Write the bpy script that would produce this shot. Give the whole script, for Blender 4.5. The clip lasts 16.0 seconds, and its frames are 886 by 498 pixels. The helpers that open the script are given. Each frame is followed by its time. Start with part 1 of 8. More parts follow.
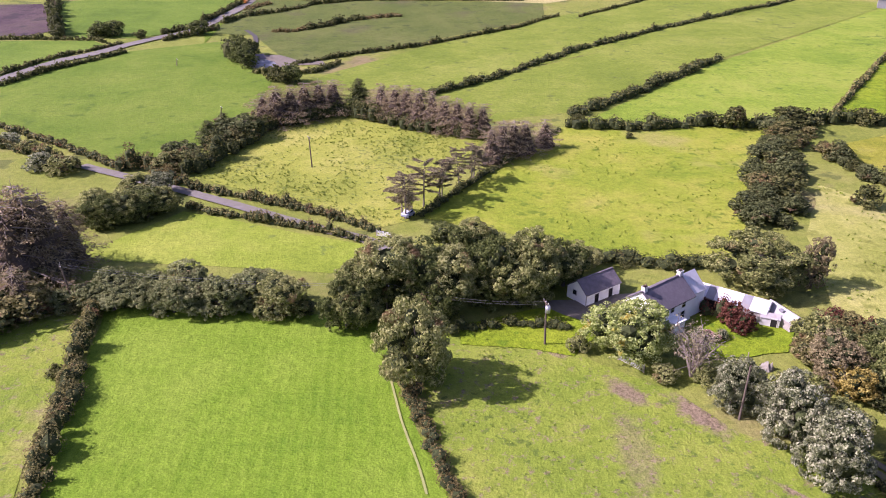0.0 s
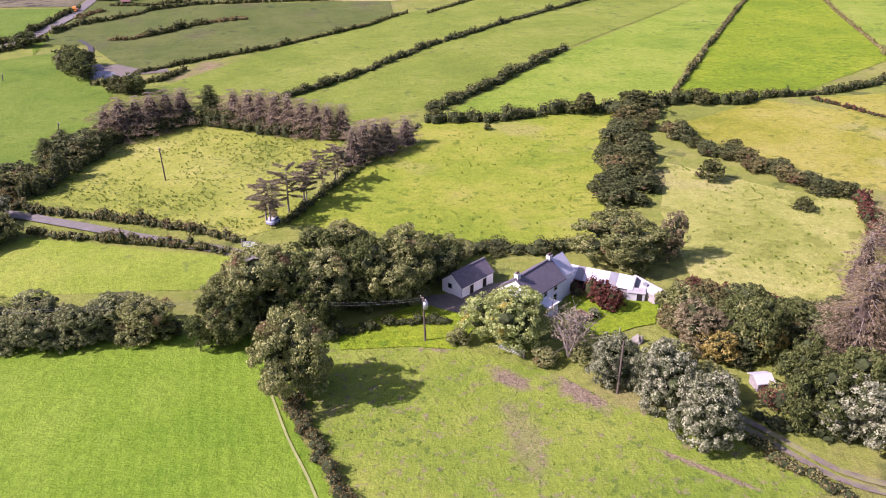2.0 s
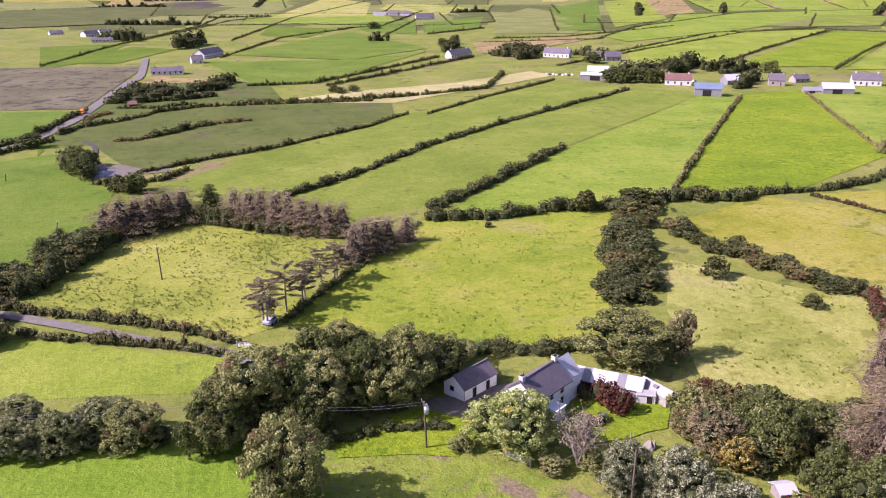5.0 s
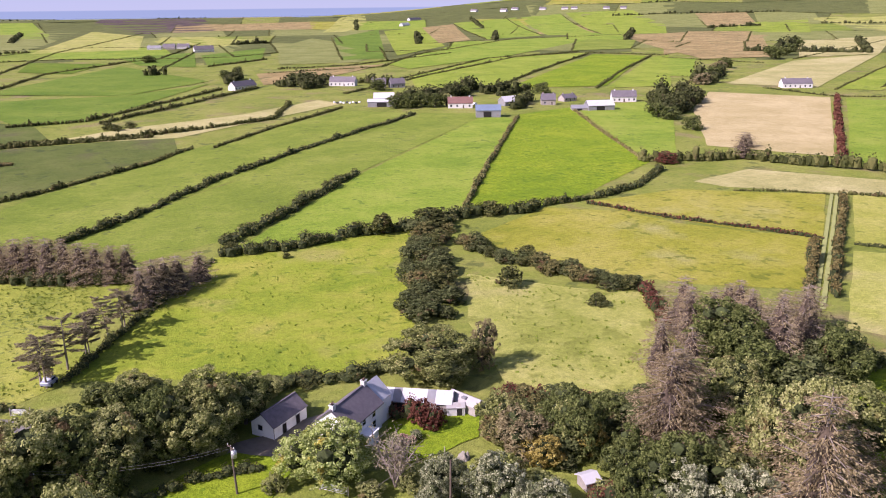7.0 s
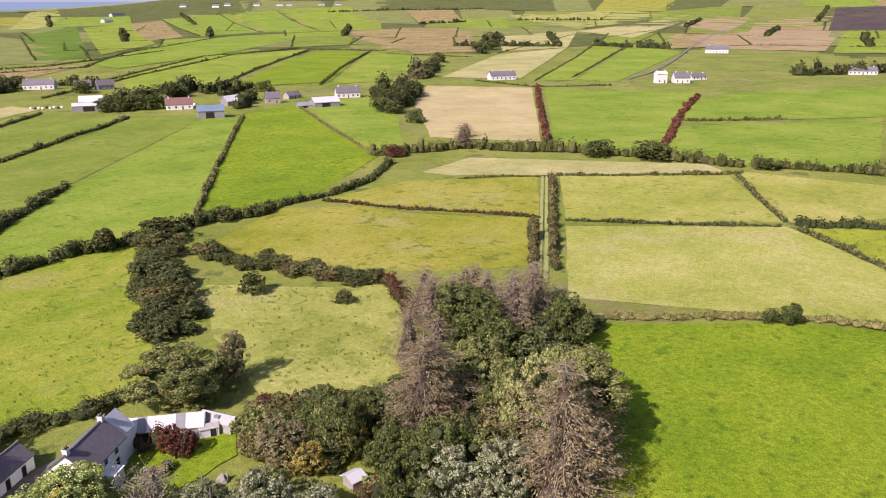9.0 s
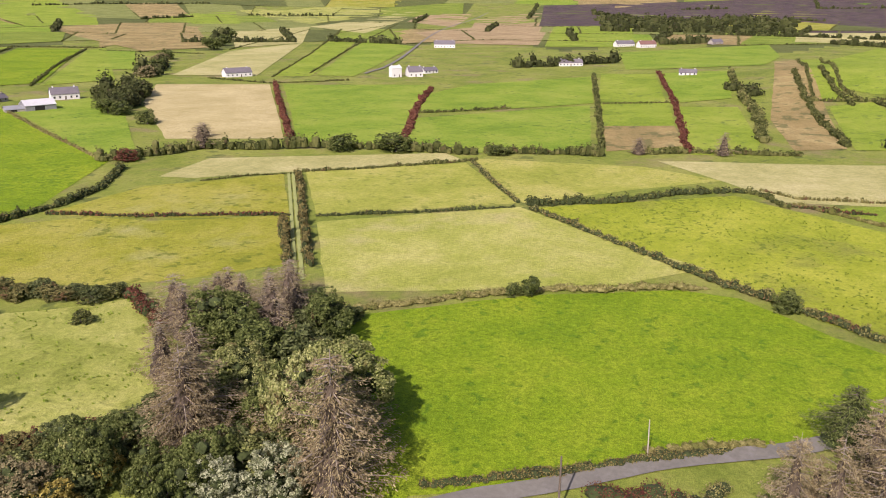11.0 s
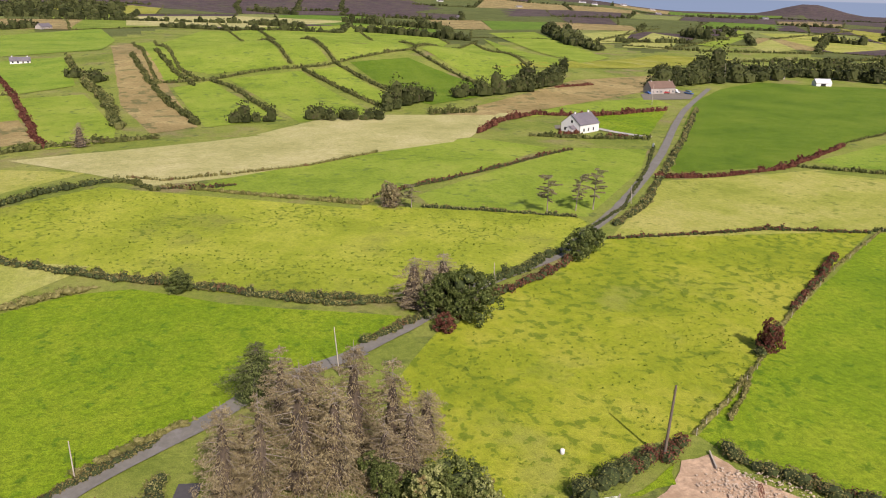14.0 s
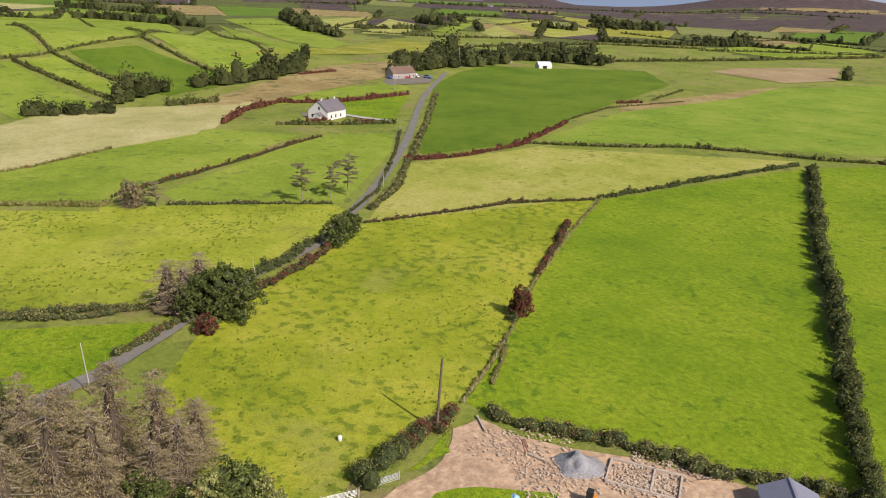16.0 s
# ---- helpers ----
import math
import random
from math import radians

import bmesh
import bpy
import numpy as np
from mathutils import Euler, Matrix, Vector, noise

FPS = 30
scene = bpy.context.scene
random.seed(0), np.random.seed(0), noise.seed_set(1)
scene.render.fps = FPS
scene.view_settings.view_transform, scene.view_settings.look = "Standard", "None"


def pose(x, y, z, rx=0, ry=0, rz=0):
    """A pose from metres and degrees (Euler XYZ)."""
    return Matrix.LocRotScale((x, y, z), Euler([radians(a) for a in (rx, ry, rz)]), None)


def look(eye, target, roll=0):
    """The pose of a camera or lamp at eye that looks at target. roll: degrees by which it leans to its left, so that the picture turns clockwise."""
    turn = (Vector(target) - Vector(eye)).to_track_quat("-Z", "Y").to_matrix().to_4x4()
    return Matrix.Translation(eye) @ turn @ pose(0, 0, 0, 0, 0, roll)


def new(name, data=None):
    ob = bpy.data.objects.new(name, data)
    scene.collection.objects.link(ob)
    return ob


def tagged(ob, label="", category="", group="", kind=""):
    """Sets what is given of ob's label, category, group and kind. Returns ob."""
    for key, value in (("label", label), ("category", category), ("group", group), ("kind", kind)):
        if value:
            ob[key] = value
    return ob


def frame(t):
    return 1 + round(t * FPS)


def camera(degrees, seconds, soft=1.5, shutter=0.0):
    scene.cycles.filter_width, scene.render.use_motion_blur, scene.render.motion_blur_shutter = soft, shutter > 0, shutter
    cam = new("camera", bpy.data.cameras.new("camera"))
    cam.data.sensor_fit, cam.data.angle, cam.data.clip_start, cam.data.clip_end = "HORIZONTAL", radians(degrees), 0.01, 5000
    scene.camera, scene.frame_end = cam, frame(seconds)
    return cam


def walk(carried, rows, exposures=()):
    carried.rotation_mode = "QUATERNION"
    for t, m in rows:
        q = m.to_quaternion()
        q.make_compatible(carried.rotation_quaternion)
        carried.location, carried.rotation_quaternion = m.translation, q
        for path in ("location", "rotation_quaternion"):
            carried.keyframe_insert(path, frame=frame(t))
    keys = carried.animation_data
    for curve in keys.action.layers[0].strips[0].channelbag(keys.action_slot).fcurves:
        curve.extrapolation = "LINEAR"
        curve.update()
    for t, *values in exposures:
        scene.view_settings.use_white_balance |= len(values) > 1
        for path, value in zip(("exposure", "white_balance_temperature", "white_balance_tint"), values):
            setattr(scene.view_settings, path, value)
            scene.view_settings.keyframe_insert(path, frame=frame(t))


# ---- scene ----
# ---- the camera: it hovers, drifts a few metres forward and turns
cam = camera(58.98, 16.0, soft=1.0)
ROWS = [  # seconds, x, y, z, turn to the right, degrees down, lean
    (0, -0.93, -4.63, 61.32, -0.33, 25.89, 0.35),
    (0.5, -0.86, -4.29, 61.27, 2.43, 25.94, 0.23),
    (1, -0.95, -4.11, 61.18, 5.05, 25.91, 0.19),
    (1.5, -1.19, -3.82, 60.98, 8.86, 25.90, 0.06),
    (2, -1.40, -3.23, 60.65, 10.36, 25.89, 0.05),
    (2.5, -1.34, -2.74, 60.59, 10.44, 25.83, 0.05),
    (3, -1.23, -2.22, 60.28, 10.45, 24.93, 0.08),
    (3.5, -1.18, -1.70, 60.04, 10.44, 23.97, 0.03),
    (5.8, -0.55, 0.50, 59.65, 10.76, 17.15, 0.16),
    (6, -0.21, 0.58, 59.38, 12.47, 17.07, -0.03),
    (6.5, -0.17, -0.01, 59.39, 19.35, 16.95, -0.51),
    (7, 0.04, 0.44, 59.03, 25.39, 16.91, -0.72),
    (7.5, 0.21, 0.72, 59.04, 30.81, 16.99, -0.80),
    (8, 0.04, 1.18, 59.19, 36.37, 17.14, -0.60),
    (8.5, 0.08, 1.61, 59.45, 40.91, 17.25, -0.40),
    (9, 0.24, 1.96, 59.34, 45.23, 17.33, -0.29),
    (11.5, -0.12, 2.05, 59.23, 69.91, 17.66, 0.56),
    (12, -0.35, 2.01, 59.41, 76.80, 17.69, 0.75),
    (12.5, -0.05, 2.09, 59.52, 85.61, 17.69, 1.06),
    (13, -0.22, 1.89, 60.05, 95.31, 17.84, 1.25),
    (13.5, 0.19, 2.22, 60.17, 102.80, 17.93, 1.52),
    (14, 0.36, 2.22, 60.15, 109.16, 17.96, 1.66),
    (14.5, 0.49, 2.39, 60.07, 115.13, 18.00, 1.95),
    (15, 0.51, 2.51, 60.09, 120.31, 18.03, 2.16),
    (15.5, 0.45, 2.76, 60.33, 124.74, 18.13, 2.39),
    (16, 0.88, 2.42, 60.20, 127.69, 18.26, 2.49),
]
walk(cam, [(t, pose(x, y, z, 90 - down, 0, -turn) @ pose(0, 0, 0, 0, 0, lean)) for t, x, y, z, turn, down, lean in ROWS],
     [(0.0, 1.07, 5900, 49), (3.5, 1.03, 5900, 49), (6.5, 0.86, 6000, 43), (9.0, 0.7, 6300, 31), (12.5, 0.58, 6450, 24), (16.0, 0.39, 6500, 17)])

# ---- daylight: a clear sky with thin cloud, sun from the west of the plan
SUN_AZ, SUN_EL = 266.0, 40.0
world = bpy.data.worlds.new("sky")
scene.world = world
world.use_nodes = True
wn = world.node_tree.nodes
sky = wn.new("ShaderNodeTexSky")
sky.sky_type, sky.sun_disc = "NISHITA", False
sky.sun_elevation, sky.sun_rotation = radians(SUN_EL), radians(SUN_AZ)
sky.air_density, sky.dust_density, sky.ozone_density = 1.0, 2.0, 1.0
wn["Background"].inputs["Strength"].default_value = 0.085
world.node_tree.links.new(sky.outputs["Color"], wn["Background"].inputs["Color"])
sun_data = bpy.data.lights.new("sun", "SUN")
sun_data.energy, sun_data.angle, sun_data.color = 4.6, radians(0.6), (1.0, 0.95, 0.86)
sun = new("sun", sun_data)
az, el = radians(SUN_AZ), radians(SUN_EL)
sun_way = Vector((math.sin(az) * math.cos(el), math.cos(az) * math.cos(el), math.sin(el)))
sun.matrix_world = look(sun_way * 300, (0, 0, 0))

rng = np.random.default_rng(7)


# ---- materials
def nodes_of(name, rough=0.85, spec=0.2):
    m = bpy.data.materials.new(name)
    m.use_nodes = True
    nt = m.node_tree
    b = nt.nodes["Principled BSDF"]
    b.inputs["Roughness"].default_value = rough
    b.inputs["Specular IOR Level"].default_value = spec
    return m, nt, b


def noise_node(nt, vec, scale, detail=3, rough=0.55):
    n = nt.nodes.new("ShaderNodeTexNoise")
    n.inputs["Scale"].default_value, n.inputs["Detail"].default_value, n.inputs["Roughness"].default_value = scale, detail, rough
    nt.links.new(vec, n.inputs["Vector"])
    return n.outputs["Fac"]


def ramp(nt, fac, stops):
    r = nt.nodes.new("ShaderNodeValToRGB")
    e = r.color_ramp.elements
    while len(e) < len(stops):
        e.new(0.5)
    for k, (p, c) in zip(e, stops):
        k.position, k.color = p, (*c, 1) if len(c) == 3 else c
    nt.links.new(fac, r.inputs["Fac"])
    return r.outputs["Color"]


def mix(nt, fac, a, b, how="MIX"):
    n = nt.nodes.new("ShaderNodeMix")
    n.data_type, n.blend_type = "RGBA", how
    for sock, v in ((n.inputs[0], fac), (n.inputs[6], a), (n.inputs[7], b)):
        if isinstance(v, (int, float)):
            sock.default_value = v
        elif isinstance(v, tuple):
            sock.default_value = (*v, 1)
        else:
            nt.links.new(v, sock)
    return n.outputs[2]


def calc(nt, op, a, b=0.0):
    n = nt.nodes.new("ShaderNodeMath")
    n.operation = op
    for sock, v in zip(n.inputs, (a, b)):
        if isinstance(v, (int, float)):
            sock.default_value = v
        else:
            nt.links.new(v, sock)
    return n.outputs[0]


def bump(nt, b, h, dist, strength=1.0):
    n = nt.nodes.new("ShaderNodeBump")
    n.inputs["Distance"].default_value, n.inputs["Strength"].default_value = dist, strength
    nt.links.new(h, n.inputs["Height"])
    nt.links.new(n.outputs["Normal"], b.inputs["Normal"])


def place(nt, scale=(1, 1, 1), turn=0.0):
    g = nt.nodes.new("ShaderNodeNewGeometry")
    mp = nt.nodes.new("ShaderNodeMapping")
    mp.inputs["Scale"].default_value, mp.inputs["Rotation"].default_value = scale, (0, 0, radians(turn))
    nt.links.new(g.outputs["Position"], mp.inputs["Vector"])
    return mp.outputs["Vector"]


def grass(name, low, mid, high, tuft=None, tufts=0.0, tuft_scale=0.5, patch=None, patches=0.0, stripe=None, bare=(), coarse=0.56):
    """Grassland: broad drifts, clumps and blades, with small shadows between them painted in; darker tufts, bleached or
    bare patches and mower stripes where it has them.
    """
    m, nt, b = nodes_of(name, 0.9, 0.12)
    low, mid, high = [(c[0] * 1.13, c[1] * 1.07, c[2] * 1.0) for c in (low, mid, high)]
    p = place(nt)
    broad, mids, fine = noise_node(nt, p, 0.03, 5, 0.6), noise_node(nt, p, 0.16, 4, 0.65), noise_node(nt, p, 2.4, 4, 0.7)
    f = calc(nt, "ADD", calc(nt, "MULTIPLY", broad, 0.7), calc(nt, "ADD", calc(nt, "MULTIPLY", mids, 0.35), calc(nt, "MULTIPLY", fine, 0.1)))
    col = ramp(nt, f, [(0.43, low), (0.56, mid), (0.7, high)])
    if patches:
        pf = noise_node(nt, place(nt, (1, 1, 1), 20), 0.035, 5, 0.6)
        col = mix(nt, ramp(nt, pf, [(0.62 - 0.2 * patches, (0, 0, 0)), (0.78 - 0.2 * patches, (1, 1, 1))]), col, patch)
    if tufts:
        tf = noise_node(nt, p, tuft_scale, 3, 0.6)
        zone = noise_node(nt, p, 0.04, 2)
        t2 = calc(nt, "ADD", tf, calc(nt, "MULTIPLY", zone, 0.35))
        col = mix(nt, ramp(nt, t2, [(0.83 - 0.12 * tufts, (0, 0, 0)), (0.9 - 0.12 * tufts, (0.75, 0.75, 0.75))]), col, tuft)
    if stripe is not None:
        w = nt.nodes.new("ShaderNodeTexWave")
        w.inputs["Scale"].default_value, w.inputs["Distortion"].default_value = 0.2, 1.6
        w.inputs["Detail"].default_value, w.inputs["Detail Scale"].default_value = 3, 0.6
        nt.links.new(place(nt, (1, 1, 1), stripe), w.inputs["Vector"])
        col = mix(nt, calc(nt, "MULTIPLY", w.outputs["Fac"], 0.2), col, tuple(v * 1.2 for v in high))
    for x, y, rx, ry, rz, k in bare:
        g = nt.nodes.new("ShaderNodeNewGeometry")
        mp = nt.nodes.new("ShaderNodeMapping")
        mp.vector_type = "TEXTURE"
        mp.inputs["Location"].default_value, mp.inputs["Rotation"].default_value, mp.inputs["Scale"].default_value = (x, y, 0), (0, 0, radians(rz)), (rx, ry, 20)
        nt.links.new(g.outputs["Position"], mp.inputs["Vector"])
        gr = nt.nodes.new("ShaderNodeTexGradient")
        gr.gradient_type = "SPHERICAL"
        nt.links.new(mp.outputs["Vector"], gr.inputs["Vector"])
        wear = calc(nt, "ADD", gr.outputs["Fac"], calc(nt, "MULTIPLY", calc(nt, "SUBTRACT", noise_node(nt, p, 0.55, 6, 0.75), 0.5), 1.6))
        col = mix(nt, ramp(nt, wear, [(0.08, (0, 0, 0)), (0.55, (k, k, k))]), col, ramp(nt, fine, [(0.35, (0.13, 0.092, 0.06)), (0.65, (0.27, 0.2, 0.14))]))
    # clump and blade noise multiplies the colour darker, as tuft shadows would
    clod = noise_node(nt, p, 0.8, 5, 0.7)
    col = mix(nt, 0.75 * coarse, col, ramp(nt, clod, [(0.36, (0.5, 0.56, 0.44)), (0.6, (1.12, 1.12, 1.12))]), "MULTIPLY")
    blades = noise_node(nt, p, 5.0, 4, 0.75)
    col = mix(nt, 0.9 * coarse, col, ramp(nt, blades, [(0.36, (0.38, 0.42, 0.34)), (0.62, (1.2, 1.2, 1.2))]), "MULTIPLY")
    nt.links.new(col, b.inputs["Base Color"])
    h = calc(nt, "ADD", calc(nt, "ADD", calc(nt, "MULTIPLY", fine, 0.6), calc(nt, "MULTIPLY", clod, 1.3)), mids)
    bump(nt, b, h, 0.22)
    return m


BARE = [(31.0, 74.7, 6.5, 2.6, -59, 0.95), (22.5, 79.5, 4.7, 2.2, -58, 0.9), (21.3, 67.6, 10.1, 3.2, -91, 0.45), (39.8, 58.8, 8.5, 0.6, -45, 0.9), (14.7, 88.0, 2.0, 1.0, -29, 0.7)]
GRASS = {
    "ground": grass("rough_grass", (0.118, 0.158, 0.025), (0.168, 0.205, 0.038), (0.22, 0.235, 0.063), (0.086, 0.108, 0.028), 0.5, 0.12, (0.23, 0.18, 0.09), 0.4),
    "lush_mown": grass("mown_meadow_grass", (0.085, 0.17, 0.01), (0.115, 0.205, 0.013), (0.155, 0.24, 0.025), stripe=-5.0, coarse=0.55),
    "lush": grass("lush_grass", (0.112, 0.19, 0.007), (0.155, 0.235, 0.009), (0.205, 0.27, 0.016), (0.085, 0.16, 0.008), 0.55, 0.35, coarse=0.8),
    "pasture": grass("worn_pasture_grass", (0.11, 0.178, 0.018), (0.16, 0.22, 0.028), (0.225, 0.255, 0.053), (0.078, 0.122, 0.02), 0.5, 0.6, (0.31, 0.24, 0.12), 0.2, bare=BARE, coarse=0.42),
    "meadow": grass("meadow_grass", (0.125, 0.195, 0.014), (0.195, 0.25, 0.024), (0.27, 0.285, 0.05), (0.1, 0.155, 0.014), 0.45, 0.3, (0.3, 0.275, 0.085), 0.3),
    # lowered a little in tone for cloud shade over the uplands
    "meadow2": grass("upland_meadow_grass", (0.115, 0.17, 0.02), (0.15, 0.205, 0.027), (0.195, 0.24, 0.045), (0.09, 0.115, 0.03), 0.25, 0.25),
    "tufted": grass("tufted_grass", (0.165, 0.21, 0.03), (0.24, 0.275, 0.045), (0.32, 0.33, 0.085), (0.1, 0.135, 0.03), 0.8, 0.8),
    "tufted2": grass("rough_pasture_grass", (0.16, 0.21, 0.013), (0.235, 0.275, 0.019), (0.31, 0.32, 0.04), (0.1, 0.145, 0.01), 0.9, 0.4, (0.27, 0.27, 0.06), 0.3),
    "rushy": grass("rushy_grass", (0.17, 0.215, 0.018), (0.24, 0.285, 0.026), (0.32, 0.34, 0.05), (0.11, 0.15, 0.015), 0.6, 0.45, (0.21, 0.22, 0.04), 0.4),
    "green": grass("green_pasture_grass", (0.12, 0.2, 0.018), (0.165, 0.245, 0.026), (0.22, 0.28, 0.045), (0.08, 0.14, 0.02), 0.3, 0.3),
    "green2": grass("pale_pasture_grass", (0.135, 0.2, 0.019), (0.182, 0.252, 0.027), (0.238, 0.29, 0.047), (0.1, 0.14, 0.03), 0.4, 0.2),
    "dark": grass("dark_pasture_grass", (0.068, 0.125, 0.008), (0.09, 0.152, 0.01), (0.122, 0.178, 0.017)),
    "olive": grass("wet_pasture_grass", (0.165, 0.19, 0.018), (0.23, 0.24, 0.03), (0.29, 0.28, 0.065), (0.12, 0.14, 0.016), 0.5, 0.25, (0.32, 0.3, 0.11), 0.4),
    "olive2": grass("yellowing_grass", (0.2, 0.235, 0.035), (0.27, 0.29, 0.06), (0.34, 0.33, 0.1), (0.16, 0.19, 0.03), 0.4, 0.25),
    "straw": grass("straw_grass", (0.2, 0.235, 0.045), (0.28, 0.3, 0.08), (0.35, 0.345, 0.125), (0.18, 0.2, 0.035), 0.7, 0.15, (0.34, 0.31, 0.12), 0.3),
    "pale": grass("bleached_grass", (0.26, 0.26, 0.1), (0.33, 0.32, 0.14), (0.4, 0.37, 0.19)),
    "hay": grass("mown_hay_grass", (0.22, 0.255, 0.045), (0.28, 0.305, 0.07), (0.36, 0.355, 0.12), patch=(0.4, 0.35, 0.15), patches=0.3),
    "stubble": grass("stubble_grass", (0.3, 0.26, 0.12), (0.36, 0.31, 0.16), (0.43, 0.37, 0.21), stripe=95.0),
    "brown": grass("brown_rush_grass", (0.2, 0.16, 0.07), (0.26, 0.2, 0.09), (0.33, 0.27, 0.13), (0.11, 0.11, 0.04), 0.9, 0.12),
    "brownred": grass("brown_fallow_grass", (0.24, 0.18, 0.1), (0.29, 0.22, 0.13), (0.34, 0.27, 0.16)),
    # pasture with cloud shade put into its green
    "dark2": grass("shaded_pasture_grass", (0.07, 0.13, 0.013), (0.095, 0.165, 0.017), (0.125, 0.195, 0.025)),
    # far grass: distance haze greyed into the colour, the second also dimmed for cloud shade
    "hazegrey": grass("haze_greyed_far_grass", (0.13, 0.155, 0.045), (0.165, 0.19, 0.058), (0.205, 0.225, 0.08)),
    "dimgrey": grass("haze_and_cloud_dimmed_grass", (0.065, 0.082, 0.024), (0.088, 0.106, 0.031), (0.115, 0.13, 0.042)),
    # the three hill grasses below are darkened in colour for a cloud's shadow
    "hill": grass("cloud_shaded_hill_grass", (0.064, 0.095, 0.019), (0.085, 0.115, 0.025), (0.113, 0.135, 0.038), (0.052, 0.072, 0.022), 0.3, 0.2, (0.1, 0.095, 0.046), 0.3),
    "hillgreen": grass("cloud_shaded_green_grass", (0.078, 0.144, 0.013), (0.105, 0.172, 0.018), (0.14, 0.2, 0.028), (0.066, 0.115, 0.015), 0.3, 0.2),
    "bleak": grass("cloud_dimmed_bleached_grass", (0.1, 0.096, 0.056), (0.13, 0.123, 0.074), (0.165, 0.152, 0.098), (0.04, 0.036, 0.028), 0.9, 0.16),
    "moor": grass("heather_moor", (0.05, 0.034, 0.042), (0.075, 0.053, 0.06), (0.105, 0.08, 0.075), (0.042, 0.036, 0.036), 0.6, 0.08, (0.1, 0.092, 0.05), 0.5),
}


def leaf_material(name, a, b_, c, old=None, olds=0.0, shine=0.25):
    """Foliage: every leaf its own tone, drifts of tone over the plant, light through the leaf."""
    m, nt, b = nodes_of(name, 0.75, shine * 0.6)
    g = nt.nodes.new("ShaderNodeNewGeometry")
    oi = nt.nodes.new("ShaderNodeObjectInfo")
    f = calc(nt, "ADD", calc(nt, "MULTIPLY", g.outputs["Random Per Island"], 0.52), calc(nt, "MULTIPLY", noise_node(nt, place(nt), 0.45, 3), 0.62))
    f = calc(nt, "ADD", f, calc(nt, "MULTIPLY", calc(nt, "SUBTRACT", oi.outputs["Random"], 0.5), 0.16))
    a, b_, c = [(v[0] * 0.97, v[1] * 1.02, v[2] * 0.74) for v in (a, b_, c)]
    col = ramp(nt, f, [(0.3, a), (0.55, b_), (0.8, c)])
    if olds:
        of = noise_node(nt, place(nt), 0.3, 3)
        col = mix(nt, ramp(nt, of, [(0.66 - 0.2 * olds, (0, 0, 0)), (0.76 - 0.2 * olds, (0.85, 0.85, 0.85))]), col, old)
    nt.links.new(col, b.inputs["Base Color"])
    tr = nt.nodes.new("ShaderNodeBsdfTranslucent")
    ms = nt.nodes.new("ShaderNodeMixShader")
    ms.inputs["Fac"].default_value = 0.34
    nt.links.new(col, tr.inputs["Color"])
    nt.links.new(b.outputs["BSDF"], ms.inputs[1])
    nt.links.new(tr.outputs["BSDF"], ms.inputs[2])
    nt.links.new(ms.outputs["Shader"], nt.nodes["Material Output"].inputs["Surface"])
    return m


LEAF = {
    "syc": leaf_material("sycamore_leaves", (0.105, 0.116, 0.046), (0.225, 0.232, 0.092), (0.4, 0.378, 0.21), (0.2, 0.12, 0.06), 0.35),
    "lime": leaf_material("yellow_green_leaves", (0.142, 0.18, 0.0414), (0.292, 0.338, 0.111), (0.474, 0.496, 0.263), (0.4, 0.3, 0.04), 0.3),
    "white": leaf_material("silver_leaves", (0.0877, 0.0975, 0.0584), (0.2145, 0.2233, 0.1518), (0.4488, 0.4279, 0.3740)),
    "green": leaf_material("green_leaves", (0.0434, 0.0573, 0.0191), (0.0954, 0.1124, 0.0364), (0.1914, 0.2042, 0.0868)),
    "mixed": leaf_material("hedgerow_leaves", (0.0978, 0.0899, 0.0411), (0.1863, 0.1610, 0.0734), (0.2829, 0.2438, 0.1276), (0.16, 0.085, 0.045), 0.45),
    "brownh": leaf_material("brown_hedge_leaves", (0.09, 0.0675, 0.0315), (0.153, 0.113, 0.054), (0.225, 0.18, 0.09), (0.1, 0.1, 0.04), 0.5),
    "gorse": leaf_material("gorse_leaves", (0.0442, 0.0508, 0.0199), (0.0940, 0.0994, 0.0376), (0.1820, 0.1716, 0.0774), (0.12, 0.08, 0.04), 0.25),
    "dark": leaf_material("thorn_leaves", (0.0420, 0.0540, 0.0192), (0.0960, 0.1020, 0.0360), (0.1800, 0.1680, 0.0780)),
    "fuchsia": leaf_material("russet_leaves", (0.08, 0.026, 0.026), (0.14, 0.046, 0.042), (0.2, 0.085, 0.066), (0.08, 0.085, 0.03), 0.15),
    "tall": leaf_material("thicket_leaves", (0.0454, 0.0539, 0.0227), (0.0964, 0.1084, 0.0479), (0.1768, 0.1860, 0.1010), (0.17, 0.1, 0.055), 0.25),
    "bank": leaf_material("dry_bank_grass", (0.13, 0.12, 0.045), (0.22, 0.19, 0.085), (0.32, 0.27, 0.14), (0.12, 0.13, 0.03), 0.5),
    "con": leaf_material("dead_spruce_needles", (0.16, 0.115, 0.085), (0.26, 0.195, 0.145), (0.4, 0.315, 0.245), (0.15, 0.14, 0.085), 0.2, 0.08),
    "thin": leaf_material("grey_dead_twigs", (0.1430, 0.1170, 0.0910), (0.2340, 0.1924, 0.1495), (0.3510, 0.2990, 0.2340), None, 0, 0.1),
}
LEAF["willow"] = leaf_material("willow_leaves", (0.12, 0.13, 0.06), (0.2, 0.21, 0.11), (0.33, 0.33, 0.2), (0.16, 0.1, 0.06), 0.25)
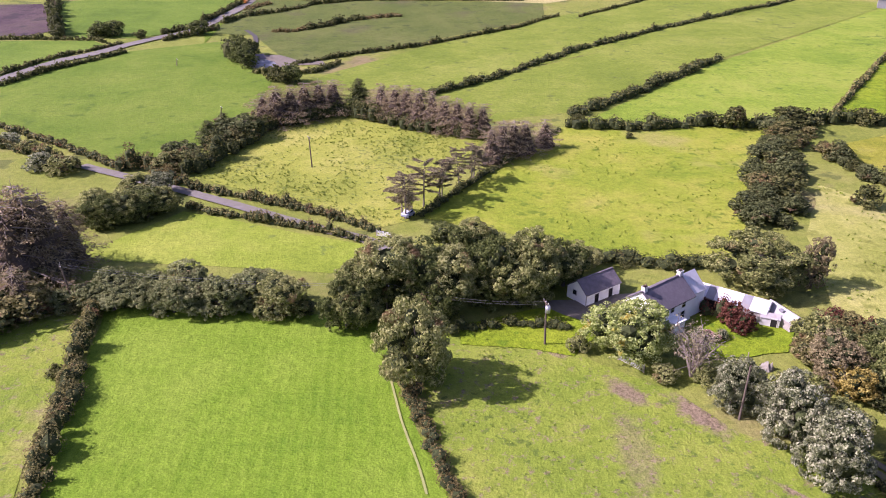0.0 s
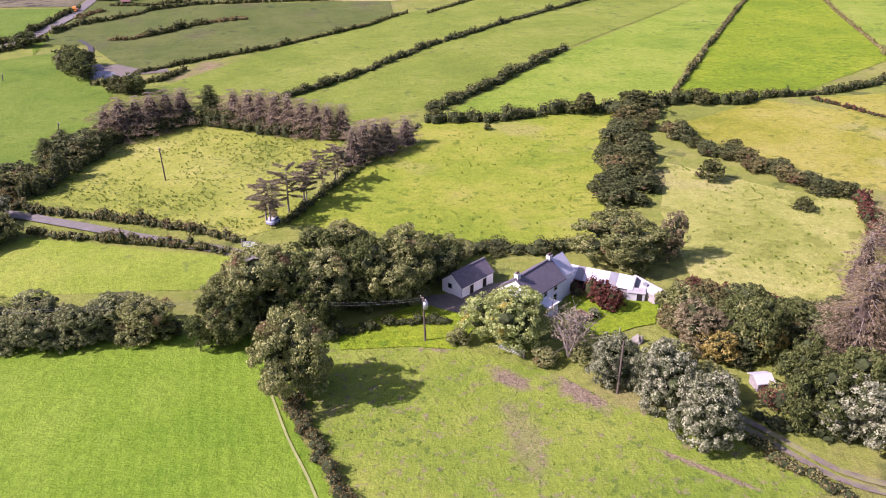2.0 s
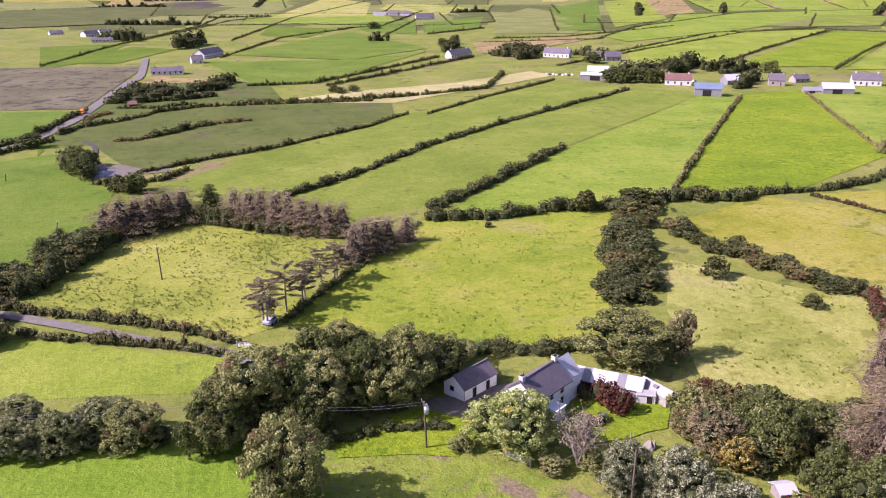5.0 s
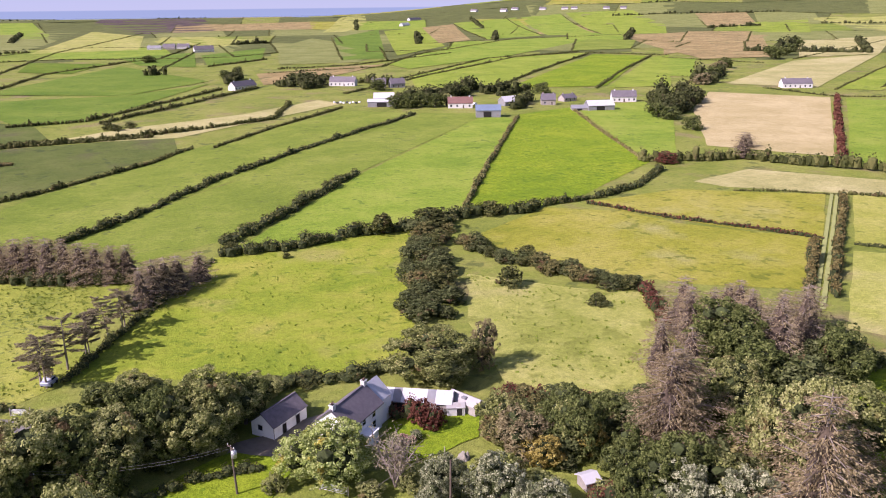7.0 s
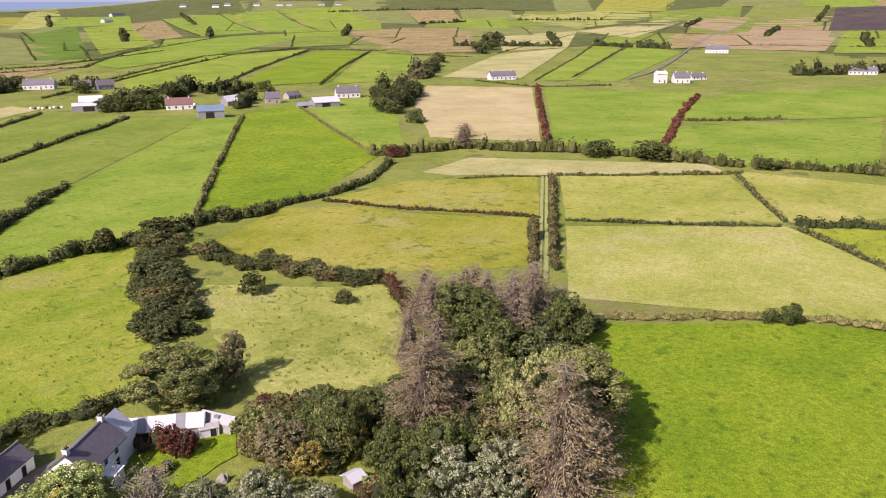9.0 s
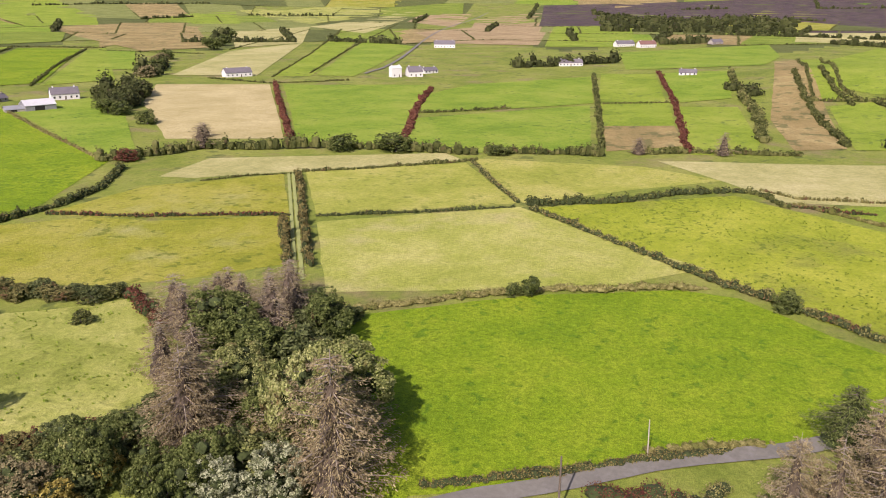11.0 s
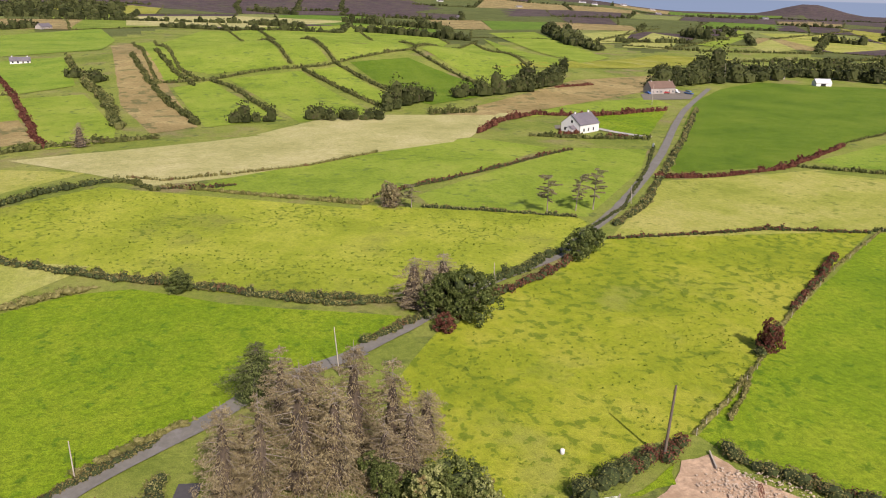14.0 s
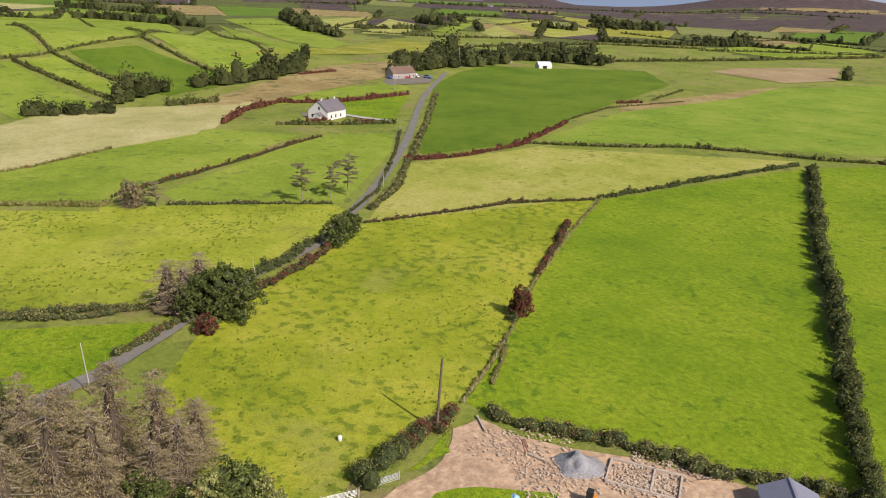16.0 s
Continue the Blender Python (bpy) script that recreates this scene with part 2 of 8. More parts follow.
LEAF["wood"] = leaf_material("far_wood_leaves", (0.03, 0.034, 0.014), (0.058, 0.064, 0.027), (0.105, 0.11, 0.05), (0.09, 0.07, 0.04), 0.3)
LEAF["rush"] = leaf_material("rush_blades", (0.1, 0.14, 0.022), (0.155, 0.2, 0.035), (0.22, 0.25, 0.06), None, 0, 0.1)
LEAF["rank"] = leaf_material("rank_grass_blades", (0.14, 0.2, 0.025), (0.2, 0.26, 0.04), (0.28, 0.31, 0.08), None, 0, 0.1)
LEAF["gold"] = leaf_material("golden_leaves", (0.14, 0.1, 0.03), (0.3, 0.22, 0.06), (0.46, 0.36, 0.14))
LEAF["dusty"] = leaf_material("dry_pinkish_twigs", (0.12, 0.09, 0.06), (0.22, 0.17, 0.12), (0.34, 0.28, 0.2), None, 0, 0.1)
for k, v in (("hedget", "syc"), ("shrub", "syc"), ("bush", "gorse"), ("bushr", "fuchsia"), ("bare", "thin"), ("confar", "con"), ("shrubh", "tall"), ("scrub", "tall"), ("briar", "mixed")):
    LEAF[k] = LEAF[v]


def plain(name, col, rough=0.8, vary=0.25, scale=3.0, metal=0.0, bumps=0.0, dirt=None, dirts=0.0):
    m, nt, b = nodes_of(name, rough, 0.3)
    b.inputs["Metallic"].default_value = metal
    p = place(nt)
    f = calc(nt, "ADD", calc(nt, "MULTIPLY", noise_node(nt, p, scale, 4, 0.65), 0.6), calc(nt, "MULTIPLY", noise_node(nt, p, scale * 0.12, 3), 0.4))
    c = ramp(nt, f, [(0.3, tuple(v * (1 - vary) for v in col)), (0.7, tuple(min(1, v * (1 + vary)) for v in col))])
    if dirts:
        c = mix(nt, ramp(nt, noise_node(nt, p, scale * 0.4, 5, 0.7), [(0.62 - 0.2 * dirts, (0, 0, 0)), (0.8 - 0.2 * dirts, (0.8, 0.8, 0.8))]), c, dirt)
    nt.links.new(c, b.inputs["Base Color"])
    if bumps:
        bump(nt, b, f, bumps)
    return m


BARK = plain("bark", (0.1, 0.085, 0.065), 0.9, 0.4, 4, bumps=0.05)
DEADWOOD = plain("grey_deadwood", (0.24, 0.2, 0.16), 0.9, 0.3, 4, bumps=0.04)
# foliage cores, coloured dark to stand in for the shade among the leaves
INNER_SHADE = plain("shade_dark_inner_leaves", (0.036, 0.047, 0.013), 0.95, 0.5, 2, bumps=0.2)
# larch twigs, and the dark cone that paints shade inside the spruces
TWIGS_AND_SHADE = plain("dead_twigs_and_inner_shade", (0.08, 0.06, 0.042), 0.95, 0.5, 2, bumps=0.2)
STONE = plain("field_stone", (0.22, 0.2, 0.165), 0.9, 0.4, 2.5, bumps=0.15, dirt=(0.1, 0.12, 0.05), dirts=0.6)
SEA = plain("sea_water", (0.1, 0.16, 0.24), 0.06, 0.1, 0.01)
ASPHALT = plain("worn_asphalt", (0.15, 0.138, 0.115), 0.85, 0.22, 1.2, bumps=0.01, dirt=(0.19, 0.175, 0.16), dirts=0.5)
WHITE = plain("white_render", (0.57, 0.56, 0.535), 0.8, 0.06, 1.5, dirt=(0.5, 0.48, 0.43), dirts=0.25)
SLATE = plain("dark_slate", (0.13, 0.114, 0.124), 0.55, 0.3, 2.0, dirt=(0.13, 0.12, 0.12), dirts=0.4)


# ---- small builders
def mesh_of(name, verts, faces, mats=(), idx=None, smooth=False):
    me = bpy.data.meshes.new(name)
    me.from_pydata([tuple(v) for v in verts] if not isinstance(verts, np.ndarray) else verts.tolist(), [], faces if not isinstance(faces, np.ndarray) else faces.tolist())
    for m in mats:
        me.materials.append(m)
    if idx is not None:
        me.polygons.foreach_set("material_index", np.asarray(idx, dtype=np.int32))
    if smooth:
        me.polygons.foreach_set("use_smooth", np.ones(len(me.polygons), dtype=bool))
    me.update()
    return me


def part(name, me, parent, label=""):
    ob = new(name, me)
    ob.parent = parent
    return tagged(ob, label)


def sstep(a, b, x):
    t = np.clip((np.asarray(x, float) - a) / (b - a), 0, 1)
    return t * t * (3 - 2 * t)


def height(x, y):
    """The land: level round the farm, rising slowly outwards, a hillside to the east, a ridge by the sea, far hills."""
    x, y = np.asarray(x, float), np.asarray(y, float)
    r, a = np.hypot(x, y), np.degrees(np.arctan2(x, y))
    z = 40 * np.clip((r - 200) / 2600, 0, 1) ** 1.3
    z = z + 20 * np.exp(-(((r - 640) / 120) ** 2)) * np.exp(-(((a - 101) / 15) ** 2))
    z = z + 75 * sstep(1600, 3600, r) * sstep(16, 36, a) * (1 - sstep(99, 122, a))
    z = z + 14 * np.exp(-(((r - 2350) / 300) ** 2)) * (1 - sstep(14, 26, a)) * sstep(-60, -40, a)
    z = z - 30 * sstep(1800, 3200, r) * sstep(119, 125, a) * (1 - sstep(141, 150, a))
    far = 0.72 * np.exp(-(((a - 132.7) / 2.2) ** 2)) + 1.0 * np.exp(-(((a - 150) / 7) ** 2)) + 0.3 * np.exp(-(((a - 114) / 6) ** 2)) + 0.45 * np.exp(-(((a + 15) / 9) ** 2))
    return z + 80 * np.exp(-(((r - 4300) / 420) ** 2)) * far


# ---- ground: one sheet out to the horizon
def build_ground():
    rings = [0.0] + list(np.geomspace(12, 4950, 190))
    n = 400
    ang = np.linspace(0, 2 * math.pi, n, endpoint=False)
    rr, aa = np.meshgrid(rings[1:], ang, indexing="ij")
    x, y = (rr * np.sin(aa)).ravel(), (rr * np.cos(aa)).ravel()
    v = np.column_stack((x, y, height(x, y)))
    v = np.vstack((v, [[0, 0, 0]]))
    m = len(rings) - 1
    i, j = np.meshgrid(np.arange(m - 1), np.arange(n), indexing="ij")
    k = (j + 1) % n
    f = np.column_stack(((i * n + j).ravel(), (i * n + k).ravel(), ((i + 1) * n + k).ravel(), ((i + 1) * n + j).ravel()))[:, ::-1]
    faces = f.tolist() + [[m * n, (q + 1) % n, q] for q in range(n)]
    fa = np.degrees(ang[j.ravel()])
    wild = (rr[i.ravel(), 0] > 3150 + 250 * np.sin(fa * 0.35)) & (fa > 22) & (fa < 200)
    # beyond about a kilometre the ground takes the haze-greyed, dimmed grass
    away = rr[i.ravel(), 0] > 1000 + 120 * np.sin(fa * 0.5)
    ob = new("ground", mesh_of("ground", v, faces, [GRASS["ground"], GRASS["moor"], GRASS["dimgrey"]], np.concatenate((np.where(wild, 1, np.where(away, 2, 0)), np.zeros(n, int))), smooth=True))
    tagged(ob, "rolling rough grassland reaching out to the horizon", "ground", kind="structure")


build_ground()


def build_sea():
    a = np.radians(np.linspace(-62, 30, 60))
    v = [(r * math.sin(q), r * math.cos(q), 42.0) for r in (2480, 4950) for q in a]
    f = [(q, q + 1, 61 + q, 60 + q) for q in range(59)]
    tagged(new("water", mesh_of("water", v, f, [SEA])), "pale blue sea beyond the far ridge", "sea", kind="structure")


build_sea()


def build_backdrop():
    """The pale hazy sky low over the horizon, with the far sea under it."""
    m = bpy.data.materials.new("hazy_sky")
    m.use_nodes = True
    nt = m.node_tree
    nt.nodes.remove(nt.nodes["Principled BSDF"])
    em = nt.nodes.new("ShaderNodeEmission")
    sep = nt.nodes.new("ShaderNodeSeparateXYZ")
    nt.links.new(place(nt), sep.inputs["Vector"])
    tone = ramp(nt, calc(nt, "MULTIPLY", sep.outputs["Z"], 0.0025), [(0.2, (0.2, 0.26, 0.36)), (0.215, (0.3, 0.34, 0.41)), (0.9, (0.27, 0.33, 0.44))])
    nt.links.new(tone, em.inputs["Color"])
    nt.links.new(em.outputs["Emission"], nt.nodes["Material Output"].inputs["Surface"])
    a = np.radians(np.linspace(-62, 175, 120))
    v = [(4970 * math.sin(q), 4970 * math.cos(q), z) for z in (-20.0, 380.0) for q in a]
    f = [(q, q + 1, 121 + q, 120 + q) for q in range(119)]
    tagged(new("backdrop", mesh_of("backdrop", v, f, [m])), "pale hazy sky low over the far sea", "sky", kind="structure")


build_backdrop()
laid = [0]


def rough_edge(pts, step=5.0, amp=0.5, closed=True):
    out = []
    n = len(pts)
    for q in range(n if closed else n - 1):
        a, b = Vector(pts[q]), Vector(pts[(q + 1) % n])
        k = max(1, int((b - a).length / max(step, 0.025 * a.length)))
        side = Vector((-(b - a).y, (b - a).x)).normalized()
        for s in range(k):
            p = a.lerp(b, s / k)
            w = noise.noise((p.x * 0.13, p.y * 0.13, 3.0)) * amp + noise.noise((p.x * 0.8, p.y * 0.8, 6.0)) * amp * 0.7
            out.append(p + side * w if s else p)
    if not closed:
        out.append(Vector(pts[-1]))
    return out


def sheet(name, pts, mat, lift):
    """A piece of land surface laid over the ground."""
    bm = bmesh.new()
    vs = [bm.verts.new((p[0], p[1], 0)) for p in pts]
    bm.faces.new(vs)
    xs, ys = [p[0] for p in pts], [p[1] for p in pts]
    near = min(math.hypot(a, b) for a, b in zip(xs, ys))
    if max(math.hypot(a, b) for a, b in zip(xs, ys)) > 195:
        for lo, hi, axis in ((min(xs), max(xs), 0), (min(ys), max(ys), 1)):
            step = max(14.0, near * 0.05, (hi - lo) / 40)
            c = lo + step
            while c < hi:
                co, no = [0, 0, 0], [0, 0, 0]
                co[axis], no[axis] = c, 1
                bmesh.ops.bisect_plane(bm, geom=bm.verts[:] + bm.edges[:] + bm.faces[:], plane_co=co, plane_no=no)
                c += step
    bmesh.ops.triangulate(bm, faces=bm.faces[:])
    for v in bm.verts:
        r = math.hypot(v.co.x, v.co.y)
        v.co.z = float(height(v.co.x, v.co.y)) + lift + max(0.0, r - 190) * 0.0006
    for f in bm.faces:
        f.normal_update()
        if f.normal.z < 0:
            f.normal_flip()
    me = bpy.data.meshes.new(name)
    bm.to_mesh(me)
    bm.free()
    me.materials.append(mat)
    return new(name, me)


def field(pts, kind, label=""):
    laid[0] += 1
    ob = sheet("field", rough_edge(pts), GRASS[kind], 0.012 + 0.002 * (laid[0] % 40))
    return tagged(ob, label or "grass field", "field", kind="structure")


def far_patchwork():
    """The distant farmland: small fields of many tones in an uneven net of banks, out to the moor."""
    g = np.random.default_rng(21)
    # many of these tones carry haze in their grass colour
    kinds = ["hazegrey", "dimgrey", "meadow2", "hazegrey", "dimgrey", "green", "hazegrey", "olive", "brown", "dimgrey", "dimgrey", "ground"]
    rows = [1050.0]
    while rows[-1] < 3250:
        rows.append(rows[-1] * 1.2)
    cut = [np.sort(np.concatenate(([-34, 162], np.arange(-31, 160, 4.6) + g.uniform(-1.7, 1.7, 54)[: len(np.arange(-31, 160, 4.6))]))) for _ in rows]
    lines = []
    for q in range(len(rows) - 1):
        for a0, a1 in zip(cut[q][:-1], cut[q][1:]):
            def at(a, k):
                r = rows[k] * (1 + 0.1 * noise.noise((a * 0.13, k * 1.7, 0.5)))
                return r * math.sin(radians(a)), r * math.cos(radians(a))
            s = g.uniform(-1.0, 1.0)
            pts = [at(a0, q), at(a1, q), at(a1 + s, q + 1), at(a0 + s, q + 1)]
            laid[0] += 1
            pick = kinds if a0 < 84 else ["dimgrey", "brown", "moor", "dimgrey", "dark2", "moor", "dimgrey", "moor", "hazegrey"]
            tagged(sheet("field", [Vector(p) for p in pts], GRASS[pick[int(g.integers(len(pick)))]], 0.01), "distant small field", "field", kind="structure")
            if g.random() < (0.5 if a0 < 84 else 0.85):
                lines.append((pts[0], pts[1]))
            if g.random() < (0.6 if a0 < 84 else 0.8):
                lines.append((pts[0], pts[3]))
    return lines


FAR_LINES = far_patchwork()
ICO = None


def ico():
    global ICO
    if ICO is None:
        bm = bmesh.new()
        bmesh.ops.create_icosphere(bm, subdivisions=1, radius=1)
        ICO = (np.array([v.co[:] for v in bm.verts]), np.array([[v.index for v in f.verts] for f in bm.faces]))
        bm.free()
    return ICO


def shells(centres, radii, size, per, g, low=-0.25, jitter=0.55, inner=0.78, out=None):
    """Leaves over the outside of clumps: centres n x 3, radii n x 3; flat leaf sprays of that size, per clump."""
    n = len(centres)
    per = np.maximum(3, np.asarray(per, int))
    who = np.repeat(np.arange(n), per)
    m = len(who)
    d = g.normal(size=(m, 3))
    if out is not None:
        d += out[who] * 1.3
    d /= np.linalg.norm(d, axis=1)[:, None]
    d[:, 2] = np.where(d[:, 2] < low, -d[:, 2], d[:, 2])
    c = centres[who] + d * radii[who] * g.uniform(inner, 1.1, (m, 1))
    nrm = d + g.normal(size=(m, 3)) * jitter
    nrm /= np.linalg.norm(nrm, axis=1)[:, None]
    t = np.cross(nrm, g.normal(size=(m, 3)))
    t /= np.linalg.norm(t, axis=1)[:, None] + 1e-9
    b = np.cross(nrm, t)
    s = (np.asarray(size)[who] if np.ndim(size) else size) * g.uniform(0.6, 1.25, m)
    s = s[:, None] * 0.5
    v = np.stack((c - t * s * 0.95, c - b * s * 0.8 + nrm * s * 0.2, c + t * s, c + b * s * 0.85 + nrm * s * 0.15), 1).reshape(-1, 3)
    f = np.arange(4 * m).reshape(m, 4)
    return v, f


DOME = [(0.92 * math.cos(a), 0.92 * math.sin(a), z) for z, o in ((-0.85, 0.0), (0.5, 0.6)) for a in np.arange(5) * 1.2566 + o] + [(0, 0, 0.85)]
DOME = (np.array(DOME), np.array([(q, (q + 1) % 5, 5 + q) for q in range(5)] + [((q + 1) % 5, 5 + (q + 1) % 5, 5 + q) for q in range(5)] + [(5 + q, 5 + (q + 1) % 5, 10) for q in range(5)]))


def cores(centres, radii, k=0.8, coarse=False):
    iv, jf = DOME if coarse else ico()
    v = (centres[:, None, :] + iv[None] * radii[:, None, :] * k).reshape(-1, 3)
    f = (jf[None] + (np.arange(len(centres)) * len(iv))[:, None, None]).reshape(-1, 3)
    return v, f


def tufts(pts, kind, n, size, label):
    """Rushes and rank grass standing in tufts over a field, in drifts."""
    g = np.random.default_rng(int(abs(pts[0][0] * 3 + pts[0][1])))
    q = np.array(pts)
    lo, hi = q.min(0), q.max(0)
    out = []
    while len(out) < n:
        x, y = g.uniform(lo, hi)
        hit = False
        for (x0, y0), (x1, y1) in zip(pts, pts[1:] + pts[:1]):
            if (y0 > y) != (y1 > y) and x < (x1 - x0) * (y - y0) / (y1 - y0) + x0:
                hit = not hit
        if hit and noise.noise((x * 0.05, y * 0.05, 4.0)) + 0.6 * noise.noise((x * 0.2, y * 0.2, 1.0)) + g.uniform(-0.35, 0.35) > -0.05:
            out.append((x, y))
    p = np.array(out)
    s = size * g.uniform(0.5, 1.3, n)
    c = np.column_stack((p, height(p[:, 0], p[:, 1]) + 0.1 + 0.2 * s))
    v, f = shells(c, np.column_stack((0.5 * s, 0.5 * s, 0.42 * s)), 0.5 * size, np.full(n, 7), g, low=0.0, jitter=0.5, inner=0.4)
    tagged(new("grass_tuft", mesh_of("grass_tuft", v, f, [LEAF[kind]])), label, "grass", kind="stuff")


HEDGE_LABEL = {
    "mixed": ("hedge", "bushy mixed green and brown field hedge"), "brownh": ("hedge", "browning thorn hedge between the fields"),
    "tall": ("tree_belt", "belt of dense grey-green trees and scrub"), "gorse": ("hedge", "dark green gorse hedge on a field bank"),
    "fuchsia": ("hedge", "russet red fuchsia hedge"), "dark": ("hedge", "dense dark hawthorn hedge throwing a shadow"),
    "shrubh": ("scrub", "tangled scrub of brambles and shrubs"), "bank": ("grass_bank", "field bank of dry brown grass"), "wall": ("stone_wall", "low tumbled dry stone field wall"),
}


def hedge(pts, kind, w, h):
    g = np.random.default_rng(abs(int(pts[0][0] * 13 + pts[0][1] * 7 + len(pts))) + 11)
    p = np.array([q[:] for q in rough_edge(pts, 6.0, 0.35 * w, False)])
    seg = np.hypot(*np.diff(p, axis=0).T)
    run = np.concatenate(([0], np.cumsum(seg)))
    if run[-1] < 0.5:
        return
    r0 = np.hypot(*p.T).min()
    if kind == "tall" and r0 > 250:
        w, h = w * 1.1, h * 1.15
    if kind != "tall" and 230 < r0 <= 450:
        w, h = w * 0.72, h * 0.85
    if kind != "tall" and r0 > 450:
        w, h = w * 0.55, h * 0.75
    name, label = HEDGE_LABEL[kind]
    leaves = LEAF["wood" if kind == "tall" and r0 > 250 else kind] if kind != "wall" else STONE
    if kind == "wall":
        n = int(run[-1] / 0.42) * 3
        s = g.uniform(0, run[-1], n)
    else:
        gap = max(0.24 * min(w, 1.8 * h), (0.0017 if r0 < 900 else 0.0023) * r0)
        n = max(4, int(run[-1] / gap))
        s = np.clip(np.linspace(0, run[-1], n) + g.normal(size=n) * 0.15 * w, 0, run[-1])
    x, y = np.interp(s, run, p[:, 0]), np.interp(s, run, p[:, 1])
    if kind == "wall":
        x, y = x + g.normal(size=n) * 0.2, y + g.normal(size=n) * 0.2
        c = np.column_stack((x, y, height(x, y) + g.uniform(0.05, h, n)))
        rad = np.column_stack((g.uniform(0.14, 0.34, n), g.uniform(0.14, 0.34, n), g.uniform(0.1, 0.2, n)))
        v, f = cores(c, rad, 1.0)
        tagged(new(name, mesh_of(name, v, f, [STONE])), label, "wall", kind="stuff")
        return
    grow = np.array([0.62 + 0.75 * abs(noise.noise((a * 0.11, b * 0.11, 9.0))) + 0.35 * noise.noise((a * 0.5, b * 0.5, 2.0)) for a, b in zip(x, y)])
    grow = np.where(g.random(n) < 0.07, grow * 1.5, grow)
    hh, ww = 1.25 * h * np.clip(grow, 0.5, 1.55) * g.uniform(0.75 if kind != "tall" else 0.45, 1.1, n), w * np.clip(0.85 + 0.4 * (grow - 0.7), 0.75, 1.1) * g.uniform(0.7, 1.1, n)
    x, y = x + g.normal(size=n) * 0.16 * w, y + g.normal(size=n) * 0.16 * w
    c = np.column_stack((x, y, height(x, y) + 0.45 * hh))
    ww = np.maximum(ww, 1.25 * gap)
    rad = np.column_stack((ww * 0.5, ww * 0.5, hh * 0.55))
    leaf = np.maximum(0.28 if kind != "tall" else 0.4, (0.0029 if kind != "tall" else 0.0034) * np.hypot(x, y))
    leaf = np.minimum(leaf, 0.42 * hh + 0.1)
    per = np.clip(1.75 * (rad[:, 0] * rad[:, 2] * 3.2) / leaf**2, 4, 120 if r0 < 250 else 8 if r0 > 900 else 60 if kind == "tall" else 14)
    v, f = shells(c, rad, leaf, per, g, low=-0.5, jitter=0.65, inner=0.78)
    ob = new(name, mesh_of(name, v, f, [leaves]))
    tagged(ob, label, "hedge" if name == "hedge" else name.replace("_", " "), kind="" if r0 < 160 and name == "hedge" else "stuff")
    # near hedges get cores with inner shade put into their colour
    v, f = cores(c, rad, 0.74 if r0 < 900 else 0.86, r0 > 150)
    tagged(part("inner_growth", mesh_of("inner_growth", v, f, [INNER_SHADE if kind != "bank" and r0 < 250 else leaves]), ob), kind="stuff")


# ---- trees
def tube(path, radii, sides=6):
    """A tapered, bent stem along a path."""
    v, f = [], []
    for q, (p, r) in enumerate(zip(path, radii)):
        p = Vector(p)
        d = (Vector(path[min(q + 1, len(path) - 1)]) - Vector(path[max(q - 1, 0)])).normalized()
        t = d.orthogonal().normalized()
        b = d.cross(t)
        v += [tuple(p + (t * math.cos(a) + b * math.sin(a)) * r) for a in np.linspace(0, 2 * math.pi, sides, endpoint=False)]
    for q in range(len(path) - 1):
        for s in range(sides):
            f.append((q * sides + s, q * sides + (s + 1) % sides, (q + 1) * sides + (s + 1) % sides, (q + 1) * sides + s))
    return v, f


def join(parts):
    v, f = [], []
    for a, b in parts:
        k = len(v)
        v += [tuple(q) for q in a]
        f += [tuple(int(i) + k for i in q) for q in b]
    return v, f


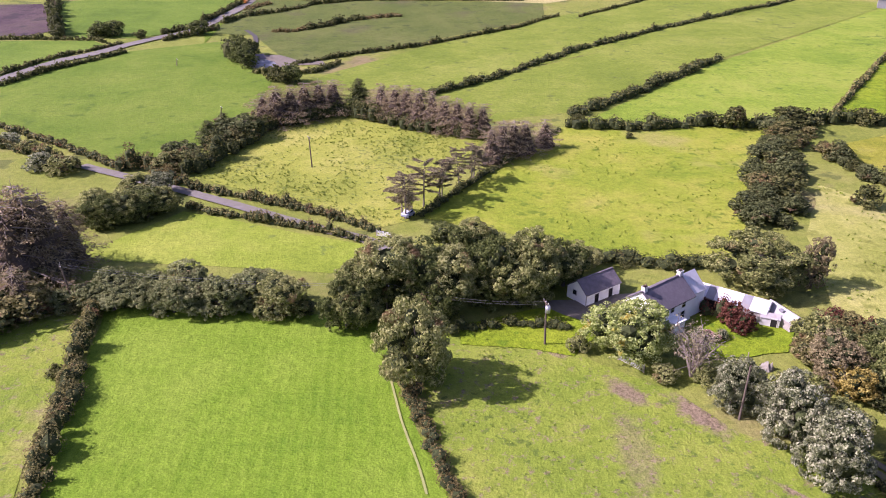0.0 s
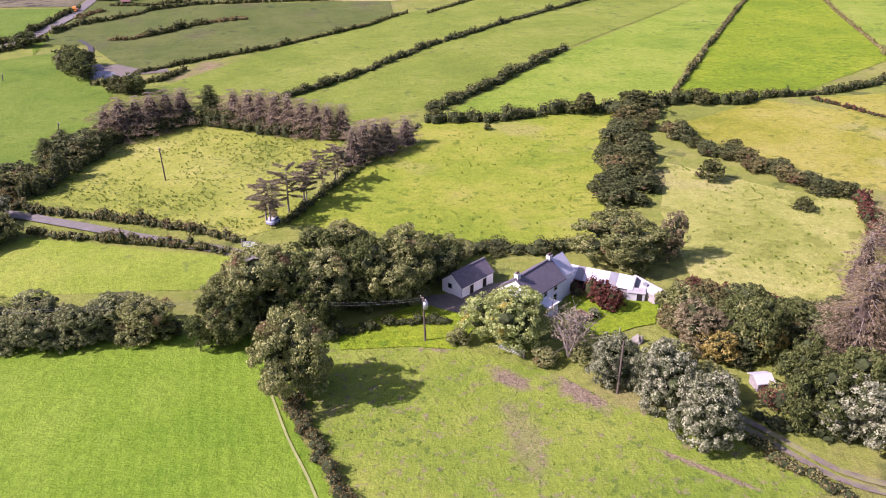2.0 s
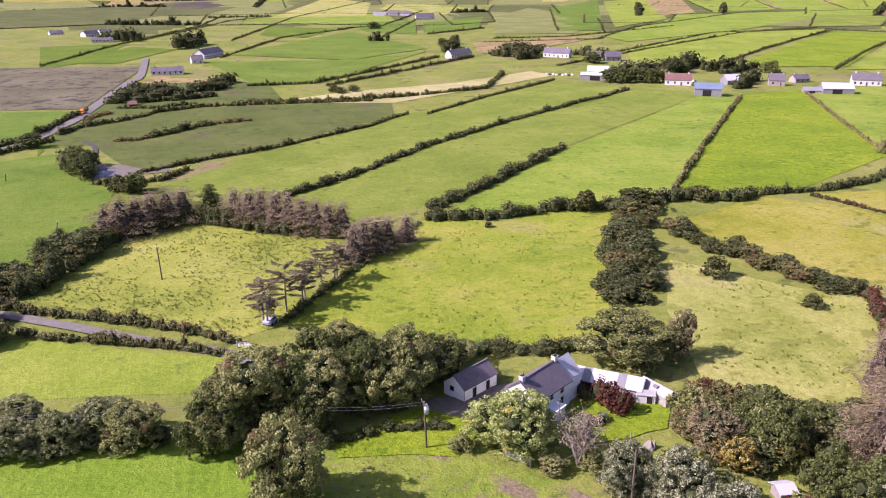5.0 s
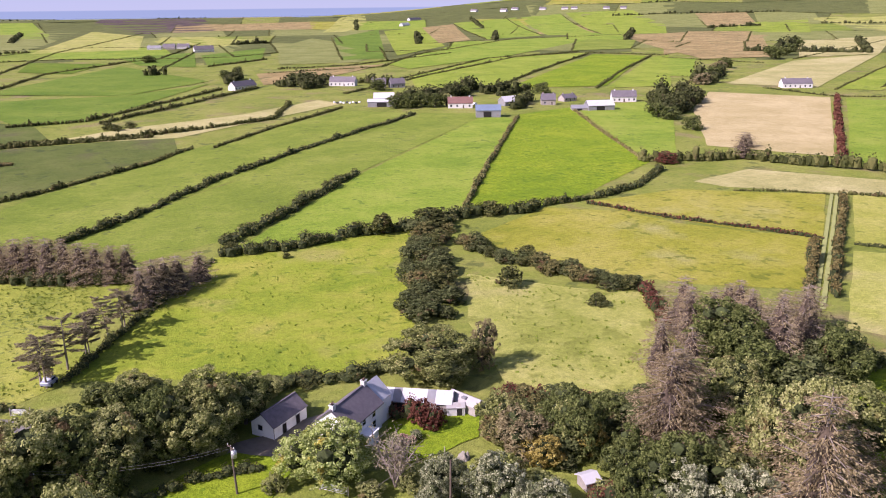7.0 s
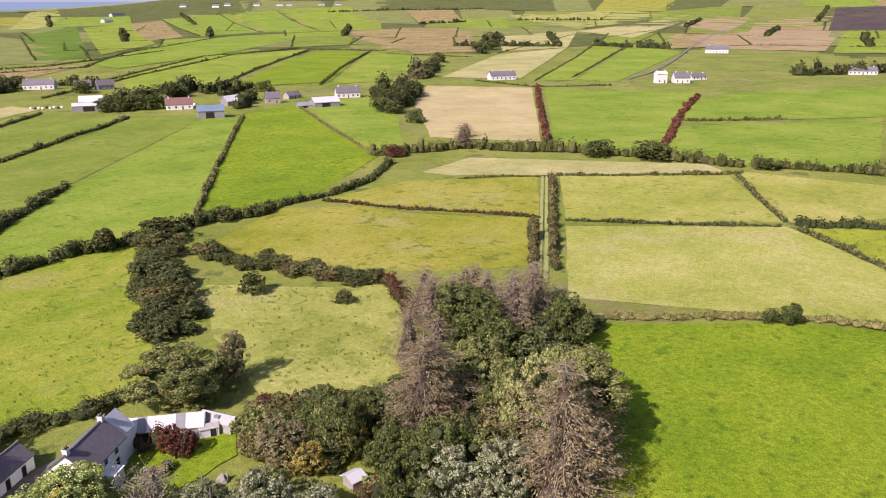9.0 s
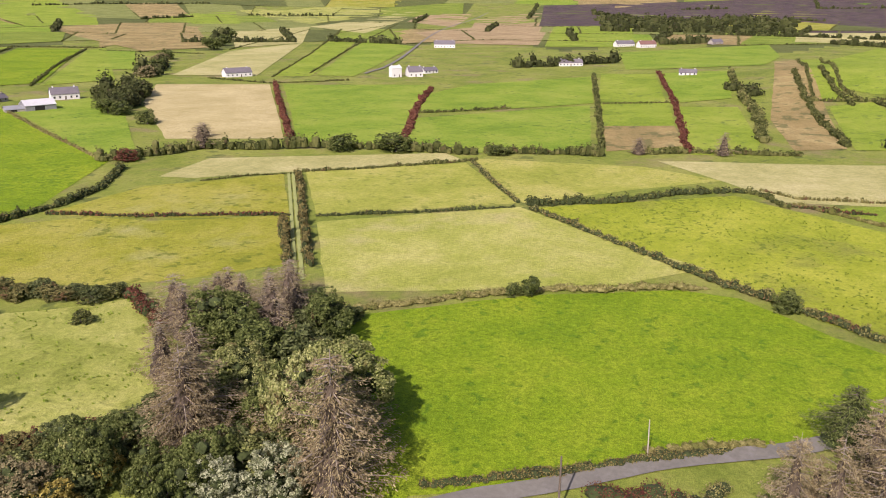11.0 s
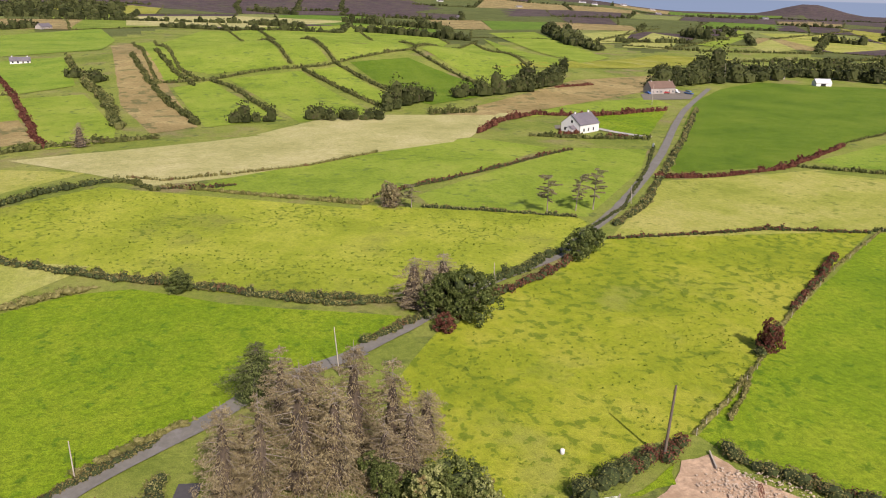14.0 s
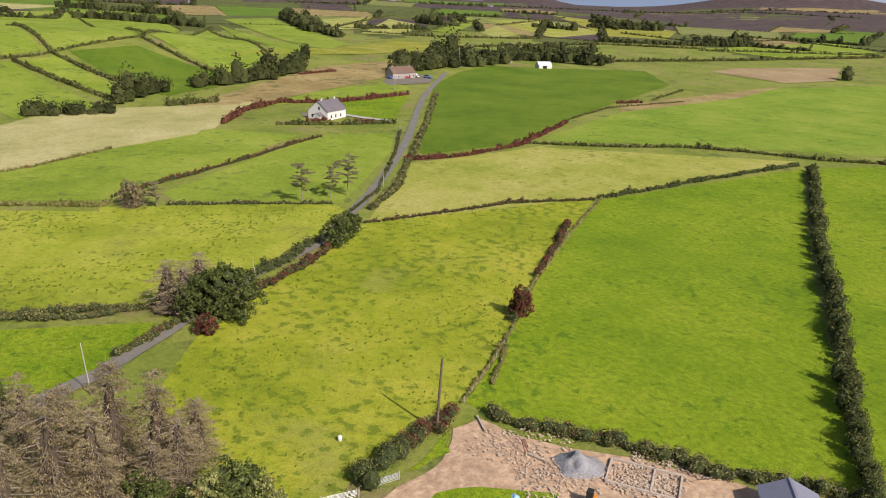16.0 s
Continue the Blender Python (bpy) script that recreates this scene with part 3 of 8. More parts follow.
def broadleaf(seed, lobes=15, leaf=0.026, count=9000, low=0.0, spread=0.3):
    """An uneven crown one metre high and wide: limb lobes of several sizes, each a cluster of leaf clumps with dark
    gaps between, on a short trunk; dark cores paint the shade in the gaps.
    """
    g = np.random.default_rng(seed)
    d = g.normal(size=(lobes, 3))
    d /= np.linalg.norm(d, axis=1)[:, None]
    d[:, 2] = np.where(d[:, 2] < -0.85, -d[:, 2], d[:, 2])
    lobe_r = g.uniform(0.15, 0.25, lobes)
    lc = d * np.array([spread, spread, 0.34]) * g.uniform(0.75, 1.2, (lobes, 1)) + np.array([g.normal() * 0.03, g.normal() * 0.03, 0.44])
    lc, lobe_r = np.vstack((lc, [[0, 0, 0.52]])), np.append(lobe_r, 0.3)
    cs, rs, outs = [], [], []
    for p, r in zip(lc, lobe_r):
        n = int(26 * (r / 0.2) ** 2) + 5
        q = g.normal(size=(n, 3))
        q[:, 2] += 0.25
        q /= np.linalg.norm(q, axis=1)[:, None]
        cs.append(p + q * np.array([1, 1, 0.85]) * r * g.uniform(0.7, 1.05, (n, 1)))
        rs.append(g.uniform(0.035, 0.085, n))
        outs.append(q)
    c, r, out = np.vstack(cs), np.concatenate(rs), np.vstack(outs)
    depth = np.min(np.linalg.norm(c[:, None] - lc[None], axis=2) / lobe_r[None], axis=1)
    keep = (c[:, 2] > 0.02 + low) & (depth > 0.68)
    c, r, out = c[keep], r[keep], out[keep]
    k = 0.54 / np.percentile(np.hypot(c[:, 0], c[:, 1]) + r, 95)
    top = (c[:, 2] + r).max()
    c[:, :2] *= k
    lc[:, :2] *= k
    c[:, 2] /= top
    lc[:, 2] /= top
    size = np.column_stack((r * k, r * k, r * 0.85))
    per = count * r**2 / (r**2).sum()
    v, f = shells(c, size, leaf, per, g, low=-1.0, jitter=0.42, inner=0.55, out=out * 0.8)
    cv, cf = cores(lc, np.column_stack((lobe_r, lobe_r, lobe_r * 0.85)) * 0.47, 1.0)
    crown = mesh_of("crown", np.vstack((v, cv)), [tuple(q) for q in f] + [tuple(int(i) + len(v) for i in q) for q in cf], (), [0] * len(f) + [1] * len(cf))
    limbs = [tube([(0, 0, -0.02), (0.01, 0, 0.15), (0, 0.01, 0.35), (0.02, 0, 0.6)], [0.045, 0.034, 0.026, 0.012])]
    for p in lc[:8]:
        z = g.uniform(0.12, 0.3)
        m = (np.array([0, 0, z]) + p) / 2 + np.array([0, 0, 0.03])
        limbs.append(tube([(0, 0, z), m, p], [0.02, 0.013, 0.006], 5))
    trunk = mesh_of("trunk", *join(limbs), [BARK], smooth=True)
    return trunk, crown


def conifer(seed, whorls=20, arms=8, sparse=0.22, droop=0.07, blades=155, size=0.0245, inner=0.3, blunt=0.7, wood=None):
    """A spruce one metre high and wide: straight stem, whorls of drooping boughs hung with soft sprays."""
    g = np.random.default_rng(seed)
    limbs = [tube([(0, 0, -0.01), (0.004, 0, 0.3), (0, 0.005, 0.65), (0, 0, 0.97)], [0.02, 0.016, 0.009, 0.002], 6)]
    cs, ds, ss = [], [], []
    for q in range(whorls):
        z = 0.06 + 0.9 * (q + g.uniform(-0.3, 0.3)) / whorls
        reach = 0.5 * max(0.0, 1 - (z - 0.06) / 0.94) ** blunt * (0.75 + 0.25 * float(sstep(0.04, 0.2, z))) + 0.03
        lop = 1 + 0.3 * noise.noise((z * 7.0, seed * 1.7, 0.3))
        for a in range(arms):
            if g.random() < sparse:
                continue
            th = 2 * math.pi * (a + g.uniform(-0.4, 0.4)) / arms + q * 2.4
            ln = reach * lop * (1 + 0.45 * noise.noise((math.cos(th) * 1.3, math.sin(th) * 1.3 + seed, z * 3.0))) * g.uniform(0.5, 1.15)
            out = np.array([math.cos(th), math.sin(th), 0])
            side = np.array([-out[1], out[0], 0])
            dr = droop * g.uniform(0.6, 1.4)
            if ln > 0.09:
                limbs.append(tube([(0, 0, z), out * ln * 0.5 + np.array([0, 0, z - dr * ln * 0.3]), out * ln * 0.95 + np.array([0, 0, z - dr * ln * 0.9])], [0.006, 0.004, 0.001], 3))
            m = max(5, int(blades * (ln / 0.4) ** 1.1))
            s = np.sqrt(g.uniform(0.06, 1.0, m))
            lat = g.normal(size=m) * 0.22 * ln * (1.15 - 0.8 * s) + g.normal(size=m) * 0.004
            hang = -np.abs(g.normal(size=m)) * 0.013 * (1.2 - 0.5 * s) + 0.006
            c = out * (ln * s)[:, None] + side * lat[:, None]
            c[:, 2] = z - dr * ln * s**1.6 + hang + 0.04 * ln * (s > 0.9)
            d = out * 0.9 + side * (np.sign(lat) * g.uniform(0.2, 1.0, m))[:, None] + np.array([0, 0, -0.35]) + g.normal(size=(m, 3)) * 0.3
            cs.append(c)
            ds.append(d)
            ss.append(size * g.uniform(0.6, 1.3, m) * (1.1 - 0.35 * s))
    c, d, s = np.vstack(cs), np.vstack(ds), np.concatenate(ss)[:, None]
    d /= np.linalg.norm(d, axis=1)[:, None]
    up = np.cross(d, g.normal(size=d.shape) * 0.7 + np.array([0, 0, 0.5]))
    up /= np.linalg.norm(up, axis=1)[:, None] + 1e-9
    wd = s * g.uniform(0.13, 0.24, s.shape)
    v = np.stack((c - d * s * 0.4, c - up * wd, c + d * s * 0.75, c + up * wd), 1).reshape(-1, 3)
    faces, idx = np.arange(len(v)).reshape(-1, 4).tolist(), [0] * (len(v) // 4)
    # an added dark cone round the stem stands in for shade between boughs
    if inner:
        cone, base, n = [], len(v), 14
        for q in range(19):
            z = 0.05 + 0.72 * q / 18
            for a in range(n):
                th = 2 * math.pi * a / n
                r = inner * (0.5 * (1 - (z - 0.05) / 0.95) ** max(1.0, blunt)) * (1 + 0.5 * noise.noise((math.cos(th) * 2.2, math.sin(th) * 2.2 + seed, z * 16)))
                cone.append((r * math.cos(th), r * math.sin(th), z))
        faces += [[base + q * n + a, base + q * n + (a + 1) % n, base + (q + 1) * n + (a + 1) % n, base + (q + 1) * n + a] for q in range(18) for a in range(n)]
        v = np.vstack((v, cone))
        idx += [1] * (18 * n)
    crown = mesh_of("crown", v, faces, (), idx)
    trunk = mesh_of("trunk", *join(limbs), [wood or DEADWOOD], smooth=True)
    return trunk, crown


def larch(seed, lean=0.05):
    """A thin half-dead larch one metre high and wide: a bare lower stem, level open boughs swept by the wind."""
    g = np.random.default_rng(seed)
    stem = [(0, 0, -0.01), (lean * 0.3, 0, 0.35), (lean, 0, 0.7), (lean * 1.6, 0, 0.98)]
    limbs = [tube(stem, [0.026, 0.02, 0.012, 0.003], 6)]
    cs, ds = [], []
    for q in range(30):
        z = 0.3 + 0.68 * (q + g.uniform(-0.4, 0.4)) / 30
        th = g.uniform(0, 6.28)
        ln = (0.16 + 0.36 * math.sin(math.pi * min(1.0, (z - 0.22) / 0.85)) ** 0.8) * g.uniform(0.45, 1.1)
        out = np.array([math.cos(th), math.sin(th), 0.0])
        side = np.array([-out[1], out[0], 0.0])
        base = np.array([lean * 1.6 * z, 0, z])
        tip = base + out * ln + np.array([0.04, 0, g.uniform(-0.03, 0.05)])
        limbs.append(tube([base, (base + tip) / 2 + np.array([0, 0, 0.008]), tip], [0.0075, 0.005, 0.0015], 4))
        m = int(220 * ln / 0.4)
        t = np.sqrt(g.uniform(0.05, 1, m))[:, None]
        c = base + (tip - base) * t + side * (g.normal(size=(m, 1)) * 0.13 * ln * (1.3 - t)) + np.array([0, 0, 0.004]) - np.abs(g.normal(size=(m, 1))) * np.array([0, 0, 0.008])
        cs.append(c)
        ds.append(out * 0.7 + side * g.normal(size=(m, 1)) + g.normal(size=(m, 3)) * 0.3)
    c, d = np.vstack(cs), np.vstack(ds)
    d /= np.linalg.norm(d, axis=1)[:, None]
    up = np.cross(d, g.normal(size=d.shape) * 0.6 + np.array([0, 0, 0.6]))
    up /= np.linalg.norm(up, axis=1)[:, None] + 1e-9
    sz = 0.038 * g.uniform(0.6, 1.3, (len(c), 1))
    v = np.stack((c - d * sz * 0.5, c - up * sz * 0.22, c + d * sz * 0.7, c + up * sz * 0.22), 1).reshape(-1, 3)
    bv, bf = join(limbs[1:])
    faces = np.arange(len(v)).reshape(-1, 4).tolist()
    idx = [0] * len(faces) + [1] * len(bf)
    crown = mesh_of("crown", np.vstack((v, np.array(bv))), faces + [[i + len(v) for i in q] for q in bf], (), idx)
    return mesh_of("trunk", *limbs[0], [DEADWOOD], smooth=True), crown


def bare_tree(seed):
    """A leafless bush of branching grey twigs, one metre high and wide."""
    g = np.random.default_rng(seed)
    limbs, tips = [], []
    for q in range(16):
        th, lean = g.uniform(0, 6.28), g.uniform(0.1, 0.9)
        e = np.array([math.cos(th) * 0.42 * lean, math.sin(th) * 0.42 * lean, g.uniform(0.55, 0.85)])
        limbs.append(tube([(0, 0, 0), e * 0.5 + g.normal(size=3) * 0.03, e], [0.022, 0.012, 0.006], 4))
        for s in range(12):
            t = g.uniform(0.4, 1)
            b = e * t
            f = b + np.array([*(g.normal(size=2) * 0.13), g.uniform(0.0, 0.22)])
            limbs.append(tube([b, (b + f) / 2 + g.normal(size=3) * 0.015, f], [0.006, 0.004, 0.0015], 3))
            tips.append(f)
    tips = np.array(tips)
    v, f = shells(tips, np.full((len(tips), 3), 0.05), 0.03, np.full(len(tips), 5), g, jitter=1.0)
    return mesh_of("trunk", *join(limbs), [DEADWOOD]), mesh_of("crown", v, f)


MAKE = {
    "syc": [lambda s: broadleaf(s, 17, 0.027, 20000)] * 3, "lime": [lambda s: broadleaf(s, 18, 0.027, 21000)], "white": [lambda s: broadleaf(s, 15, 0.031, 16000)] * 2,
    "hedget": [lambda s: broadleaf(s, 13, 0.036, 11000)] * 3, "green": [lambda s: broadleaf(s, 14, 0.037, 9500)] * 3, "shrub": [lambda s: broadleaf(s, 12, 0.048, 6000)] * 2,
    "bush": [lambda s: broadleaf(s, 9, 0.085, 1300)] * 2, "bushr": [lambda s: broadleaf(s, 9, 0.075, 2200)],
    "willow": [lambda s: broadleaf(s, 12, 0.038, 9000, -0.1)] * 3,
    "scrub": [lambda s: broadleaf(s, 11, 0.07, 2700, -0.1, 0.34)] * 3, "briar": [lambda s: broadleaf(s, 11, 0.068, 2700, -0.1, 0.34)] * 2,
    "con": [lambda s: conifer(s)] * 4, "confar": [lambda s: conifer(s, 17, 7, 0.1, 0.13, 60, 0.032, 0.42, 0.66)] * 3, "thin": [lambda s: larch(s), lambda s: larch(s, 0.09), lambda s: larch(s, 0.02)],
    "dark": [lambda s: conifer(s, 24, 8, 0.05, 0.1, 90, 0.035, 0.6, 0.6, BARK)], "bare": [bare_tree], "gold": [lambda s: broadleaf(s, 12, 0.045, 5000)], "dusty": [lambda s: broadleaf(s, 13, 0.034, 7000)],
}
TREE_LABEL = {
    "syc": ("sycamore_tree", "broad dark green sycamore with browning leaves", "tree"), "lime": ("yellowing_tree", "rounded yellow-green tree with autumn tints by the house", "tree"),
    "white": ("whitebeam_tree", "rounded tree with silvery pale leaves", "tree"), "hedget": ("hedgerow_tree", "bushy dark green tree grown out of the hedgerow", "tree"),
    "green": ("broadleaf_tree", "rounded dark green broadleaf tree", "tree"), "shrub": ("garden_shrub", "tangled grey-green garden shrub", "shrub"),
    "gold": ("golden_shrub", "golden autumn shrub in the overgrown garden", "shrub"), "dusty": ("dry_tree", "pinkish brown dry twiggy tree", "tree"),
    "bush": ("bush", "dark green gorse bush", "bush"), "bushr": ("russet_bush", "rounded russet red bush", "bush"),
    "confar": ("dead_spruce", "tall grey-brown dying spruce with drooping boughs", "tree"), "con": ("dead_spruce", "tall grey-brown dying spruce with drooping boughs", "tree"), "thin": ("bare_larch", "thin half-bare grey conifer, wind-bent", "tree"),
    "willow": ("willow_tree", "bushy pale grey-green willow in the hedgerow", "tree"),
    "scrub": ("scrub_bush", "low grey-green bush in the tangled scrub belt", "bush"), "briar": ("briar_bush", "brownish dry briar bush in the scrub belt", "bush"),
    "dark": ("green_spruce", "dark green living spruce", "tree"), "bare": ("bare_tree", "leafless grey twiggy tree beside the gate", "tree"),
}
protos = {}


def tree(kind, x, y, h, w):
    if kind == "con" and (math.hypot(x, y) > 112 or h < 9):
        kind = "confar"
    key = kind
    if kind in ("green", "syc", "hedget", "dusty", "shrub", "white") and math.hypot(x, y) > 180:
        key = kind + "_far"
    if key not in protos:
        protos[key] = []
        for q, fn in enumerate(MAKE[kind] if key == kind else [lambda s: broadleaf(s, 13, 0.07, 2200)] * 2):
            tm, cm = fn(100 + 17 * q + len(kind) * 3)
            cm.materials.append(LEAF["green" if kind == "dark" else kind])
            cm.materials.append(TWIGS_AND_SHADE if kind in ("con", "confar", "thin") else INNER_SHADE)
            protos[key].append((tm, cm))
    tm, cm = protos[key][int(rng.integers(len(protos[key])))]
    name, label, cat = TREE_LABEL[kind]
    w *= {"con": 1.4, "confar": 1.5, "thin": 1.15, "dark": 1.45}.get(kind, 1.08)
    w = max(w, {"con": 0.6, "confar": 0.88, "thin": 0.62, "dark": 0.5}.get(kind, 0.0) * h)
    ob = new(name)
    part("trunk", tm, ob)
    part("crown", cm, ob)
    tagged(ob, label, cat, group=cat + "s of the " + ("plantation" if kind in ("con", "confar", "thin") else "farmland"))
    ob.matrix_basis = pose(x, y, float(height(x, y)), 0, 0, float(rng.uniform(0, 360))) @ Matrix.Diagonal((w, w * float(rng.uniform(0.9, 1.05)), h, 1))
    return ob


for k, (p, q) in enumerate(FAR_LINES):
    tall = rng.random() < (0.2 if p[1] > 100 else 0.4)
    hedge([p, q], "tall" if tall else "gorse", 8 if tall else 4.5, 6 if tall else 2.0)


def thicket(pts, w, h, gap, kinds):
    """A belt of separate bushes grown into each other, of many sizes."""
    g = np.random.default_rng(int(abs(pts[0][0] * 7 + pts[0][1])))
    for (x0, y0), (x1, y1) in zip(pts[:-1], pts[1:]):
        ln = math.hypot(x1 - x0, y1 - y0)
        nx, ny = -(y1 - y0) / ln, (x1 - x0) / ln
        for q in range(max(1, int(ln / gap))):
            t, o = (q + g.uniform(0, 1)) * gap / ln, g.uniform(-0.5, 0.5) * w
            k = g.uniform(0.55, 1.3)
            tree(kinds[int(g.integers(len(kinds)))], x0 + (x1 - x0) * t + nx * o, y0 + (y1 - y0) * t + ny * o, h * k * g.uniform(0.8, 1.1), 1.45 * h * k)


# ---- farm buildings
LIME_WASH = plain("fresh_white_render", (0.84, 0.83, 0.8), 0.8, 0.05, 1.5, dirt=(0.68, 0.65, 0.58), dirts=0.25)
TIN_PALE = plain("pale_corrugated_tin", (0.55, 0.54, 0.54), 0.45, 0.08, 1.0, 0.2, dirt=(0.42, 0.38, 0.36), dirts=0.35)
TIN_GREY = plain("grey_corrugated_tin", (0.24, 0.24, 0.25), 0.5, 0.15, 1.0, 0.2, dirt=(0.26, 0.2, 0.16), dirts=0.35)
TIN_MID = plain("weathered_tin", (0.36, 0.345, 0.33), 0.5, 0.12, 1.0, 0.15, dirt=(0.3, 0.25, 0.2), dirts=0.35)
TIN_BLUE = plain("blue_painted_tin", (0.15, 0.195, 0.265), 0.5, 0.15, 1.0, 0.1)
ROOF_RED = plain("red_brown_tiles", (0.17, 0.09, 0.075), 0.8, 0.2, 2.0)
ROOF_BROWN = plain("brown_tiles", (0.13, 0.082, 0.06), 0.8, 0.2, 2.0)
STONE_WALL = plain("rubble_stone_wall", (0.3, 0.27, 0.24), 0.9, 0.3, 2.0, bumps=0.06)
GLASS = plain("dark_window_glass", (0.02, 0.022, 0.028), 0.12, 0.2, 2.0)
# near-black colour standing in for the shade inside doorways
DOOR_SHADE = plain("doorway_shade", (0.02, 0.018, 0.016), 0.9, 0.3, 2.0)
WOOD = plain("weathered_wood", (0.11, 0.085, 0.065), 0.85, 0.3, 5.0, bumps=0.02)
WOOD_PALE = plain("grey_timber", (0.36, 0.31, 0.25), 0.85, 0.2, 5.0)
STEEL = plain("galvanised_steel", (0.42, 0.43, 0.44), 0.4, 0.08, 5.0, 0.6)
RUST = plain("rusty_steel", (0.17, 0.07, 0.045), 0.8, 0.3, 5.0, 0.2)
BLACK = plain("black_rubber", (0.02, 0.02, 0.02), 0.8, 0.2, 5.0)
EARTHY = {
    "dirt": plain("bare_reddish_earth", (0.42, 0.29, 0.185), 0.95, 0.45, 0.9, bumps=0.5, dirt=(0.29, 0.19, 0.115), dirts=0.8),
    "mud": plain("trodden_mud", (0.15, 0.125, 0.095), 0.95, 0.3, 0.9, bumps=0.1, dirt=(0.21, 0.22, 0.06), dirts=0.75),
    "yard": plain("grey_yard_gravel", (0.15, 0.13, 0.1), 0.9, 0.25, 1.2, bumps=0.04),
    "grassy": GRASS["lush"], "lawn": GRASS["lush"],
    "asphalt": ASPHALT, "drive": plain("dark_new_tarmac", (0.06, 0.055, 0.055), 0.85, 0.2, 1.5),
    "gravel": plain("pale_gravel", (0.36, 0.33, 0.29), 0.9, 0.2, 2.0), "worn": plain("worn_path_earth", (0.24, 0.26, 0.085), 0.95, 0.2, 1.5),
}
GREYROOF = plain("grey_blue_box_profile", (0.22, 0.22, 0.27), 0.45, 0.08, 1.0, 0.2)


def patch(pts, kind, label, amp=0.5):
    laid[0] += 1
    ob = sheet("ground_patch", rough_edge(rough_edge(pts, 1.2, amp * 1.6), 3.0, 0.3), EARTHY[kind], 0.1 + 0.003 * (laid[0] % 20))
    tagged(ob, label, "lawn" if kind in ("lawn", "grassy") else "bare ground", kind="structure")


def ribbon(p, off, w):
    p = [Vector(q) for q in p]
    left, right = [], []
    for q, c in enumerate(p):
        d = (p[min(q + 1, len(p) - 1)] - p[max(q - 1, 0)]).normalized()
        s = Vector((-d.y, d.x))
        k = noise.noise((c.x * 0.2, c.y * 0.2, 1.0)) * 0.12 * w
        left.append(c + s * (off + w / 2 + k))
        right.append(c + s * (off - w / 2 + k * 0.5))
    return left + right[::-1]


def road(pts, kind, w, label):
    """A lane as a strip of its own, laid over the ground; a farm track as two wheel ruts."""
    laid[0] += 1
    p = smooth_line(pts)
    far = max(math.hypot(*q) for q in pts) > 150
    lift = 0.17 + (0.1 if far else 0) + 0.003 * (laid[0] % 10)
    if kind == "track":
        ob = new("farm_track")
        tagged(ob, label, "track", kind="structure")
        for off in (-0.75, 0.75):
            s = sheet("wheel_rut", ribbon(p, off, 1.0), EARTHY["worn" if "grassy farm" in label else "mud"], lift)
            s.parent = ob
        return
    ob = sheet("road", ribbon(p, 0, w), EARTHY[kind], lift)
    tagged(ob, label, "road", kind="structure")


def smooth_line(pts, step=2.5):
    """A rounded line through the points."""
    p = [Vector(q) for q in pts]
    p = [p[0] * 2 - p[1]] + p + [p[-1] * 2 - p[-2]]
    out = []
    for q in range(1, len(p) - 2):
        k = max(2, int((p[q + 1] - p[q]).length / max(step, 0.02 * p[q].length)))
        for s in range(k):
            t = s / k
            out.append(0.5 * (2 * p[q] + (p[q + 1] - p[q - 1]) * t + (2 * p[q - 1] - 5 * p[q] + 4 * p[q + 1] - p[q + 2]) * t * t + (3 * p[q] - p[q - 1] - 3 * p[q + 1] + p[q + 2]) * t**3))
    return out + [p[-2]]


def box(x0, y0, z0, x1, y1, z1):
    v = [(x, y, z) for z in (z0, z1) for x, y in ((x0, y0), (x1, y0), (x1, y1), (x0, y1))]
    return v, [(3, 2, 1, 0), (4, 5, 6, 7), (0, 1, 5, 4), (1, 2, 6, 5), (2, 3, 7, 6), (3, 0, 4, 7)]


def solid(name, shapes, mat, parent, label="", smooth=False):
    return part(name, mesh_of(name, *join(shapes), [mat], smooth=smooth), parent, label)


def gable_roof(length, half, he, hr, over=0.25, thick=0.12, courses=0, side=0):
    """One slope of a pitched roof along x; with courses, each row of slates lies over the one below."""
    s = 1 if side == 0 else -1
    out = []
    n = courses or 1
    dy, dz = -(half + over), (he - hr) * (half + over) / half
    for q in range(n):
        a, b = q / n, (q + 1) / n + (0.02 if courses else 0)
        up = 0.035 if courses else 0.0
        pa, pb = (dy * a * s, hr + dz * a), (dy * b * s, hr + dz * b + up)
        v = []
        for x in (-over, length + over):
            v += [(x, pa[0], pa[1]), (x, pb[0], pb[1]), (x, pb[0], pb[1] - thick), (x, pa[0], pa[1] - thick)]
        out.append((v, [(0, 1, 2, 3), (7, 6, 5, 4), (0, 4, 5, 1), (1, 5, 6, 2), (2, 6, 7, 3), (3, 7, 4, 0)]))
    return out


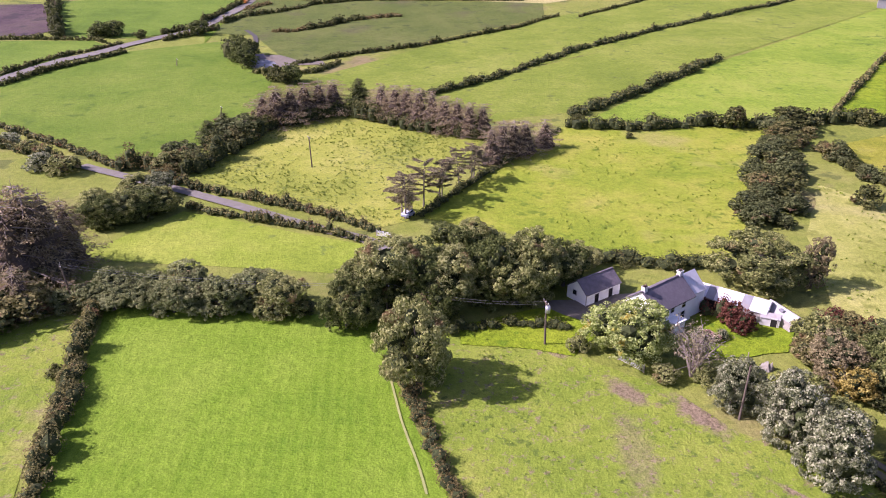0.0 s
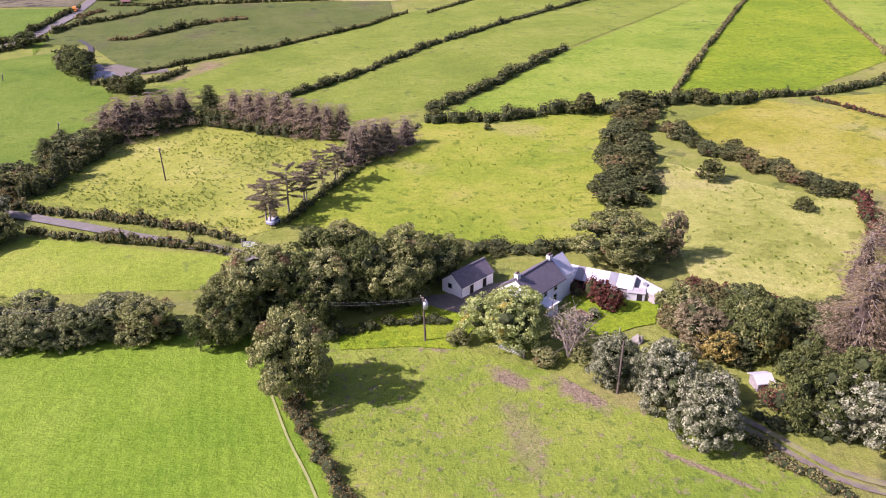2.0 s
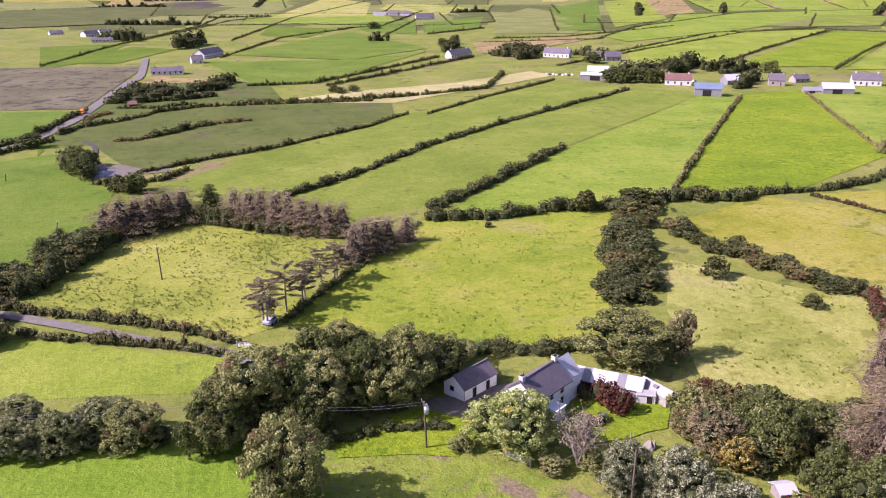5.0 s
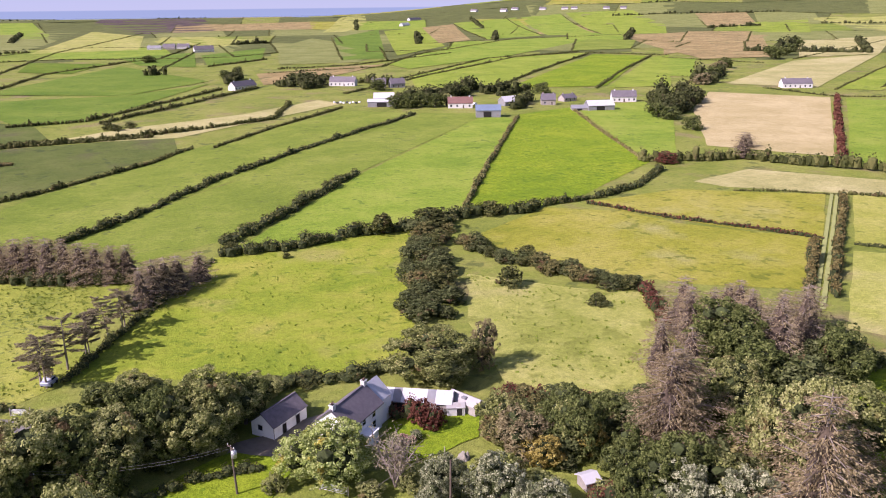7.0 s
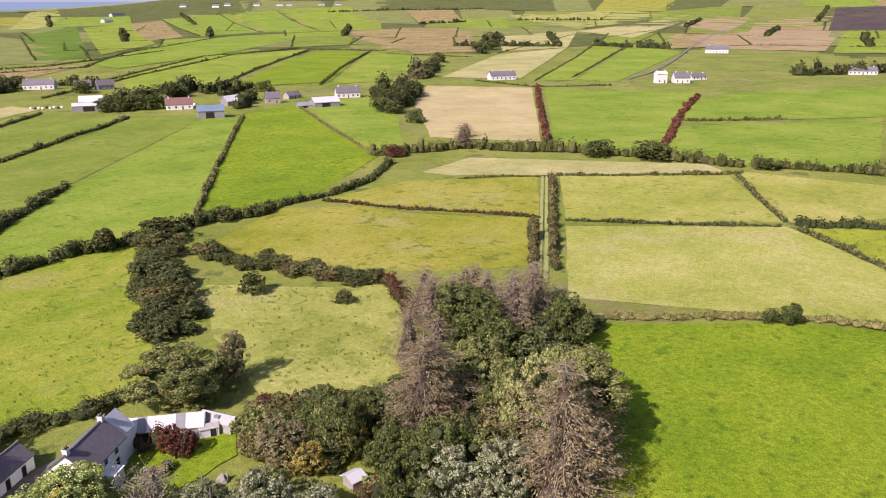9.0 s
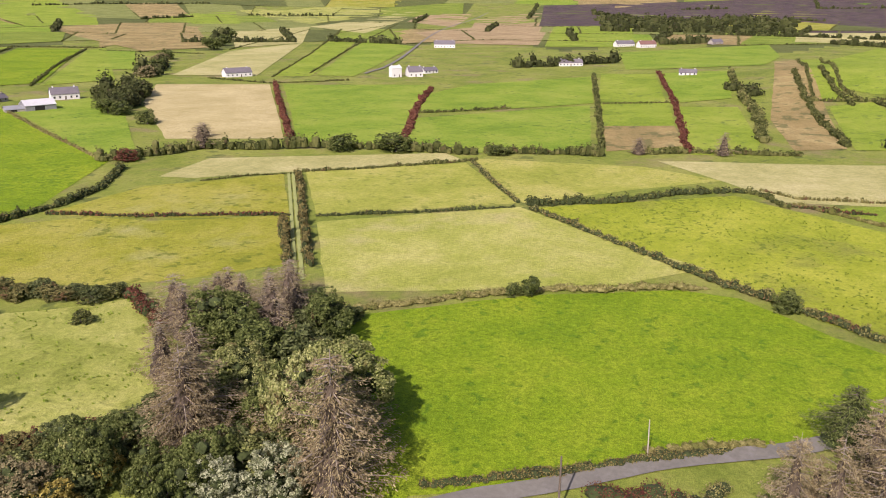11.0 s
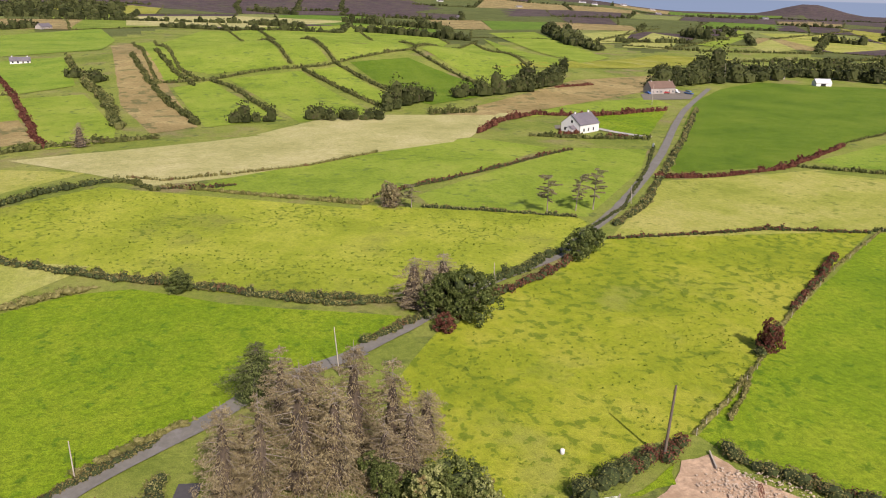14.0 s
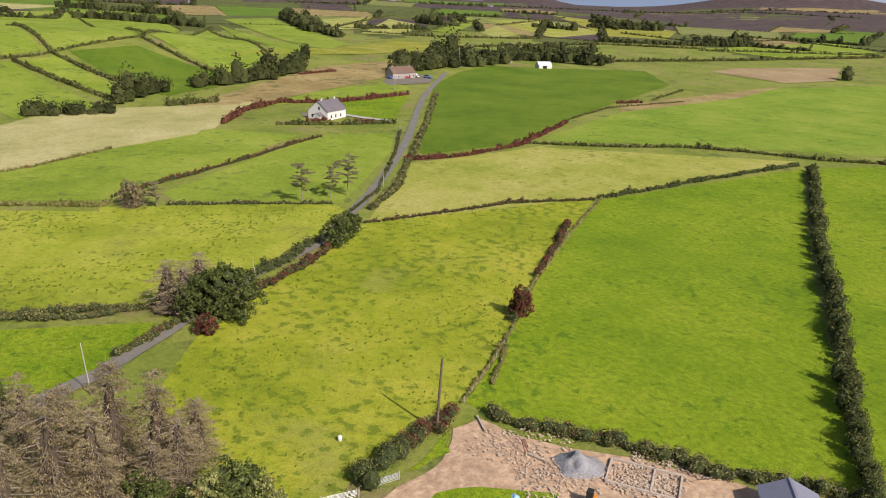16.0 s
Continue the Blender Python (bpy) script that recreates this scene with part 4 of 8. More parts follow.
def window(parent, x, y, z, w, h, out, mat=None, frame_mat=None, name="window"):
    """A window or door set in a long wall (out = -1 front, 1 back) at x: a proud frame, a recessed pane."""
    y0 = y
    fr = []
    t = 0.07
    for a in ((x - w / 2 - t, z - t, x + w / 2 + t, z), (x - w / 2 - t, z + h, x + w / 2 + t, z + h + t), (x - w / 2 - t, z, x - w / 2, z + h), (x + w / 2, z, x + w / 2 + t, z + h)):
        fr.append(box(a[0], min(y0, y0 + out * 0.06), a[1], a[2], max(y0, y0 + out * 0.06), a[3]))
    if name == "window":
        fr.append(box(x - w / 2, min(y0, y0 + out * 0.05), z + h * 0.48, x + w / 2, max(y0, y0 + out * 0.05), z + h * 0.52))
    ob = solid(name, fr, frame_mat or WHITE, parent)
    solid("pane" if name == "window" else "door_leaf", [box(x - w / 2, min(y0, y0 + out * 0.02), z, x + w / 2, max(y0, y0 + out * 0.02), z + h)], mat or GLASS, ob)
    return ob


def gable_window(parent, y, z, w, h, x=0.0, out=-1):
    t = 0.07
    fr = []
    for a in ((y - w / 2 - t, z - t, y + w / 2 + t, z), (y - w / 2 - t, z + h, y + w / 2 + t, z + h + t), (y - w / 2 - t, z, y - w / 2, z + h), (y + w / 2, z, y + w / 2 + t, z + h)):
        fr.append(box(min(x, x + out * 0.06), a[0], a[1], max(x, x + out * 0.06), a[2], a[3]))
    ob = solid("window", fr, WHITE, parent)
    solid("pane", [box(min(x, x + out * 0.02), y - w / 2, z, max(x, x + out * 0.02), y + w / 2, z + h)], GLASS, ob)


def walls(length, half, he, hr):
    v = [(0, -half, 0), (length, -half, 0), (length, half, 0), (0, half, 0), (0, -half, he), (length, -half, he), (length, half, he), (0, half, he), (0, 0, hr - 0.1), (length, 0, hr - 0.1)]
    return v, [(3, 2, 1, 0), (0, 1, 5, 4), (2, 3, 7, 6), (0, 4, 8, 7, 3), (1, 2, 6, 9, 5), (4, 5, 9, 8), (6, 7, 8, 9)]


def building(name, label, a, b, half, he, hr, wall, roof, courses=0, over=0.25, category="house"):
    """A pitched-roof building whose ridge runs from a to b; its front is the side to the right of that way."""
    d = Vector(b) - Vector(a)
    ob = new(name)
    ob.matrix_basis = pose(a[0], a[1], float(height(a[0], a[1])), 0, 0, math.degrees(math.atan2(d.y, d.x)))
    tagged(ob, label, category)
    solid("wall", [walls(d.length, half, he, hr)], wall, ob)
    for side in (0, 1):
        if courses:
            slope = solid("roof", gable_roof(d.length, half, he - 0.05, hr - 0.05, over - 0.02, 0.08, 0, side), roof, ob)
            for course in gable_roof(d.length, half, he, hr, over, 0.05, courses, side):
                solid("slate_course", [course], roof, slope)
        else:
            solid("roof", gable_roof(d.length, half, he, hr, over, 0.12, 0, side), roof, ob)
    if courses:
        solid("ridge", [box(-over, -0.14, hr - 0.03, d.length + over, 0.14, hr + 0.07)], roof, ob)
    return ob, d.length


def chimney(parent, x, z, h=1.0, w=0.75, mat=None):
    st = solid("chimney", [box(x - w / 2, -0.32, z - 0.9, x + w / 2, 0.32, z + h), box(x - w / 2 - 0.06, -0.38, z + h - 0.16, x + w / 2 + 0.06, 0.38, z + h)], mat or WHITE, parent)
    for q in (-0.18, 0.18):
        solid("chimney_pot", [tube([(x + q, 0, z + h), (x + q, 0, z + h + 0.32)], [0.11, 0.09], 8)], ROOF_BROWN, st)


farmhouse, FL = building("farmhouse", "white two-storey farmhouse with a dark slate roof", (27.47, 94.97), (34.29, 100.39), 2.83, 4.22, 6.46, LIME_WASH, SLATE, 22)
chimney(farmhouse, 0.35, 6.46, 0.7)
chimney(farmhouse, FL - 0.1, 6.46, 0.7)
for q, x in enumerate((1.3, 3.8, 6.5)):
    window(farmhouse, x, -2.83, 2.85, 0.8, 1.0, -1)
    if q != 1:
        window(farmhouse, x, -2.83, 0.95, 0.85, 1.2, -1)
window(farmhouse, 4.0, -2.83, 0.0, 0.95, 1.95, -1, WOOD, name="door")
solid("porch", [box(2.6, -4.5, 0, 4.9, -2.84, 2.0), box(2.45, -4.65, 2.0, 5.05, -2.84, 2.14)], LIME_WASH, farmhouse)
solid("gutter", [box(-0.2, -3.2, 3.9, FL + 0.2, -3.08, 4.01)], BLACK, farmhouse)

wing, WL = building("farmhouse_wing", "white rear wing with a pale grey felted roof", (34.71, 100.79), (37.01, 102.54), 2.5, 4.0, 6.3, LIME_WASH, TIN_PALE, 0, 0.12)

shed, SL = building("stone_shed", "whitewashed farm shed with a slate roof", (19.49, 103.15), (25.58, 107.59), 2.1, 2.14, 3.79, LIME_WASH, SLATE, 16, 0.15, "shed")
for x in (2.3, 5.4):
    window(shed, x, -2.1, 0.0, 0.85, 1.65, -1, DOOR_SHADE, name="door")
gable_window(shed, 0.4, 1.1, 0.8, 0.8)
solid("corner_post", [tube([(-0.1, -2.2, 0), (-0.1, -2.2, 2.0)], [0.06, 0.06])], WOOD_PALE, shed)

byre, BL = building("byre", "long low byre with a pale corrugated roof in patched sheets", (39.28, 104.27), (48.01, 98.31), 2.05, 1.85, 3.0, STONE_WALL, TIN_GREY, 0, 0.1, "shed")
shade = (TIN_PALE, TIN_GREY, TIN_PALE, TIN_PALE, TIN_PALE, TIN_GREY, TIN_PALE, TIN_PALE)
for q in range(8):
    x0, x1 = BL * q / 8, BL * (q + 1) / 8
    sl = (1.85 - 3.0) / 2.05
    v = []
    for x in (x0 + 0.01, x1 - 0.01):
        v += [(x, 0.02, 3.04), (x, -2.3, 3.04 + sl * 2.3), (x, -2.3, 3.0 + sl * 2.3), (x, 0.02, 3.0)]
    v = [(a, b, c + 0.05) for a, b, c in v]
    solid("roof_sheet", [(v, [(0, 1, 2, 3), (7, 6, 5, 4), (0, 4, 5, 1), (1, 5, 6, 2), (2, 6, 7, 3), (3, 7, 4, 0)])], shade[q], byre)
# no hole in the wall: a dark sheet paints the byre's shaded inside
solid("opening", [box(1.0, -2.09, 0.0, 6.6, -2.06, 1.5)], DOOR_SHADE, byre)

store, L2 = building("store", "small whitewashed store with a dark doorway", (46.27, 97.23), (48.77, 96.23), 0.85, 1.55, 2.0, WHITE, TIN_MID, 0, 0.1, "shed")
window(store, 1.9, -0.85, 0.0, 0.85, 1.5, -1, DOOR_SHADE, name="door")
lean, L3 = building("lean_to", "stone lean-to with a pale tin roof", (48.61, 99.99), (50.80, 94.73), 1.3, 1.7, 2.5, STONE_WALL, TIN_MID, 0, 0.1, "shed")
solid("roof_light", [box(2.6, -0.9, 2.1, 3.4, -0.35, 2.42)], TIN_GREY, lean)


def far_house(a, b, depth, he, hr, wall, roof, name, label):
    """A house or barn seen from afar: its front runs from a to b and it reaches back by depth."""
    a, b = Vector(a), Vector(b)
    u = (b - a).normalized()
    back = Vector((-u.y, u.x))
    if back.dot(a) < 0:
        back = -back
    o = a + back * depth / 2
    e = b + back * depth / 2
    cat = "barn" if name == "barn" else ("shed" if name == "shed" else "house")
    ob, ln = building(name, label, o, e, depth / 2, he, hr, wall, roof, 0, 0.3, cat)
    if name in ("house", "cottage"):
        for x in (0.12, 0.88):
            chimney(ob, ln * x, hr, 0.7, 0.7, wall)
        n = max(2, int(ln / 3))
        for q in range(n):
            x = ln * (q + 0.5) / n
            if q == n // 2:
                window(ob, x, -depth / 2, 0.0, 1.0, 2.0, -1, WOOD, name="door")
            else:
                window(ob, x, -depth / 2, 0.9, 1.1, min(1.2, he - 1.2), -1)
    else:
        # a dark sheet on the wall in place of a shaded doorway
        solid("doorway", [box(ln * 0.3, -depth / 2 - 0.05, 0, ln * 0.62, -depth / 2 - 0.01, he * 0.8)], DOOR_SHADE, ob)
    return ob


# the white house by the lane, gable to the fields
gable, GL = building("gabled_house", "large white house with a tall gable and grey slate roof", (323.73, -170.84), (330.33, -184.24), 5.4, 4.2, 8.6, WHITE, SLATE, 0, 0.3)
chimney(gable, 2.5, 8.6, 0.8)
chimney(gable, GL - 2.0, 8.6, 0.8)
gable_window(gable, -0.6, 4.6, 1.1, 1.3)
gable_window(gable, 2.6, 0.9, 2.0, 1.4)
gable_window(gable, -2.8, 0.2, 1.3, 2.0)
for x in (3, 6.5, 10.5):
    window(gable, x, -5.4, 0.9, 1.2, 1.4, -1)
pv, pf = walls(3.2, 1.9, 2.4, 3.7)
solid("porch", [([(x - 3.2, y - 1.6, z) for x, y, z in pv], pf)], WHITE, gable)
solid("porch_roof", [([(x - 3.2, y - 1.6, z) for x, y, z in v], f) for s in (0, 1) for v, f in gable_roof(3.2, 1.9, 2.4, 3.7, 0.2, 0.1, 0, s)], SLATE, gable)


def power_pole(x, y, h, kind, d, lx, ly):
    """A wooden pole leaning to its top; a cross-arm with insulators, or a transformer."""
    ob = new("power_pole" if kind != "plain" else "wooden_post")
    label = {"transformer": "wooden power pole carrying a grey transformer", "arm": "wooden power pole with a cross-arm", "pole": "tall dark wooden telegraph pole", "plain": "thin weathered wooden post"}[kind]
    tagged(ob, label, "pole")
    z0 = float(height(x, y))
    ob.location = (x, y, z0)
    top = Vector((lx, ly, h))
    solid("shaft", [tube([(0, 0, -0.3), tuple(top * 0.5), tuple(top)], [d * 1.15, d, d * 0.8], 10)], WOOD if kind != "plain" else WOOD_PALE, ob, smooth=True)
    if kind in ("arm", "transformer"):
        s = Vector((0.35, -0.94, 0)) if kind == "transformer" else Vector((0.5, -0.86, 0))
        a, b = top - s * 0.75 + Vector((0, 0, -0.25)), top + s * 0.75 + Vector((0, 0, -0.25))
        arm = solid("cross_arm", [tube([tuple(a), tuple(b)], [0.07, 0.07], 4)], WOOD, ob)
        for k in (-0.7, 0.0, 0.7):
            c = top + s * k + Vector((0, 0, -0.18))
            solid("insulator", [tube([tuple(c), tuple(c + Vector((0, 0, 0.12))), tuple(c + Vector((0, 0, 0.22)))], [0.04, 0.07, 0.035], 8)], WHITE, arm)
    if kind == "transformer":
        c = top + Vector((0.25, -0.3, -1.7))
        tank = solid("transformer", [tube([tuple(c), tuple(c + Vector((0, 0, 0.05))), tuple(c + Vector((0, 0, 1.0))), tuple(c + Vector((0, 0, 1.06)))], [0.05, 0.36, 0.36, 0.06], 14)], STEEL, ob, "pale grey transformer tank", True)
        for k in (-0.15, 0.15):
            solid("bushing", [tube([tuple(c + Vector((k, 0, 1.0))), tuple(c + Vector((k, 0, 1.3)))], [0.05, 0.03], 8)], WHITE, tank)


WIRE = plain("grey_wire", (0.25, 0.25, 0.25), 0.5, 0.1, 3.0, 0.5)


def wire(a, b, off):
    a, b = Vector(a), Vector(b)
    s = Vector((-(b - a).y, (b - a).x, 0)).normalized() * off
    p = [tuple(a.lerp(b, t) + s + Vector((0, 0, -0.2 - 1.1 * 4 * t * (1 - t)))) for t in np.linspace(0, 1, 14)]
    v, f = tube(p, [0.014] * 14, 4)
    tagged(new("power_line", mesh_of("power_line", v, f, [WIRE])), "thin sagging power line between wooden poles", "cable")


def gate(a, b, h):
    """A galvanised field gate of six bars between two posts."""
    a, b = Vector((*a, 0)), Vector((*b, 0))
    a.z, b.z = float(height(a.x, a.y)), float(height(b.x, b.y))
    ob = tagged(new("field_gate"), "galvanised steel field gate with horizontal bars", "gate")
    ob.location = a
    d = b - a
    for q in range(6):
        z = 0.18 + (h - 0.2) * (q / 5) ** 0.85
        solid("bar", [tube([(0, 0, z), (d.x, d.y, z + d.z)], [0.024, 0.024], 6)], STEEL, ob)
    for t in (0.0, 0.5, 1.0):
        solid("upright", [tube([(d.x * t, d.y * t, 0.12), (d.x * t, d.y * t, h + 0.05)], [0.035, 0.035], 6)], STEEL, ob)
    solid("brace", [tube([(0, 0, 0.2), (d.x * 0.5, d.y * 0.5, h)], [0.025, 0.025], 5)], STEEL, ob)
    for t in (-0.05, 1.05):
        solid("post", [tube([(d.x * t, d.y * t, -0.2), (d.x * t, d.y * t, h + 0.25)], [0.09, 0.08], 8)], WOOD_PALE, ob)


PAINT_DARK = plain("dark_car_paint", (0.03, 0.033, 0.04), 0.3, 0.05, 1.0)
PAINT_BLUE = plain("blue_car_paint", (0.05, 0.12, 0.3), 0.3, 0.05, 1.0)
PAINT_WHITE = plain("white_car_paint", (0.75, 0.75, 0.75), 0.3, 0.05, 1.0)
PAINT_RED = plain("red_car_paint", (0.3, 0.03, 0.03), 0.3, 0.05, 1.0)
PAINT_SILVER = plain("silver_car_paint", (0.25, 0.27, 0.34), 0.35, 0.05, 1.0)
PAINT_ORANGE = plain("orange_paint", (0.55, 0.2, 0.03), 0.4, 0.05, 1.0)


def car(x, y, yaw, paint, length, label):
    ob = tagged(new("parked_car"), label, "car")
    ob.matrix_basis = pose(x, y, float(height(x, y)) + 0.25, 0, 0, yaw)
    s = length / 4.2
    tall = 1.0 if length < 5.5 else 1.6
    prof = [(-2.1, 0.35), (-2.08, 0.75), (-1.85, 0.9), (-1.0, 0.95), (1.7, 0.98), (2.05, 0.8), (2.1, 0.4)]
    cab = [(-1.05, 0.95), (-0.45, 1.42), (1.1, 1.45), (1.75, 0.98)]
    for nm, pr, w, mt in (("body", prof, 0.88, paint), ("cabin", cab, 0.76, paint)):
        v = [(px * s, sy * w, pz * (tall if nm == "cabin" else 1)) for sy in (-1, 1) for px, pz in pr]
        n = len(pr)
        f = [tuple(range(n))[::-1], tuple(range(n, 2 * n))] + [(q, (q + 1) % n, n + (q + 1) % n, n + q) for q in range(n)]
        solid(nm, [(v, f)], mt, ob)
    for sy in (-1, 1):
        y0 = 0.77 * sy
        solid("side_window", [box(-0.6 * s, min(y0, y0 + 0.012 * sy), 1.02 * tall, 1.3 * s, max(y0, y0 + 0.012 * sy), 1.34 * tall)], GLASS, ob)
        for px in (-1.3, 1.3):
            wv, wf = tube([(px * s, 0.72 * sy, 0.32), (px * s, 0.9 * sy, 0.32)], [0.32, 0.32], 12)
            solid("wheel", [(wv + [], wf + [tuple(range(12)), tuple(range(12, 24))])], BLACK, ob)
    return ob


WRAP_WHITE = plain("white_bale_wrap", (0.7, 0.7, 0.7), 0.4, 0.1, 2.0)
WRAP_BLACK = plain("black_bale_wrap", (0.03, 0.03, 0.035), 0.4, 0.2, 2.0)


def bale(x, y, mat):
    v, f = tube([(-0.62, 0, 0.6), (-0.55, 0, 0.6), (0.55, 0, 0.6), (0.62, 0, 0.6)], [0.5, 0.62, 0.62, 0.5], 14)
    ob = new("silage_bale", mesh_of("silage_bale", v, f + [tuple(range(14)), tuple(range(42, 56))], [mat]))
    ob.matrix_basis = pose(x, y, float(height(x, y)) + 0.15, 0, 0, 30)
    tagged(ob, "plastic-wrapped round silage bale in a row", "bale", "row of silage bales")


def mound(name, label, p, r, h, mat, cat, seed=1):
    """A loose heap: uneven, lobed, with a crumpled surface."""
    v, f, n, m = [], [], 40, 16
    z0 = float(height(*p))
    for q in range(m):
        k = 1 - q / (m - 1)
        for s in range(n):
            a = 2 * math.pi * s / n
            x, y = math.cos(a) * k, math.sin(a) * k
            w = 1 + 0.5 * noise.noise((x * 1.1 + seed, y * 1.1, 0.0))
            z = h * (1 - k**1.6) * (0.75 + 0.7 * noise.noise((x * 2.0, y * 2.0, seed + 0.5))) + 0.12 * h * noise.noise((x * 7.0, y * 7.0, seed + 2.5)) * (k < 0.97)
            v.append((p[0] + r * w * x, p[1] + r * w * y, z0 + z - (0.1 if q == 0 else 0)))
    for q in range(m - 1):
        for s in range(n):
            f.append((q * n + s, q * n + (s + 1) % n, (q + 1) * n + (s + 1) % n, (q + 1) * n + s))
    return tagged(new(name, mesh_of(name, v, f, [mat], smooth=True)), label, cat)


GREYSTONE = plain("crushed_grey_stone", (0.23, 0.225, 0.23), 0.95, 0.4, 3.5, bumps=0.3)


def spoil_heap(p, r, h):
    mound("spoil_mound", "grey mound of crushed stone on the building site", p, r, h, GREYSTONE, "spoil mound", 4)


def silage_heap(p):
    mound("silage_clamp", "low grey covered silage clamp", p, 6, 1.6, TIN_GREY, "silage clamp", 2)


def stone(p):
    mound("boulder", "grey upright boulder in the garden", p, 0.9, 1.6, STONE, "rock", 7)


CONCRETE = plain("raw_concrete", (0.4, 0.335, 0.275), 0.9, 0.15, 2.0, bumps=0.03)
PALESTONE = plain("broken_pale_stone", (0.42, 0.33, 0.245), 0.95, 0.3, 2.0)


def foundation(a, b, c):
    """A house footing: low block walls round a rubble-filled floor."""
    a, b, c = Vector((*a, 0)), Vector((*b, 0)), Vector((*c, 0))
    u, w = b - a, c - b
    ob = tagged(new("house_foundation"), "low concrete block footings of a house being built", "foundation")
    ob.location = a

    def run(p, q, nm="footing_wall"):
        d = (q - p).normalized()
        s = Vector((-d.y, d.x, 0)) * 0.12
        v = [tuple(k + Vector((0, 0, z))) for z in (0, 0.55) for k in (p - s, q - s, q + s, p + s)]
        solid(nm, [(v, [(3, 2, 1, 0), (4, 5, 6, 7), (0, 1, 5, 4), (1, 2, 6, 5), (2, 3, 7, 6), (3, 0, 4, 7)])], CONCRETE, ob)

    o = Vector((0, 0, 0))
    for p, q in ((o, u), (u, u + w), (o, w), (w, u + w), (w * 0.62, w * 0.62 + u)):
        run(p, q)


def pallet(p):
    ob = tagged(new("wooden_pallet"), "pale wooden pallet leaning on the bank", "pallet")
    ob.matrix_basis = pose(p[0], p[1], 0.45, 50, 0, 60)
    for q in range(6):
        y = -0.5 + q * 0.2
        solid("slat", [box(-0.6, y - 0.06, 0.06, 0.6, y + 0.06, 0.09)], WOOD_PALE, ob)
    for x in (-0.55, 0, 0.55):
        solid("bearer", [box(x - 0.05, -0.55, -0.04, x + 0.05, 0.55, 0.06)], WOOD_PALE, ob)


def ring_feeder(p):
    ob = tagged(new("ring_feeder"), "rusty round cattle feeder ring lying on the earth", "feeder")
    ob.matrix_basis = pose(p[0], p[1], 0.75, 68, 0, -40)
    for z in (0.0, 0.35):
        c = [(1.0 * math.cos(a), 1.0 * math.sin(a), z) for a in np.linspace(0, 2 * math.pi, 33)]
        solid("hoop", [tube(c, [0.055] * 33, 5)], RUST, ob)
    for a in np.linspace(0, 2 * math.pi, 10, endpoint=False):
        solid("upright", [tube([(math.cos(a), math.sin(a), 0), (math.cos(a), math.sin(a), 0.35)], [0.025, 0.025], 5)], RUST, ob)


def steel_shed(apex, left, right):
    """The end of a new shed: its gable apex and the two eaves that show."""
    ap, l, r = Vector(apex), Vector(left), Vector(right)
    ridge = ((l + r) / 2 - ap)
    n = Vector((-(r - l).y, (r - l).x)).normalized()
    if n.dot(ap) > 0:
        n = -n
    half = abs((r - l).length) / 2
    e = ap + n * 9.0
    ob, ln = building("steel_shed", "new shed with a grey-blue box-profile roof", tuple(ap), tuple(e), half, 2.6, 4.3, TIN_GREY, GREYROOF, 0, 0.15, "shed")
    solid("ridge_cap", [box(-0.2, -0.18, 4.28, ln + 0.2, 0.18, 4.36)], GREYROOF, ob)


def rubble(p, r, n):
    g = np.random.default_rng(int(p[0] * 10) + n)
    a, d = g.uniform(0, 6.28, n), r * g.uniform(0, 1, n) ** 0.6
    s = 0.035 + 0.16 * g.uniform(0, 1, n) ** 4
    c = np.column_stack((p[0] + d * np.cos(a), p[1] + d * np.sin(a), 0.3 + s * 0.3))
    rad = np.column_stack((s * g.uniform(0.7, 1.4, n), s * g.uniform(0.7, 1.4, n), s * 0.7))
    v, f = cores(c, rad, 1.0, True)
    v = v + g.normal(size=v.shape) * 0.018
    tagged(new("rubble", mesh_of("rubble", v, f, [PALESTONE])), "scattered broken pale stone on bare earth", "rubble", kind="stuff")


def digger(p):
    ob = tagged(new("mini_digger"), "small orange and black digger on the site", "digger")
    ob.matrix_basis = pose(p[0], p[1], 0.0, 0, 0, 120)
    for y in (-0.6, 0.6):
        solid("crawler_track", [box(-0.9, y - 0.17, 0.22, 0.9, y + 0.17, 0.65)], BLACK, ob)
    solid("body", [box(-0.8, -0.6, 0.68, 0.5, 0.6, 1.2)], PAINT_ORANGE, ob)
    solid("cab", [box(-0.2, -0.55, 1.2, 0.75, 0.25, 2.3)], BLACK, ob)
    boom = solid("boom", [tube([(0.5, 0.4, 1.0), (1.6, 0.4, 2.1), (2.6, 0.4, 1.6)], [0.13, 0.11, 0.09], 6)], PAINT_ORANGE, ob)
    solid("bucket", [box(2.45, 0.1, 0.7, 2.9, 0.7, 1.3)], RUST, boom)


def plank(a, b):
    a, b = Vector((*a, 0.35)), Vector((*b, 0.42))
    v, f = tube([tuple(a), tuple(b)], [0.14, 0.14], 4)
    tagged(new("timber_plank", mesh_of("timber_plank", v, f, [WOOD_PALE])), "pale timber plank lying on bare earth", "plank")


TARP = plain("blue_tarpaulin", (0.25, 0.4, 0.6), 0.4, 0.3, 2.0, bumps=0.1)


def tarp(p):
    mound("tarpaulin", "crumpled blue tarpaulin on the grass", p, 0.7, 0.5, TARP, "tarpaulin", 9)


PINK = leaf_material("pink_flowers", (0.3, 0.14, 0.2), (0.55, 0.3, 0.38), (0.75, 0.6, 0.6))


